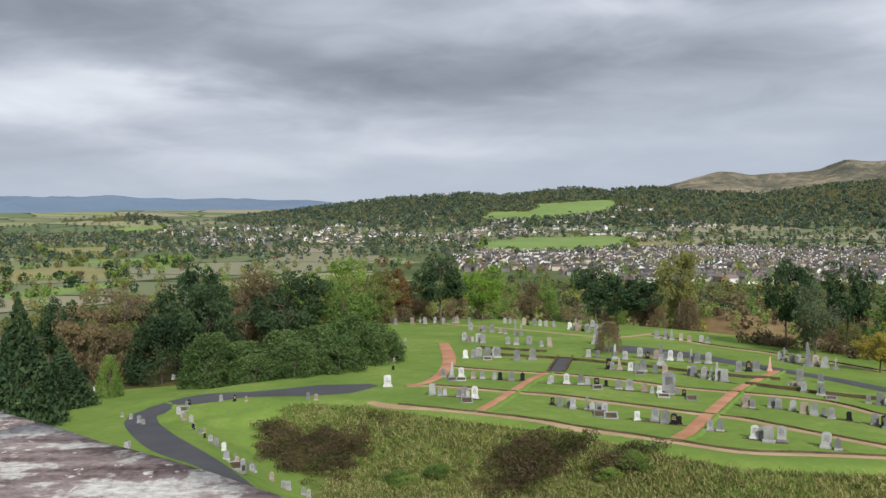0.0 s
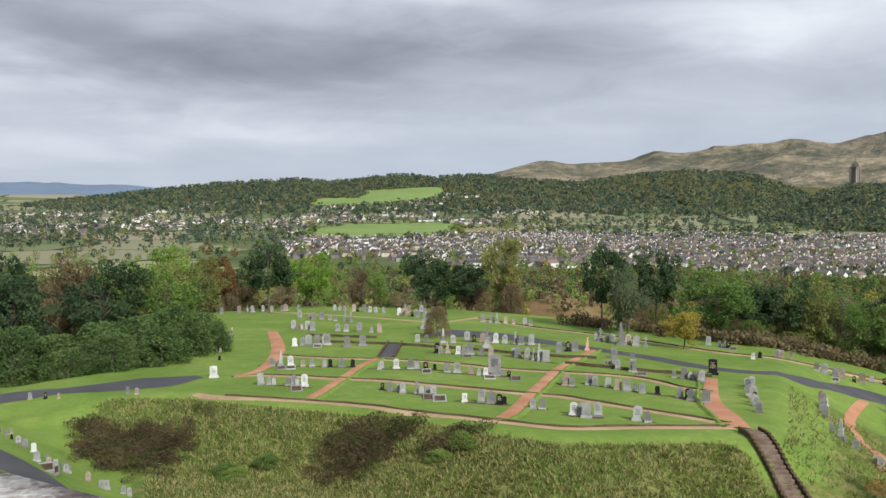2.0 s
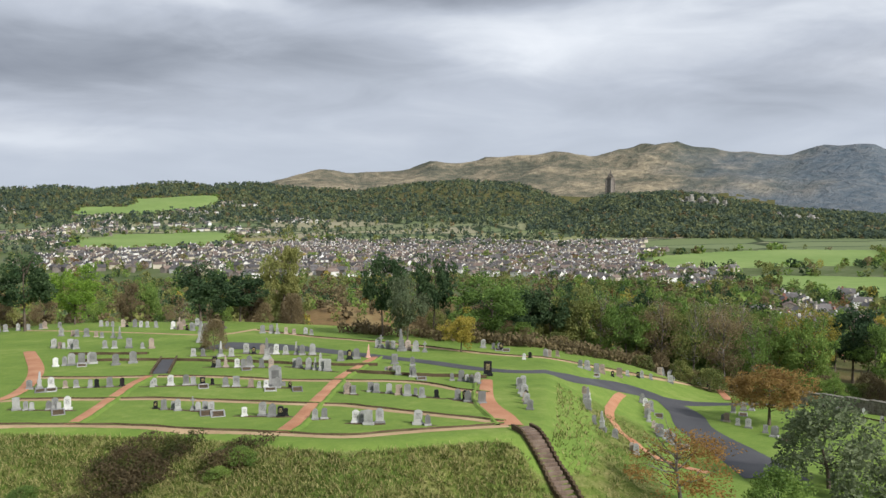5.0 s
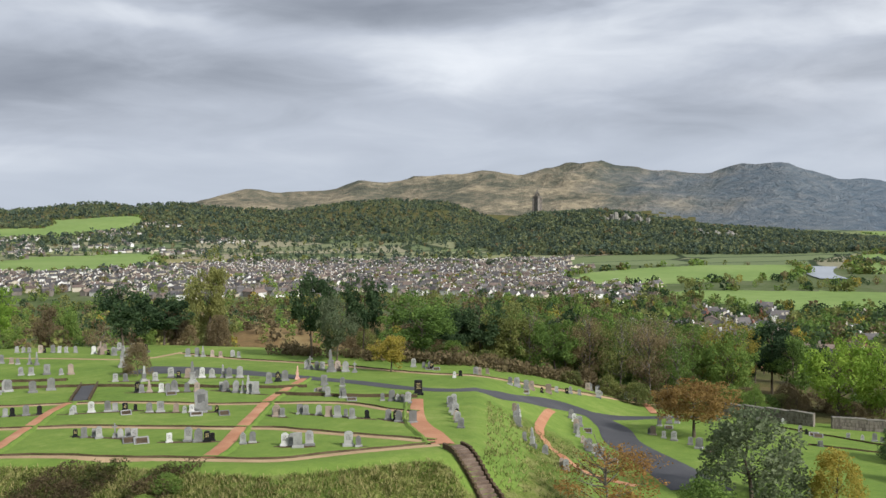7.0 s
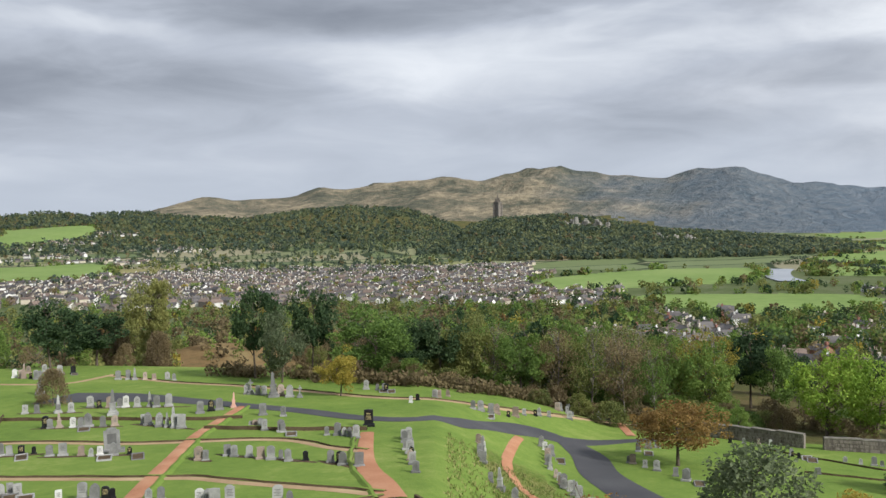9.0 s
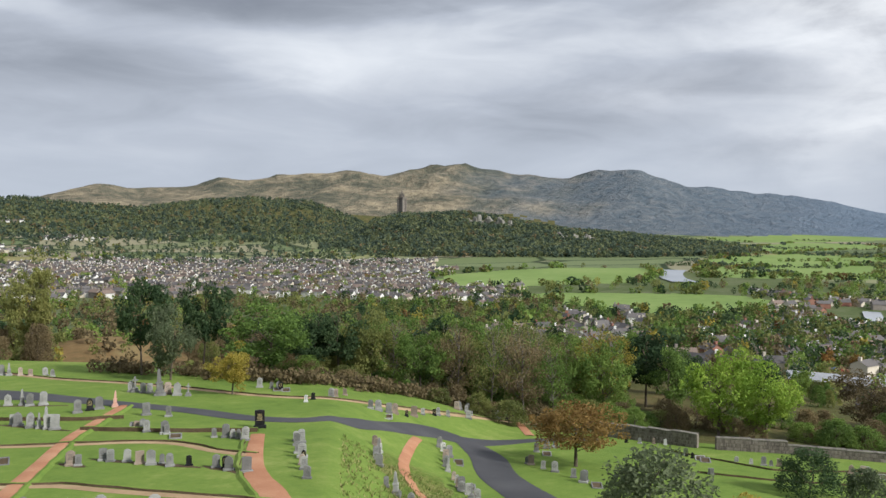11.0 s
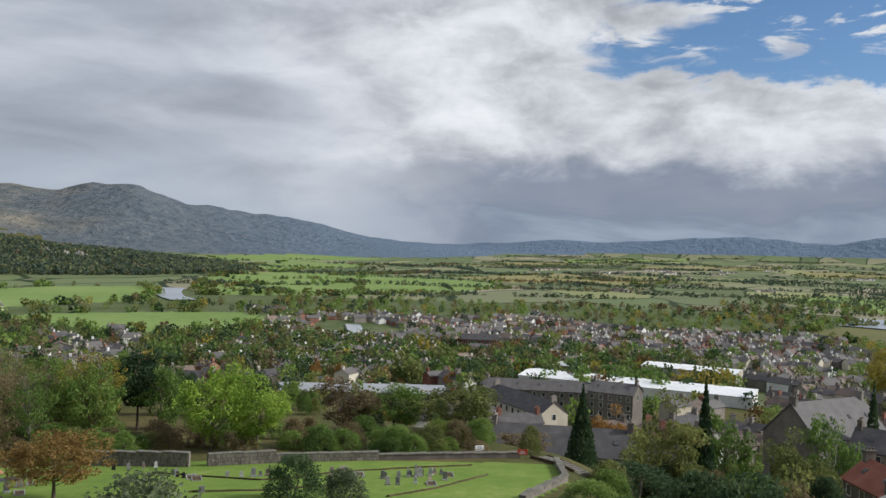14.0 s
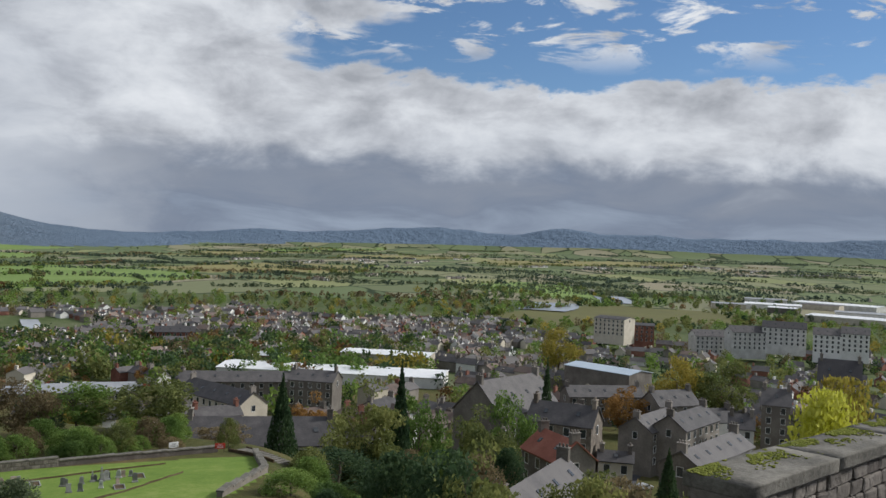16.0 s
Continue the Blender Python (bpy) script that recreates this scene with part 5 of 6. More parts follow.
ROWS_RIGHT = [(48.0, 91.0, 49.7, 87.1, 4), (46.7, 78.5, 55.4, 83.3, 6), (51.3, 76.8, 58.8, 77.5, 7), (59.5, 78.5, 68.9, 81.1, 6), (74.7, 84.9, 79.9, 84.6, 5), (69.0, 84.0, 74.0, 86.9, 4), (37.9, 64.4, 31.6, 52.4, 12), (45.6, 65.6, 41.7, 59.4, 8),
              (39.0, 54.8, 38.9, 48.6, 8), (55.8, 69.8, 50.9, 62.9, 9), (49.9, 61.6, 47.0, 54.7, 8), (61.0, 64.8, 58.8, 54.7, 8), (65.3, 67.5, 69.9, 69.3, 3)]
ROWS_LEFT = [(-21.4, 68.8, -14.7, 56.7, 14), (-13.5, 53.9, -11.9, 54.6, 8), (-10.9, 54.1, -8.3, 53.2, 6), (-21.3, 70.0, -20.4, 70.4, 3), (-18.4, 70.6, -15.8, 70.1, 3), (-12.3, 69.0, -9.7, 68.6, 3), (-33.5, 71.7, -34.3, 81.3, 9), (-37.1, 91.0, -36.1, 91.6, 3),
             (-38.6, 106.5, -37.7, 108.1, 3), (-31.8, 99.6, -27.8, 97.1, 5), (-25.7, 69.5, -21.5, 63.6, 4), (-20.9, 55.9, -19.8, 54.7, 4), (-5.2, 84.3, -5.1, 122.0, 6)]
ROWS_END = [(77.8, 67.5, 81.5, 64.0, 4), (77.9, 60.0, 75.9, 57.5, 3), (71.0, 52.6, 71.4, 51.9, 2), (77.7, 54.5, 81.0, 51.3, 5), (83.2, 46.9, 85.3, 45.0, 3), (83.4, 41.5, 88.8, 37.3, 13), (80.0, 40.0, 86.1, 35.8, 5)]
for rows, size, tall in ((ROWS_FRONT, 0.69, 0.02), (ROWS_BACK, 0.9, 0.09), (ROWS_RIGHT, 0.72, 0.03), (ROWS_LEFT, 0.44, 0.01), (ROWS_END, 0.62, 0.01)):
    grave_rows(rows, size, tall)
grave("tomb", "grey", 18.6, 71.6, 0.85, -14)
grave("obelisk", "pink", 32.6, 86.9, 0.62, -20)
grave("square", "black", 37.4, 69.0, 1.15, -30)
grave("obelisk", "grey", 22.6, 90.5, 1.0, -15)
grave("obelisk", "grey", 19.8, 113.8, 1.2, -10)
grave("obelisk", "grey", 38.4, 91.5, 1.1, -20)
grave("square", "white", -4.9, 75.2, 0.85, 5)
for x0, y0, x1, y1, n in ROWS_FRONT[:12] + ROWS_BACK[8:12]:
    mx, my, dx, dy = (x0 + x1) / 2, (y0 + y1) / 2, (x1 - x0) * 0.6, (y1 - y0) * 0.6
    ribbon("soil_bed", [(mx - dx, my - dy), (mx, my), (mx + dx, my + dy)], [0.25, 0.8, 0.5, 0.9, 0.3], SOIL, "strip of bare soil along a row of graves", "soil bed", 0.03)

# ---- woods ----
def line_of_tops(th):
    """Degrees below level that the wood's tops keep to, so that the valley shows over them."""
    return np.interp(th, (-40, -25, -15, -5, 5, 15, 22, 26, 32, 40, 48, 56, 62, 68, 80, 120), (5.3, 5.6, 4.6, 4.8, 4.9, 5.6, 6.1, 6.2, 5.4, 5.6, 6.3, 7.0, 8.2, 9.6, 11.3, 13))


def clear_of(x, y):
    th, d = math.degrees(math.atan2(x, y)), math.hypot(x, y)
    if 16.0 < th < 22.5 and 135 < d < 205:
        return False
    return off_plateau(np.array(x), np.array(y)) > 3 and not bool(inside(np.array(x), np.array(y), LOWER_YARD)) and not bool(inside(np.array(x), np.array(y), LEFT_YARD))


def wood(n, t0, t1, d0, d1, kinds, label, seed):
    r = random.Random(seed)
    made = 0
    for _ in range(n * 6):
        if made >= n:
            break
        th, d = r.uniform(t0, t1), d0 + (d1 - d0) * r.random() ** 1.2
        x, y = polar(th, d)
        if not clear_of(x, y):
            continue
        room = EYE - d * math.tan(radians(float(line_of_tops(th)) + r.uniform(0.3, 1.4))) - float(gz(x, y))
        if room < 2.2:
            continue
        kind, tone = r.choice(kinds)
        high = min(room, r.uniform(8, 13.5))
        kind = "bush" if high < 4 else kind
        tree(kind, tone, x, y, high, min(high * r.uniform(.6, .85), 9) if kind != "spruce" else high * .42, label, "tree", "trees of the wood")
        made += 1


MIXED = [("broad", "green"), ("broad", "olive"), ("broad", "olive"), ("birch", "brown"), ("broad", "olive"), ("broad", "brown"), ("pine", "dark"), ("broad", "green")]
wood(34, -34, -12, 98, 170, [("broad", "brown"), ("birch", "brown"), ("broad", "olive"), ("broad", "olive"), ("pine", "dark")], "autumn woodland tree beyond the lane", 1)
wood(30, -14, 14, 150, 240, MIXED, "autumn woodland tree behind the graveyard", 2)
wood(28, 12, 26, 130, 260, [("bush", "olive"), ("bush", "brown"), ("broad", "olive"), ("bush", "brown")], "low scrubby tree on the heath behind the graves", 3)
wood(46, 24, 46, 126, 200, [("pine", "dark"), ("broad", "green"), ("broad", "olive"), ("pine", "dark"), ("birch", "brown")], "tall tree in the wood below the graveyard", 4)
wood(30, 38, 49, 122, 160, [("birch", "brown"), ("birch", "olive"), ("broad", "green"), ("broad", "dark")], "thin brown birch in the wood below the graveyard", 5)
wood(34, 46, 68, 132, 210, [("broad", "green"), ("broad", "green"), ("pine", "dark"), ("broad", "olive"), ("broad", "brown")], "woodland tree behind the boundary wall", 6)
wood(34, 64, 92, 165, 240, [("broad", "green"), ("broad", "olive"), ("broad", "brown"), ("broad", "green"), ("spruce", "dark"), ("broad", "yellow")], "tree on the slope below the graveyard", 7)
wood(30, 80, 125, 60, 130, [("bush", "dark"), ("bush", "olive"), ("bush", "brown"), ("broad", "olive")], "leafy tree on the castle slope", 8)


def leaf_stuff(name, spots, tone, label, quads, size, rng):
    """Many small crowns in one mesh: spots are x, y, height, width."""
    spots = np.asarray(spots)
    n = len(spots)
    p = rng.normal(size=(n, quads, 3))
    p /= np.linalg.norm(p, axis=2)[..., None]
    p *= rng.uniform(0.55, 1.0, (n, quads, 1))
    p[..., 2] = p[..., 2] * 0.55 + 0.5
    lump = 1 + 0.35 * np.sin(p[..., :1] * 7 + np.arange(n)[:, None, None]) * np.cos(p[..., 1:2] * 6 + 2 * np.arange(n)[:, None, None])
    p[..., :2] *= lump
    z = gz(spots[:, 0], spots[:, 1])
    c = np.stack([spots[:, 0, None] + p[..., 0] * spots[:, 3, None] / 2, spots[:, 1, None] + p[..., 1] * spots[:, 3, None] / 2, z[:, None] + p[..., 2] * spots[:, 2, None]], -1).reshape(-1, 3)
    s = np.repeat(spots[:, 3] * size, quads)[:, None]
    a = rng.normal(size=c.shape)
    a /= np.linalg.norm(a, axis=1)[:, None]
    b = np.cross(a, rng.normal(size=c.shape))
    b /= np.linalg.norm(b, axis=1)[:, None] + 1e-9
    v = np.stack([c + a * s, c + b * s * .8, c - a * s, c - b * s * .8], 1).reshape(-1, 3)
    ob = mesh_object(name, v, np.arange(len(v)).reshape(-1, 4), LEAF[tone], None, False)
    return tagged(ob, label, "trees", kind="stuff")


rng = np.random.default_rng(12)


def scatter(n, t0, t1, d0, d1, high, keep=None):
    th, d = rng.uniform(t0, t1, n), np.sqrt(rng.uniform(d0 ** 2, d1 ** 2, n))
    x, y = d * np.sin(np.radians(th)), d * np.cos(np.radians(th))
    h = high * rng.uniform(.6, 1.25, n)
    ok = np.ones(n, bool) if keep is None else keep(x, y, th, d)
    return np.stack([x, y, h, h * rng.uniform(.7, 1.1, n)], 1)[ok]


def not_field(x, y, th, d):
    open_ = np.zeros(len(x), bool)
    for _, outline in FIELDS:
        open_ |= inside(x, y, outline)
    for pts, _ in RIVER:
        for a, b in zip(pts, pts[1:]):
            for u in (0, 0.5, 1):
                open_ |= np.hypot(x - a[0] - (b[0] - a[0]) * u, (y - a[1] - (b[1] - a[1]) * u)) < 34
    return ~open_


def field_edges(high, share):
    """Hedge trees round the outlines of the fields."""
    out = []
    for _, outline in FIELDS:
        for (x0, y0), (x1, y1) in zip(outline, outline[1:] + outline[:1]):
            if math.hypot(x0, y0) > 3000 and y0 > 1000 or rng.random() < 0.15:
                continue
            far = math.hypot(x0, y0) / 1500
            n = int(math.hypot(x1 - x0, y1 - y0) / (high * 0.55) * share)
            for u in rng.random(n):
                if math.sin(u * 9 + x0) > -0.55:
                    h = high * rng.uniform(.3, 1.15) * (0.7 if far > 1 else 1)
                    out.append((x0 + (x1 - x0) * u + rng.normal(0, 4), y0 + (y1 - y0) * u + rng.normal(0, 4), h, h * rng.uniform(.9, 1.5)))
    return np.array(out)


def hedges(n, t0, t1, d0, d1, high):
    """Rows of trees along field edges."""
    out = []
    for _ in range(n):
        th, d = rng.uniform(t0, t1), math.sqrt(rng.uniform(d0 ** 2, d1 ** 2))
        x, y = polar(th, d)
        a = -radians(th) + rng.normal(0, .12) if rng.random() < 0.8 else rng.normal(0.5, .5)
        s = 0.0
        for k in range(int(rng.integers(14, 60))):
            s += high * rng.uniform(.35, 1.3)
            h = high * rng.uniform(.35, 1.1)
            px, py = x + math.cos(a) * s, y + math.sin(a) * s
            if float(far_rise(np.array(px), np.array(py))) < 8:
                out.append((px, py, h, h * rng.uniform(.9, 1.5)))
    return out


wood_floor = random.Random(33)
for k in range(90):
    th, d = wood_floor.uniform(26, 74), 109 + 16 * wood_floor.random()
    x, y = polar(th, d)
    if clear_of(x, y):
        tree("bush", wood_floor.choice(("green", "olive", "brown", "green")), x, y, wood_floor.uniform(1.4, 3.4), wood_floor.uniform(2.5, 4.5), "leafy undergrowth at the edge of the wood", "shrub", "undergrowth of the wood edge")
MID = [("dark", .24), ("green", .3), ("olive", .34), ("rust", .03), ("yellow", .035), ("brown", .07)]
for tone, share in MID:
    leaf_stuff("valley_trees", scatter(int(1000 * share), -40, 66, 330, 1000, 8, not_field), tone, "trees among the houses of the valley town", 110, 0.095, rng)
    leaf_stuff("valley_trees", scatter(int(1900 * share), 60, 125, 215, 1150, 7.5, not_field), tone, "trees among the houses below the castle", 110, 0.095, rng)
    leaf_stuff("valley_trees", scatter(int(520 * share), 34, 66, 400, 800, 7.5, not_field), tone, "trees and gardens below the wood", 90, 0.1, rng)
    leaf_stuff("valley_trees", scatter(int(900 * share), 12, 38, 690, 1300, 6.5, not_field), tone, "garden trees between the houses of the valley town", 40, 0.13, rng)
    leaf_stuff("river_trees", scatter(int(700 * share), 52, 88, 420, 600, 10, not_field), tone, "belt of autumn trees along the river", 90, 0.1, rng)
    leaf_stuff("river_trees", scatter(int(420 * share), 88, 112, 1000, 1500, 9, not_field), tone, "trees along the river bends", 40, 0.15, rng)
    leaf_stuff("hedgerow_trees", field_edges(8.5, share), tone, "hedge of trees round the valley fields", 30, 0.17, rng)
# tones of the far woods, mostly those with painted haze
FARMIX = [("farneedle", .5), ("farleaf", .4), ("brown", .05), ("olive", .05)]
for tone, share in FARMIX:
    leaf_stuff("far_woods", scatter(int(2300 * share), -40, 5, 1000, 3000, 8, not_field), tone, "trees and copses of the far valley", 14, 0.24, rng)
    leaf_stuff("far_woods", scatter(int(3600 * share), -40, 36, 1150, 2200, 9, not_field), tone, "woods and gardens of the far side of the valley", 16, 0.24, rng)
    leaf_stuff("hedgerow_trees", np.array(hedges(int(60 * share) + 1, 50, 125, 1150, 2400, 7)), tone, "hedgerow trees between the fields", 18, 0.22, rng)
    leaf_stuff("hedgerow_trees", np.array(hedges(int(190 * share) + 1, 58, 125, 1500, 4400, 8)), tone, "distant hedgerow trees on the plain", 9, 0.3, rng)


for tone, n in (("olive", 800), ("brown", 700), ("green", 520), ("bramble", 300), ("dark", 260), ("yellow", 60)):
    leaf_stuff("hillside_wood", scatter(n, -13, 46, 330, 720, 5.5, not_field), tone, "autumn scrub and small trees on the hillside above the town", 44, 0.14, rng)


def open_slope(x, y, th, d):
    return ~((th > 16.5) & (th < 22) & (d < 172)) & (off_plateau(x, y) > 3) & ~inside(x, y, LOWER_YARD) & (EYE - gz(x, y) > d * np.tan(np.radians(line_of_tops(th))) + 1.5)


for tone, n in (("olive", 900), ("brown", 950), ("green", 520), ("bramble", 500), ("yellow", 70)):
    leaf_stuff("hillside_scrub", scatter(n, -22, 46, 160, 420, 2.6, open_slope), tone, "gorse and bramble scrub on the slope behind the graveyard", 46, 0.15, rng)


def on_rise(low):
    return lambda x, y, th, d: (far_rise(x, y) > low) & not_field(x, y, th, d) & ~((th > 40.4) & (th < 43.6) & (d > 1985) & (d < 2050)) & ~((th > 46.3) & (th < 49.5) & (d > 1860) & (d < 1915))


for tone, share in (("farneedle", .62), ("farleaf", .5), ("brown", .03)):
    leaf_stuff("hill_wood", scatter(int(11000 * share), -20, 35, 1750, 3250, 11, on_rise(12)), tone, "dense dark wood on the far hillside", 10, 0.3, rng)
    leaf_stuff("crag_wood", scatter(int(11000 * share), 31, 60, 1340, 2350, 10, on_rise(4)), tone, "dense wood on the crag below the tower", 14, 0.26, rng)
# ---- houses ----
WALLS = {
    "stone": material("grey_stone_wall", [(0.13, 0.115, 0.10), (0.20, 0.18, 0.155), (0.28, 0.25, 0.22)], 0.25, 0.9, 0.4, 3.0, 0.05, vary=0.3),
    "rubble": material("brown_rubble_wall", [(0.10, 0.085, 0.07), (0.19, 0.16, 0.13), (0.30, 0.26, 0.21)], 0.8, 0.9, 0.6, 3.0, 0.05, vary=0.2),
    "white": material("white_render", [(0.50, 0.49, 0.46), (0.66, 0.65, 0.62), (0.78, 0.77, 0.74)], 0.2, 0.9, 0.1, 4.0, 0.01, vary=0.3, island=0.2),
    "cream": material("cream_render", [(0.40, 0.36, 0.28), (0.52, 0.47, 0.38), (0.60, 0.55, 0.46)], 0.2, 0.9, 0.1, 4.0, 0.01, vary=0.3, island=0.2),
    "brick": material("red_brick_wall", [(0.17, 0.07, 0.05), (0.25, 0.11, 0.08), (0.30, 0.16, 0.12)], 0.3, 0.9, 0.3, 4.0, 0.02, vary=0.2),
}
ROOFS = {
    "slate": material("dark_slate", [(0.055, 0.052, 0.054), (0.085, 0.079, 0.08), (0.125, 0.116, 0.113)], 0.4, 0.7, 0.5, 3.5, 0.05, vary=0.35, island=0.25),
    "red": material("red_tiles", [(0.21, 0.075, 0.05), (0.30, 0.11, 0.075), (0.34, 0.16, 0.11)], 0.4, 0.85, 0.5, 3.5, 0.05, vary=0.2, island=0.2),
    "browntile": material("brown_tiles", [(0.09, 0.07, 0.06), (0.14, 0.105, 0.09), (0.19, 0.145, 0.12)], 0.4, 0.85, 0.5, 3.5, 0.05, vary=0.3, island=0.25),
    "whiteroof": material("white_metal_roof", [(0.60, 0.61, 0.62), (0.72, 0.73, 0.74), (0.80, 0.80, 0.80)], 0.05, 0.5, 0.1, 0.6, 0.02),
    "greyroof": material("grey_flat_roof", [(0.22, 0.23, 0.25), (0.30, 0.31, 0.33), (0.36, 0.37, 0.39)], 0.08, 0.7, 0.1, 0.8, 0.02),
    "blueroof": material("pale_blue_roof", [(0.38, 0.45, 0.52), (0.46, 0.54, 0.62)], 0.08, 0.5, 0.1, 0.8, 0.02),
    "pinkroof": material("pink_roof", [(0.42, 0.22, 0.18), (0.52, 0.30, 0.25)], 0.08, 0.8, 0.1, 0.8, 0.02),
}
PANE = material("window_glass", [(0.03, 0.035, 0.04), (0.05, 0.055, 0.06)], 1.0, 0.12, 0.0, spec=0.6)
FRAMEPAINT = material("white_window_paint", [(0.62, 0.62, 0.60), (0.72, 0.72, 0.70)], 1.0, 0.6, 0.05)


def gable(bm, l, w, h, rh, over=0.35):
    """Two thick roof slopes along x, and the wall prism below them is left to the walls."""
    for s in (-1, 1):
        t = 0.22
        a, b = l / 2 + over, w / 2 + over
        drop = rh * over / (w / 2)
        pts = [(-a, 0, h + rh), (a, 0, h + rh), (a, s * b, h - drop), (-a, s * b, h - drop)]
        lo = [bm.verts.new(p) for p in pts]
        hi = [bm.verts.new((x, y, z + t)) for x, y, z in pts]
        for k in range(4):
            j = (k + 1) % 4
            bm.faces.new((lo[k], lo[j], hi[j], hi[k]))
        bm.faces.new(hi)
        bm.faces.new(lo[::-1])
    bmesh.ops.recalc_face_normals(bm, faces=bm.faces[:])


def wall_prism(bm, l, w, h, rh, foot=-2.0):
    a, b = l / 2, w / 2
    v = [bm.verts.new(p) for p in ((-a, -b, foot), (a, -b, foot), (a, b, foot), (-a, b, foot), (-a, -b, h), (a, -b, h), (a, b, h), (-a, b, h), (-a, 0, h + rh), (a, 0, h + rh))]
    for f in ((0, 1, 5, 4), (2, 3, 7, 6), (1, 2, 6, 9, 5), (3, 0, 4, 8, 7)):
        bm.faces.new([v[i] for i in f])
    bmesh.ops.recalc_face_normals(bm, faces=bm.faces[:])


WINDOW = {}


def window_mesh(w, h):
    """A recessed pane in a painted frame, one mesh."""
    if (w, h) not in WINDOW:
        bm = bmesh.new()
        box(bm, 0, 0, -0.1, w + 0.26, 0.2, h + 0.24)
        for f in bm.faces:
            f.material_index = 1
        for f in [f for f in bm.faces if abs(f.normal.y) > .9]:
            bmesh.ops.inset_region(bm, faces=[f], thickness=0.13, depth=-0.06)
            f.material_index = 0
        me = bpy.data.meshes.new("window")
        bm.to_mesh(me)
        bm.free()
        me.materials.append(PANE)
        me.materials.append(FRAMEPAINT)
        WINDOW[w, h] = me
    return WINDOW[w, h]


def house(x, y, z, turn, l, w, h, rh, wall, roof, label, windows=True, chimneys=2, group=""):
    root = base("house" if l < 60 else "hall", x, y, z, turn)
    bm = bmesh.new()
    wall_prism(bm, l, w, h, rh)
    part("wall", bm, WALLS[wall], root)
    bm = bmesh.new()
    gable(bm, l, w, h, rh)
    part("roof", bm, ROOFS[roof], root)
    for k in range(chimneys):
        bm = bmesh.new()
        cx = (l / 2 - 0.6) * (1 if k == 0 else -1 if k == 1 else 0)
        box(bm, cx, 0, h + rh - 1.2, 0.9, 1.8, 2.6, 0.05)
        box(bm, cx, 0, h + rh + 1.4, 1.1, 2.0, 0.16)
        for s in (-.55, 0, .55):
            box(bm, cx, s, h + rh + 1.56, 0.28, 0.28, 0.5, 0.05)
        part("chimney", bm, WALLS[wall if wall in ("stone", "rubble", "brick") else "stone"], root)
    if windows:
        floors = max(1, int(min(h, 14) / 3.0))
        n = min(14, max(2, int(l / 3.2)))
        facing = 1 if Vector((-math.sin(radians(turn)), math.cos(radians(turn)))).dot(Vector((-x, -y))) > 0 else -1
        for f in range(floors):
            for k in range(n):
                ob = new("window", window_mesh(1.1, 1.6))
                ob.parent = root
                ob.matrix_basis = pose((k + 0.5) / n * l - l / 2, facing * (w / 2 + 0.02), h - 2.3 - 2.9 * f)
        for s in (-1, 1):
            ob = new("window", window_mesh(1.1, 1.6))
            ob.parent = root
            ob.matrix_basis = pose(s * (l / 2 + 0.02), 0, h - 2.0, 0, 0, 90)
        for k in range(min(5, int(l / 5))):
            bm = bmesh.new()
            u = 0.5
            sl = math.atan2(rh, w / 2)
            px, py, pz = (k + 0.5) / min(5, int(l / 5)) * l - l / 2, facing * w / 4, h + rh / 2 + 0.24
            box(bm, 0, 0, 0, 0.8, 1.1, 0.08)
            ob = part("skylight", bm, PANE, root, "small roof window")
            ob.matrix_basis = pose(px, py, pz, -facing * math.degrees(sl), 0, 0)
    return tagged(root, label, "house" if l < 60 else "building", group)


BUILDINGS = [
    (223.1, -8.2, 17.1, -40, 24.6, 14.0, 16.0, 7.0, "stone", "slate", "stone church with a steep grey slate roof"),
    (155.7, 38.7, 34.0, -79, 24.1, 11.0, 4.1, 3.5, "white", "slate", "long low house with dark slate roof and white gable"),
    (194.7, -18.1, 20.4, -115, 14.0, 9.0, 15.2, 3.5, "rubble", "slate", "rubble stone house with grey slate roof and dormers"),
    (162.3, -12.2, 27.1, -157, 11.7, 8.0, 8.9, 3.2, "stone", "red", "house with a red tiled roof"),
    (124.6, -3.7, 36.0, -27, 24.6, 8.0, 2.5, 3.2, "stone", "slate", "old house with dark slate roof and chimneys"),
    (236.8, -47.4, 15.8, -37, 21.7, 9.0, 11.5, 3.2, "stone", "slate", "stone terrace house with a slate roof"),
    (234.6, -55.6, 15.8, -39, 21.7, 9.0, 12.7, 3.2, "stone", "slate", "stone terrace house with skylights in its roof"),
    (178.1, -43.7, 22.7, -39, 26.8, 8.0, 10.7, 2.5, "stone", "slate", "low long outbuilding with a grey roof"),
    (249.2, -67.5, 15.4, -74, 8.9, 8.0, 11.5, 3.0, "white", "slate", "white rendered house with a slate roof"),
    (230.5, -68.3, 15.8, -109, 6.0, 7.0, 13.1, 3.0, "white", "slate", "white gabled cottage with a slate roof"),
]
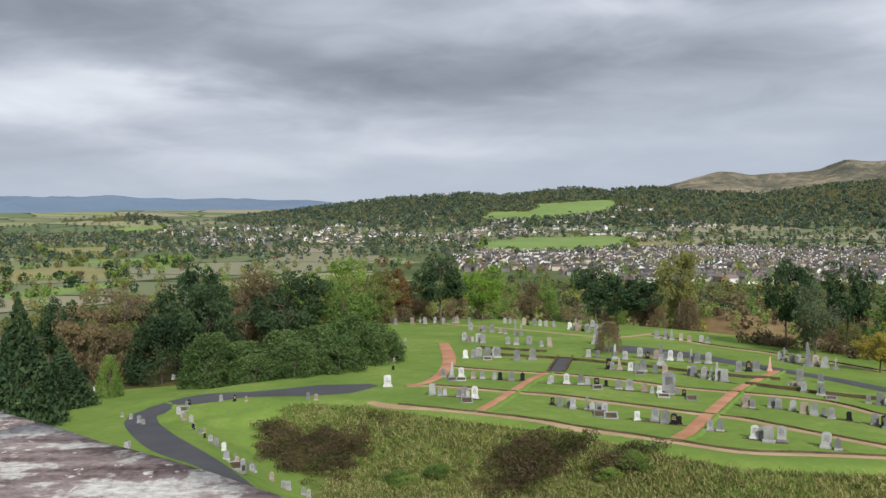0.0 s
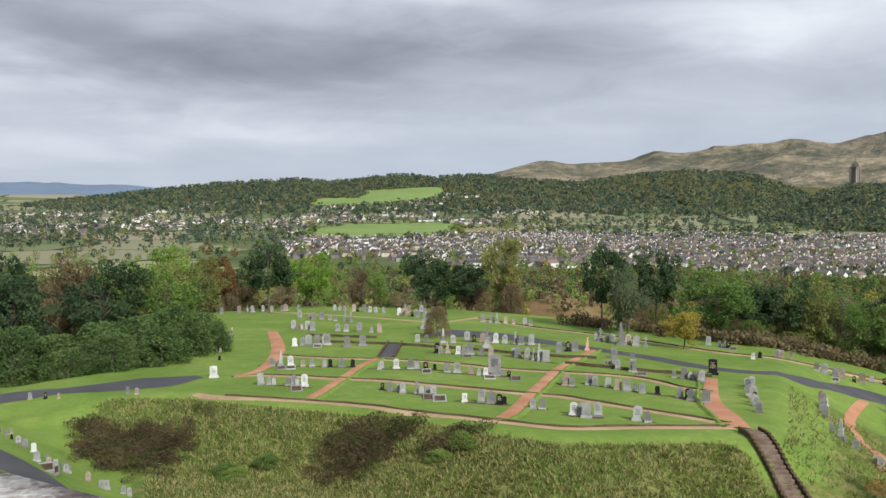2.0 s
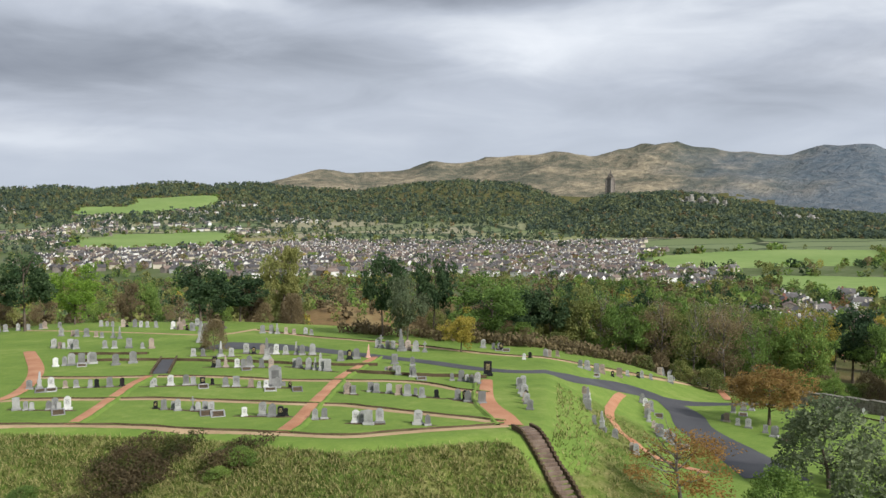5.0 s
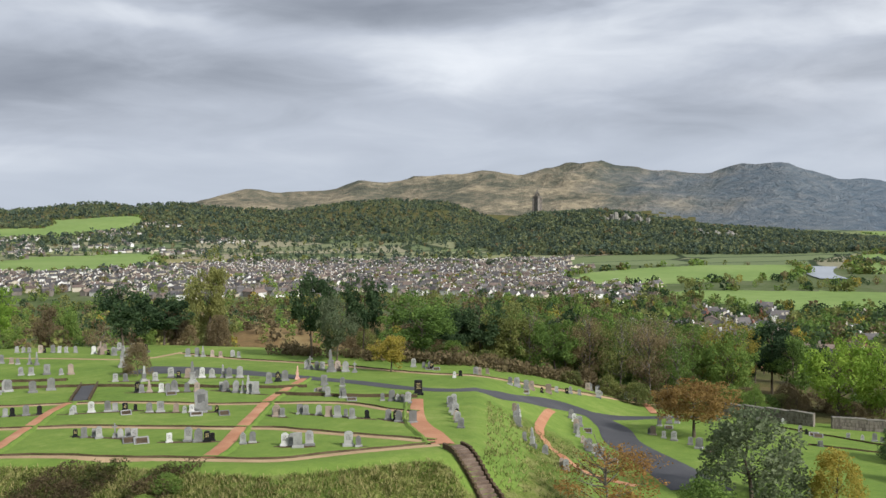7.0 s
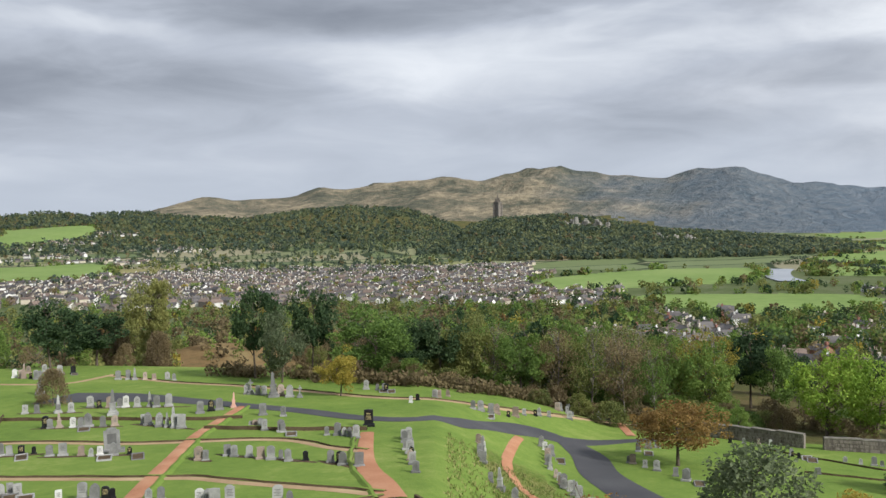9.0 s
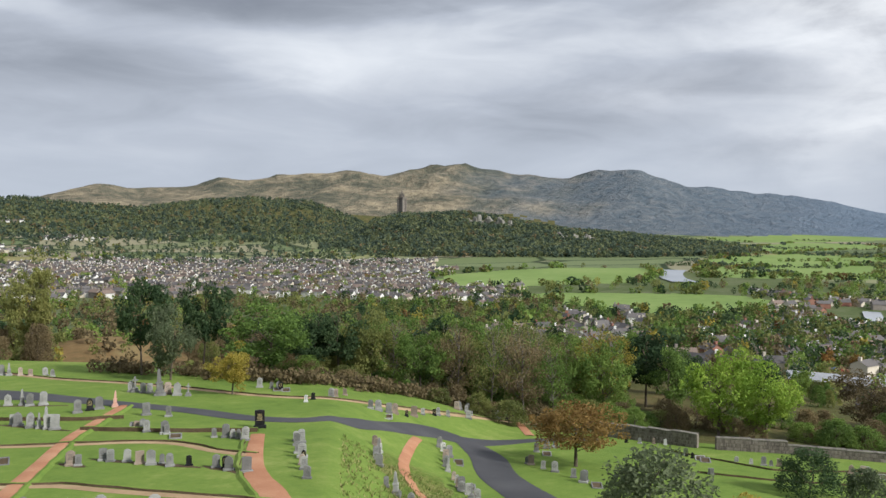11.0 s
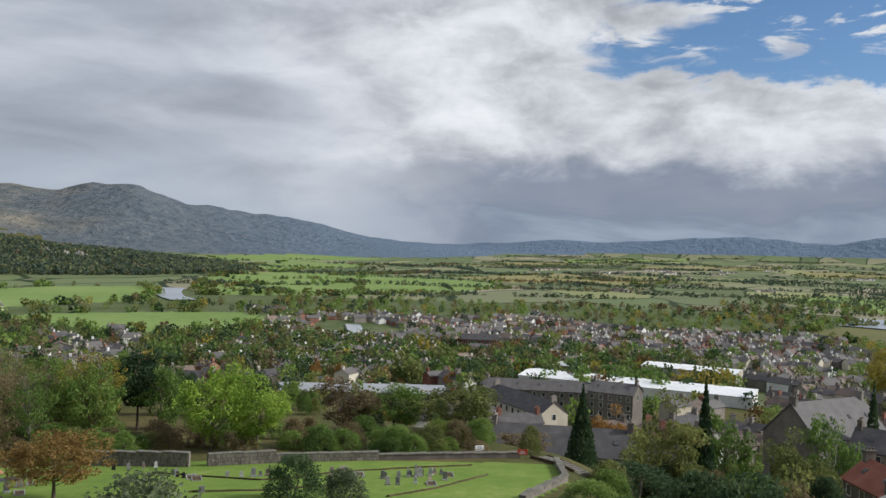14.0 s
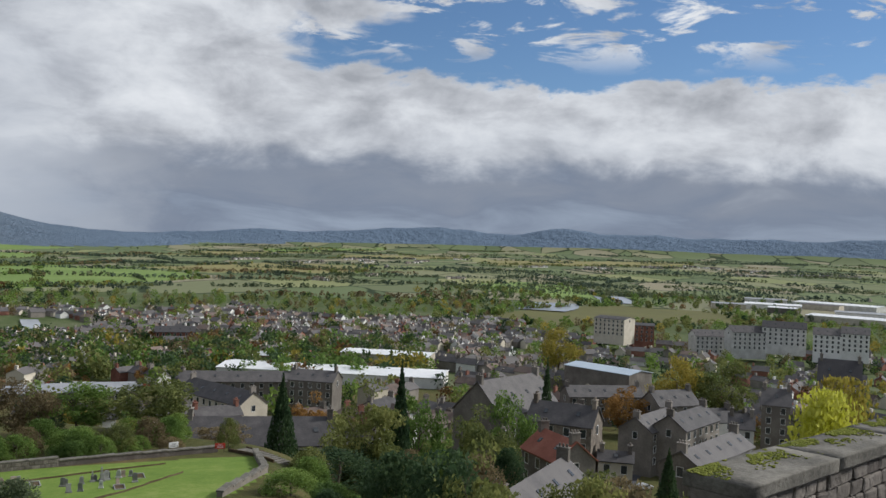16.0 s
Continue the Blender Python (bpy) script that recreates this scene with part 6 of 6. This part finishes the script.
BUILDINGS += [
    (189.9, -28.2, 21.0, -102, 6.9, 6.0, 8.0, 1.5, "cream", "slate", "small cream garage with a flat grey roof"),
    (308.2, -47.6, 12.6, -79, 26.5, 10.0, 10.4, 3.0, "stone", "slate", "row of stone houses with dormer windows"),
    (284.0, -64.3, 14.3, -65, 15.6, 10.0, 10.8, 4.0, "stone", "slate", "stone villa with a hipped slate roof"),
    (277.1, 74.8, 15.1, -133, 33.6, 10.0, 7.9, 3.5, "cream", "slate", "cream tenement row with many windows"),
    (330.4, 81.9, 10.5, -77, 40.4, 10.0, 9.2, 3.0, "stone", "slate", "grey stone tenement row with chimneys"),
    (313.6, 51.2, 12.1, -101, 16.0, 11.0, 11.6, 3.0, "stone", "slate", "tall dark stone tenement block"),
    (260.3, -88.6, 15.0, -111, 7.6, 10.0, 15.3, 4.0, "stone", "slate", "grey stone house by the road"),
    (281.0, -116.2, 19.0, -115, 12.0, 13.0, 16.0, 6.0, "stone", "slate", "large building with a steep dark roof and spires"),
]
BUILDINGS_FAR = [
    (423.1, 56.9, 5.9, -95, 105.4, 28.0, 5.7, 1.2, "white", "whiteroof", "very long low hall with a white roof"),
    (499.1, 107.3, 3.4, -79, 33.1, 18.0, 4.2, 1.0, "brick", "whiteroof", "long low station building with a white roof"),
    (492.7, 35.6, 3.7, -99, 48.7, 22.0, 8.0, 1.0, "cream", "whiteroof", "low hall with a pale roof"),
    (381.5, -63.7, 7.7, -138, 33.8, 16.0, 14.5, 1.2, "stone", "blueroof", "flat hall with a pale blue metal roof"),
    (640.9, -118.8, 8.6, -127, 23.4, 18.0, 16.0, 1.5, "cream", "slate", "five storey block of flats with dark top"),
    (651.3, -141.2, 3.7, -103, 17.4, 15.0, 16.0, 1.5, "brick", "slate", "dark brick block beside the flats"),
    (624.2, -183.1, 1.3, -85, 26.4, 14.0, 15.1, 4.0, "white", "slate", "pale apartment block with gabled roofs"),
    (607.4, -201.9, 5.5, -85, 23.9, 14.0, 16.0, 4.0, "white", "slate", "pale apartment block with gabled roofs"),
    (603.4, -226.8, 9.6, -112, 27.8, 14.0, 16.0, 4.0, "white", "slate", "pale apartment block with gabled roofs"),
    (574.7, -243.4, 8.5, -114, 16.7, 14.0, 16.0, 4.0, "white", "slate", "pale apartment block with gabled roofs"),
]
BUILDINGS_FAR += [
    (567.8, -258.4, 10.3, -116, 16.3, 14.0, 16.0, 4.0, "white", "slate", "pale apartment block with gabled roofs"),
    (545.7, 169.5, 2.4, -73, 23.2, 14.0, 10.8, 3.0, "brick", "slate", "long red brick building with white windows"),
    (532.3, 161.9, 2.6, -74, 19.4, 12.0, 6.0, 3.0, "brick", "slate", "brown brick building with arched windows"),
    (280.1, 186.5, 16.1, -75, 33.0, 10.0, 4.2, 3.0, "stone", "slate", "row of stone houses behind the trees"),
    (295.4, 148.4, 14.5, -64, 41.0, 12.0, 4.0, 2.0, "stone", "greyroof", "long terrace with grey flat roofs"),
    (298.1, 117.9, 13.7, -70, 17.5, 12.0, 6.5, 2.0, "stone", "greyroof", "long terrace with grey flat roofs"),
    (219.7, 98.3, 24.1, -67, 22.6, 9.0, 2.8, 3.0, "white", "slate", "white rendered house row with a dark roof"),
    (603.8, 504.8, -6.7, -66, 37.8, 26.0, 2.5, 2.0, "brick", "pinkroof", "low clubhouse with a pink roof beside the pitch"),
    (1268.7, -473.8, 21.9, -111, 76.0, 50.0, 16.0, 2.0, "white", "whiteroof", "pale flat industrial shed on the plain"),
    (1346.5, -609.0, 28.9, -138, 126.6, 60.0, 16.0, 2.0, "white", "whiteroof", "pale flat industrial shed on the plain"),
]
BUILDINGS_FAR += [
    (1031.0, -481.1, 12.3, -133, 100.1, 50.0, 16.0, 2.0, "cream", "whiteroof", "large pale warehouse on the plain"),
    (1129.1, -543.4, 23.0, -116, 78.1, 40.0, 16.0, 2.0, "white", "greyroof", "long grey warehouse on the plain"),
    (1240.0, -400.0, 0, -105, 46.0, 24.0, 8.0, 2.0, "cream", "greyroof", "low grey industrial shed on the plain"),
    (1180.0, -455.0, 0, -125, 38.0, 22.0, 8.0, 2.0, "stone", "whiteroof", "small pale industrial shed on the plain"),
    (1420.0, -520.0, 0, -110, 64.0, 30.0, 8.0, 2.0, "white", "greyroof", "long low industrial shed on the plain"),
    (1300.0, -560.0, 0, -130, 52.0, 26.0, 8.0, 2.0, "cream", "slate", "dark roofed industrial shed on the plain"),
]

for row in BUILDINGS:
    house(*row)
for x, y, z, turn, l, w, h, rh, wall, roof, label in BUILDINGS_FAR:
    if math.hypot(x, y) > 1000:
        z, h, rh = float(gz(x, y)), 7.5, 1.4
    house(x, y, z, turn, l, w, h, rh, wall, roof, label, windows=h > 6 and rh > 1.2 and math.hypot(x, y) < 900, chimneys=0)


# ---- the valley town ----
def streets(n, t0, t1, d0, d1, seed, turn):
    """House places in short street rows."""
    r = random.Random(seed)
    out = []
    while len(out) < n:
        th, d = r.uniform(t0, t1), math.sqrt(r.uniform(d0 ** 2, d1 ** 2))
        x, y = polar(th, d)
        a = turn + r.choice((0, 90)) + r.gauss(0, 14)
        gap = r.uniform(10, 15)
        for k in range(r.randint(4, 11)):
            px, py = x + math.cos(radians(a)) * gap * k, y + math.sin(radians(a)) * gap * k
            pt, pd = math.degrees(math.atan2(px, py)), math.hypot(px, py)
            if not not_field(np.array([px]), np.array([py]), np.array([pt]), np.array([pd]))[0]:
                continue
            if any(abs(px - b[0]) < b[4] / 2 + 8 and abs(py - b[1]) < b[4] / 2 + 8 for b in BUILDINGS + BUILDINGS_FAR):
                continue
            out.append((px, py, a + r.choice((0, 0, 90)), r.uniform(7.5, 11.5), r.uniform(6, 7.5), r.uniform(2.8, 5.0), r.uniform(1.7, 2.6), r.random(), r.random()))
    return out[:n]


def town_stuff(name, spots, label, walls, roofs):
    verts, faces, index = [], [], []
    for x, y, turn, l, w, h, rh, p, q in spots:
        z = float(gz(x, y))
        c, s = math.cos(radians(turn)), math.sin(radians(turn))
        a, b, o = l / 2, w / 2, len(verts)
        e = 0.4
        pts = [(-a, -b, -1), (a, -b, -1), (a, b, -1), (-a, b, -1), (-a, -b, h), (a, -b, h), (a, b, h), (-a, b, h), (-a, 0, h + rh), (a, 0, h + rh),
               (-a - e, -b - e, h - .2), (a + e, -b - e, h - .2), (a + e, 0, h + rh + .15), (-a - e, 0, h + rh + .15), (a + e, b + e, h - .2), (-a - e, b + e, h - .2)]
        cx = a * 0.8
        pts += [(cx - .5, -.6, h + rh - 1), (cx + .5, -.6, h + rh - 1), (cx + .5, .6, h + rh - 1), (cx - .5, .6, h + rh - 1), (cx - .5, -.6, h + rh + 1.4), (cx + .5, -.6, h + rh + 1.4), (cx + .5, .6, h + rh + 1.4), (cx - .5, .6, h + rh + 1.4)]
        verts += [(x + c * u - s * v, y + s * u + c * v, z + t) for u, v, t in pts]
        wi, ri = int(p * len(walls)), len(walls) + int(q * len(roofs))
        for f, m in (((0, 1, 5, 4), wi), ((2, 3, 7, 6), wi), ((1, 2, 6, 9, 5), wi), ((3, 0, 4, 8, 7), wi), ((10, 11, 12, 13), ri), ((13, 12, 14, 15), ri),
                     ((16, 17, 21, 20), wi), ((17, 18, 22, 21), wi), ((18, 19, 23, 22), wi), ((19, 16, 20, 23), wi), ((20, 21, 22, 23), wi)):
            faces.append([i + o for i in f])
            index.append(m)
    me = bpy.data.meshes.new(name)
    me.from_pydata(verts, [], faces)
    for m in [WALLS[k] for k in walls] + [ROOFS[k] for k in roofs]:
        me.materials.append(m)
    me.polygons.foreach_set("material_index", np.array(index, np.int32))
    tagged(new(name, me), label, "houses", kind="stuff")


LIGHT_WALLS, DARK_WALLS = ["white", "cream", "cream", "white", "stone", "stone"], ["stone", "stone", "cream", "white", "brick"]
LIGHT_ROOFS, DARK_ROOFS = ["slate", "browntile", "slate", "browntile", "slate"], ["slate", "slate", "slate", "browntile", "slate"]
def town_things(spots):
    for x, y, turn, l, w, h, rh, p, q in spots:
        wall, roof = LIGHT_WALLS[int(p * len(LIGHT_WALLS))], LIGHT_ROOFS[int(q * len(LIGHT_ROOFS))]
        house(x, y, float(gz(x, y)), turn, l, w, h, rh, wall, roof, "%s house with a %s roof in the valley town" % ({"stone": "grey stone", "cream": "cream rendered", "white": "white rendered"}[wall], {"slate": "dark slate", "browntile": "brown tiled"}[roof]), False, 1, "houses of the valley town")


VALLEY_TOWN = sorted(streets(1500, 13, 38, 740, 1290, 5, 20), key=lambda s: math.hypot(s[0], s[1]))
town_things(VALLEY_TOWN[:160])
town_stuff("town_houses", VALLEY_TOWN[160:], "white and grey houses with dark roofs in the valley town", LIGHT_WALLS, LIGHT_ROOFS)
town_stuff("town_houses", streets(520, 1, 20, 820, 1330, 6, 10), "low houses with dark roofs in the valley town", LIGHT_WALLS, LIGHT_ROOFS)
town_stuff("town_houses", streets(170, 36, 43, 640, 1000, 7, 20), "houses at the edge of the valley town", LIGHT_WALLS, LIGHT_ROOFS)
town_stuff("town_houses", streets(620, -18, 16, 1500, 2350, 8, 0), "scattered white houses across the valley", LIGHT_WALLS, LIGHT_ROOFS)
town_stuff("town_houses", streets(760, 64, 96, 470, 830, 9, 60), "grey stone houses with slate roofs below the castle", DARK_WALLS, DARK_ROOFS)
town_stuff("town_houses", streets(150, 49, 68, 300, 560, 14, 60), "grey stone houses with slate roofs below the wood", DARK_WALLS, DARK_ROOFS)
town_stuff("town_houses", streets(240, 92, 122, 330, 760, 10, 60), "grey stone houses with slate roofs by the river", DARK_WALLS, DARK_ROOFS)
town_stuff("town_houses", streets(260, 76, 122, 1500, 3600, 11, 60), "far scattered pale buildings on the plain", LIGHT_WALLS, DARK_ROOFS)
r = random.Random(21)
for k, (x, y, turn, l, w, h, rh, p, q) in enumerate(streets(70, 72, 112, 270, 470, 12, 60)):
    house(x, y, float(gz(x, y)), turn, l * 1.2, w, h + 1.5, rh, DARK_WALLS[int(p * 5)], DARK_ROOFS[int(q * 5)], "%s house with a %s roof in the town below" % ({"stone": "grey stone", "cream": "cream rendered", "white": "white rendered", "brick": "red brick"}[DARK_WALLS[int(p * 5)]], {"slate": "dark slate", "browntile": "brown tiled"}[DARK_ROOFS[int(q * 5)]]), False, 2, "houses of the town below")
for k, (x, y, turn, l, w, h, rh, p, q) in enumerate(streets(26, 46, 50.5, 300, 620, 13, 60)):
    house(x, y, float(gz(x, y)), turn, l * 1.1, w, h, rh, DARK_WALLS[int(p * 5)], DARK_ROOFS[int(q * 5)], "small %s house along the street in the valley" % {"stone": "grey stone", "cream": "cream", "white": "white", "brick": "red brick"}[DARK_WALLS[int(p * 5)]], False, 1, "houses along the valley street")


# ---- the tower on the crag ----
def memorial_tower():
    x, y = polar(36.25, 2120)
    root = base("memorial_tower", x, y, float(gz(x, y)) - 3, 20)
    root.scale = (1.15, 1.15, 1.3)
    stone = WALLS["stone"]
    bm = bmesh.new()
    for v in box(bm, 0, 0, 0, 13, 13, 36):
        if v.co.z > 20:
            v.co.x *= 0.86
            v.co.y *= 0.86
    part("shaft", bm, stone, root)
    for sx in (-1, 1):
        for sy in (-1, 1):
            bm = bmesh.new()
            box(bm, sx * 6, sy * 6, 0, 2.6, 2.6, 34)
            part("buttress", bm, stone, root)
    bm = bmesh.new()
    box(bm, 0, 0, 36, 14, 14, 2.2)
    part("parapet", bm, stone, root)
    bm = bmesh.new()
    for a in range(8):
        t = a * math.pi / 4
        tube(bm, [Vector((5.5 * math.cos(t), 5.5 * math.sin(t), 38)), Vector((4.5 * math.cos(t), 4.5 * math.sin(t), 43)), Vector((0.6 * math.cos(t), 0.6 * math.sin(t), 47))], [1.0, .8, .6], 5)
    tube(bm, [Vector((0, 0, 46)), Vector((0, 0, 50)), Vector((0, 0, 54))], [1.4, 1.0, .1], 6)
    part("crown_spire", bm, stone, root, "open crown of stone ribs")
    bm = bmesh.new()
    box(bm, 9, -4, 0, 8, 9, 9)
    part("lodge", bm, stone, root)
    tagged(root, "tall square stone memorial tower with a crown spire", "tower")


memorial_tower()
CLIFF = material("pale_cliff", [(0.17, 0.165, 0.15), (0.28, 0.27, 0.24), (0.40, 0.38, 0.34)], 0.05, 0.95, 0.8, 0.25, 2.0)
bm = bmesh.new()
for t0, t1, n, d, low, top in ((40.6, 43.4, 34, 2030, 11, 21), (46.4, 49.4, 26, 1900, 8, 15)):
    for k in range(n):
        x, y = polar(t0 + (t1 - t0) * (k + random.uniform(-.3, .3)) / n, d + random.uniform(-9, 9))
        box(bm, x, y, float(gz(x, y)) - 6, random.uniform(3.5, 6.5), random.uniform(5, 8), 5 + random.uniform(low, top) * (0.6 + 0.4 * math.sin(k * 0.7 + t0)), 0.9, random.uniform(0, 1.5))
part("cliff", bm, CLIFF)
tagged(bpy.data.objects["cliff"], "pale bare rock cliff on the wooded crag", "cliff", kind="structure")


# ---- street, vans and cars below the wall ----
def vehicle(name, x, y, turn, l, w, h, paint, label):
    root = base(name, x, y, float(gz(x, y)) + 0.1, turn)
    bm = bmesh.new()
    pts = [(-l / 2, 0.35), (l / 2, 0.35), (l / 2, 0.95), (l * .40, 1.05), (l * .26, h), (-l / 2 + .1, h), (-l / 2, 1.0)] if h > 1.7 else [(-l / 2, 0.3), (l / 2, 0.3), (l / 2, 0.8), (l * .22, 0.95), (l * .08, h), (-l * .3, h), (-l / 2, 0.9)]
    bm.free()
    bm = extrude(pts, w)
    bmesh.ops.bevel(bm, geom=bm.edges[:], offset=0.06, segments=2, affect="EDGES")
    part("body", bm, paint, root)
    bm = bmesh.new()
    box(bm, -l * .02, 0, h * .62, l * .5, w + .02, h * .22, 0.04)
    part("side_window", bm, PANE, root)
    bm = bmesh.new()
    box(bm, l * .33 if h > 1.7 else l * .15, 0, h * .6, .12, w * .84, h * .3, 0.02)
    part("windscreen", bm, PANE, root)
    for sx in (-.32, .32):
        for sy in (-1, 1):
            bm = bmesh.new()
            bmesh.ops.create_cone(bm, cap_ends=True, segments=14, radius1=.33, radius2=.33, depth=.22, matrix=Matrix.Translation((sx * l, sy * (w / 2 - .08), .33)) @ Matrix.Rotation(math.pi / 2, 4, "X"))
            part("wheel", bm, BLACK, root)
    return tagged(root, label, "van" if h > 1.7 else "car")


CARPAINT = {k: material(k + "_car_paint", [c, tuple(min(.9, v * 1.15) for v in c)], 1.0, 0.3, 0.0, spec=0.5) for k, c in (("white", (.7, .7, .7)), ("red", (.35, .03, .02)), ("silver", (.36, .37, .38)), ("black", (.02, .02, .022)), ("blue", (.04, .08, .2)))}
STREET = [(180.6, -17.7), (202.9, -27.5), (223.8, -35.6), (239.4, -44.8), (248.0, -54.5)]
ribbon("road", STREET, [9, 11, 12, 9, 7], ASPHALT, "grey street between houses below the castle", "road", 0.08)
vehicle("van", 225.6, -34.3, -60, 5.4, 2.0, 2.2, CARPAINT["white"], "white panel van parked in the street below")
vehicle("van", 231.0, -46.1, 20, 4.6, 1.9, 2.0, CARPAINT["white"], "small white van parked in the street below")
vehicle("car", 207.1, -33.2, -70, 4.2, 1.75, 1.45, CARPAINT["white"], "white hatchback car in the street below")
vehicle("car", 207.6, -38.7, -60, 4.2, 1.75, 1.45, CARPAINT["silver"], "silver car at the kerb below")
P0, P1 = (364, 193), (375, 125)
SIGNS = [(104.5, 38.1, "white"), (103.9, 32.9, "red")]
for k in range(34):
    t = (k + random.uniform(.2, .8)) / 34
    tone = random.choice(("white", "red", "silver", "black", "red", "blue"))
    vehicle("car", P0[0] + (P1[0] - P0[0]) * t, P0[1] + (P1[1] - P0[1]) * t, math.degrees(math.atan2(P1[1] - P0[1], P1[0] - P0[0])) + 90, 4.2, 1.8, 1.45, CARPAINT[tone], "%s car in the car park beside the trees" % tone)
for k in range(4):
    t = (0.05, 0.22, 0.52, 0.95)[k]
    tree("broad", "orange", P0[0] + (P1[0] - P0[0]) * t + 4, P0[1] + (P1[1] - P0[1]) * t + 5, 8, 5.5, "round bright orange tree beside the car park", "tree", "orange trees by the car park")
REDBOARD = material("red_board", [(0.45, 0.03, 0.02), (0.55, 0.05, 0.03)], 2.0, 0.6, 0.05)
for x, y, tone in SIGNS:
    root = base("notice_board", x, y, float(gz(x, y)), -70 if tone == "red" else -50)
    root.scale = (0.6, 0.6, 0.6)
    for s in (-.7, .7):
        bm = bmesh.new()
        box(bm, s, 0, -.3, .1, .1, 1.5, .01)
        part("post", bm, BARK, root)
    bm = bmesh.new()
    box(bm, 0, 0, .75, 1.8, .08, 1.0, .02)
    part("board", bm, REDBOARD if tone == "red" else FRAMEPAINT, root)
    bm = bmesh.new()
    for k in range(3):
        box(bm, 0, -.05, .95 + k * .24, 1.2 - .2 * k, .012, .09)
    part("lettering", bm, FRAMEPAINT if tone == "red" else MARK, root)
    tagged(root, "%s notice board on two posts at the graveyard end" % tone, "sign")


# ---- rough growth on the banks ----
def tufts(n, label):
    g = np.random.default_rng(31)
    th, d = g.uniform(-16, 48, n * 3), g.uniform(38, 76, n * 3)
    x, y = d * np.sin(np.radians(th)), d * np.cos(np.radians(th))
    o = off_plateau(x, y)
    ok = (o > 1.0) & (o < 16) & ~(inside(x, y, LOWER_YARD) & (o > 7)) & ((np.abs(x - 27.4) > 1.3) | (y > 47)) & (g.random(n * 3) < smooth(-15, -5, th) * (1 - 0.85 * smooth(30, 34, th)) * (1 - smooth(11, 15, o))) & ~((th < -8) & inside(x, y, LEFT_YARD))
    x, y = x[ok][:n], y[ok][:n]
    z = gz(x, y)
    n = len(x)
    k = 6
    a = g.uniform(0, 2 * np.pi, (n, k))
    h = g.uniform(.08, .27, (n, k)) * g.uniform(.6, 1.3, (n, 1))
    lean = g.uniform(.05, .3, (n, k))
    c = np.stack([x, y, z - .05], 1)[:, None, :] + np.stack([g.normal(0, .12, (n, k)), g.normal(0, .12, (n, k)), np.zeros((n, k))], -1)
    side = np.stack([-np.sin(a), np.cos(a), 0 * a], -1) * .032
    tip = c + np.stack([np.cos(a) * lean, np.sin(a) * lean, h], -1)
    v = np.stack([c - side, c + side, tip + side * .3, tip - side * .3], 2).reshape(-1, 3)
    tagged(mesh_object("long_grass", v, np.arange(len(v)).reshape(-1, 4), STRAW, None, False), label, "grass", kind="stuff")


STRAW = foliage("straw_grass", [(0.10, 0.135, 0.03), (0.20, 0.22, 0.06), (0.40, 0.36, 0.16)], 0.8, 0.0)
tufts(30000, "long tufted straw-green grass on the steep bank")
r = random.Random(8)
for tone, shares in (("bramble", 1.0), ("brown", 0.3), ("olive", 0.3)):
    g3 = np.random.default_rng(len(tone))
    spots = []
    for cx, cy, wide, deep, n in ((-8.5, 61.0, 3.6, 2.4, 150), (5.2, 53.6, 2.6, 1.8, 110), (-12.0, 63.5, 1.6, 1.2, 30), (10.5, 50.4, 1.6, 0.8, 30)):
        n = int(n * shares)
        spots.append(np.column_stack([cx + g3.normal(0, wide * .55, n), cy + g3.normal(0, deep * .6, n), g3.uniform(.35, .95, n), g3.uniform(.8, 1.6, n)]))
    leaf_stuff("brambles", np.concatenate(spots), tone, "low thicket of brown brambles on the rough bank", 150, 0.045, g3)
for cx, cy, spread, n in ((10.2, 49.6, 1.0, 5), (-2.0, 55, 1.2, 3)):
    for k in range(n):
        tree("bush", "green", cx + r.gauss(0, spread), cy + r.gauss(0, spread * .5), r.uniform(.5, .9), r.uniform(1.4, 2.2), "low green bush on the rough bank", "shrub", "bushes on the bank")
for k in range(46):
    th, d = r.uniform(71, 88), r.uniform(56, 112)
    x, y = polar(th, d)
    if y < np.interp(x, (55, 70, 78, 81, 91, 101, 108), (29, 28, 24.5, 23.5, 22.6, 23, 24)):
        tree("bush", r.choice(("green", "olive", "dark", "green")), x, y, r.uniform(1.8, 3.4), r.uniform(3, 5.5), "dense dark undergrowth below the graveyard wall", "shrub", "undergrowth below the graveyard wall")
g2 = np.random.default_rng(5)
line = np.array([(41, 117), (48, 104), (53, 92), (60, 88), (70, 88), (82, 88), (84, 76)], float)
u = g2.uniform(0, len(line) - 1.001, 420)
i = u.astype(int)
p = line[i] + (line[i + 1] - line[i]) * (u - i)[:, None] + g2.normal(0, .9, (420, 2))
leaf_stuff("bracken", np.column_stack([p, g2.uniform(.8, 1.8, 420), g2.uniform(.9, 1.6, 420)]), "brown", "belt of dead bracken and weeds at the wood edge", 22, 0.16, g2)
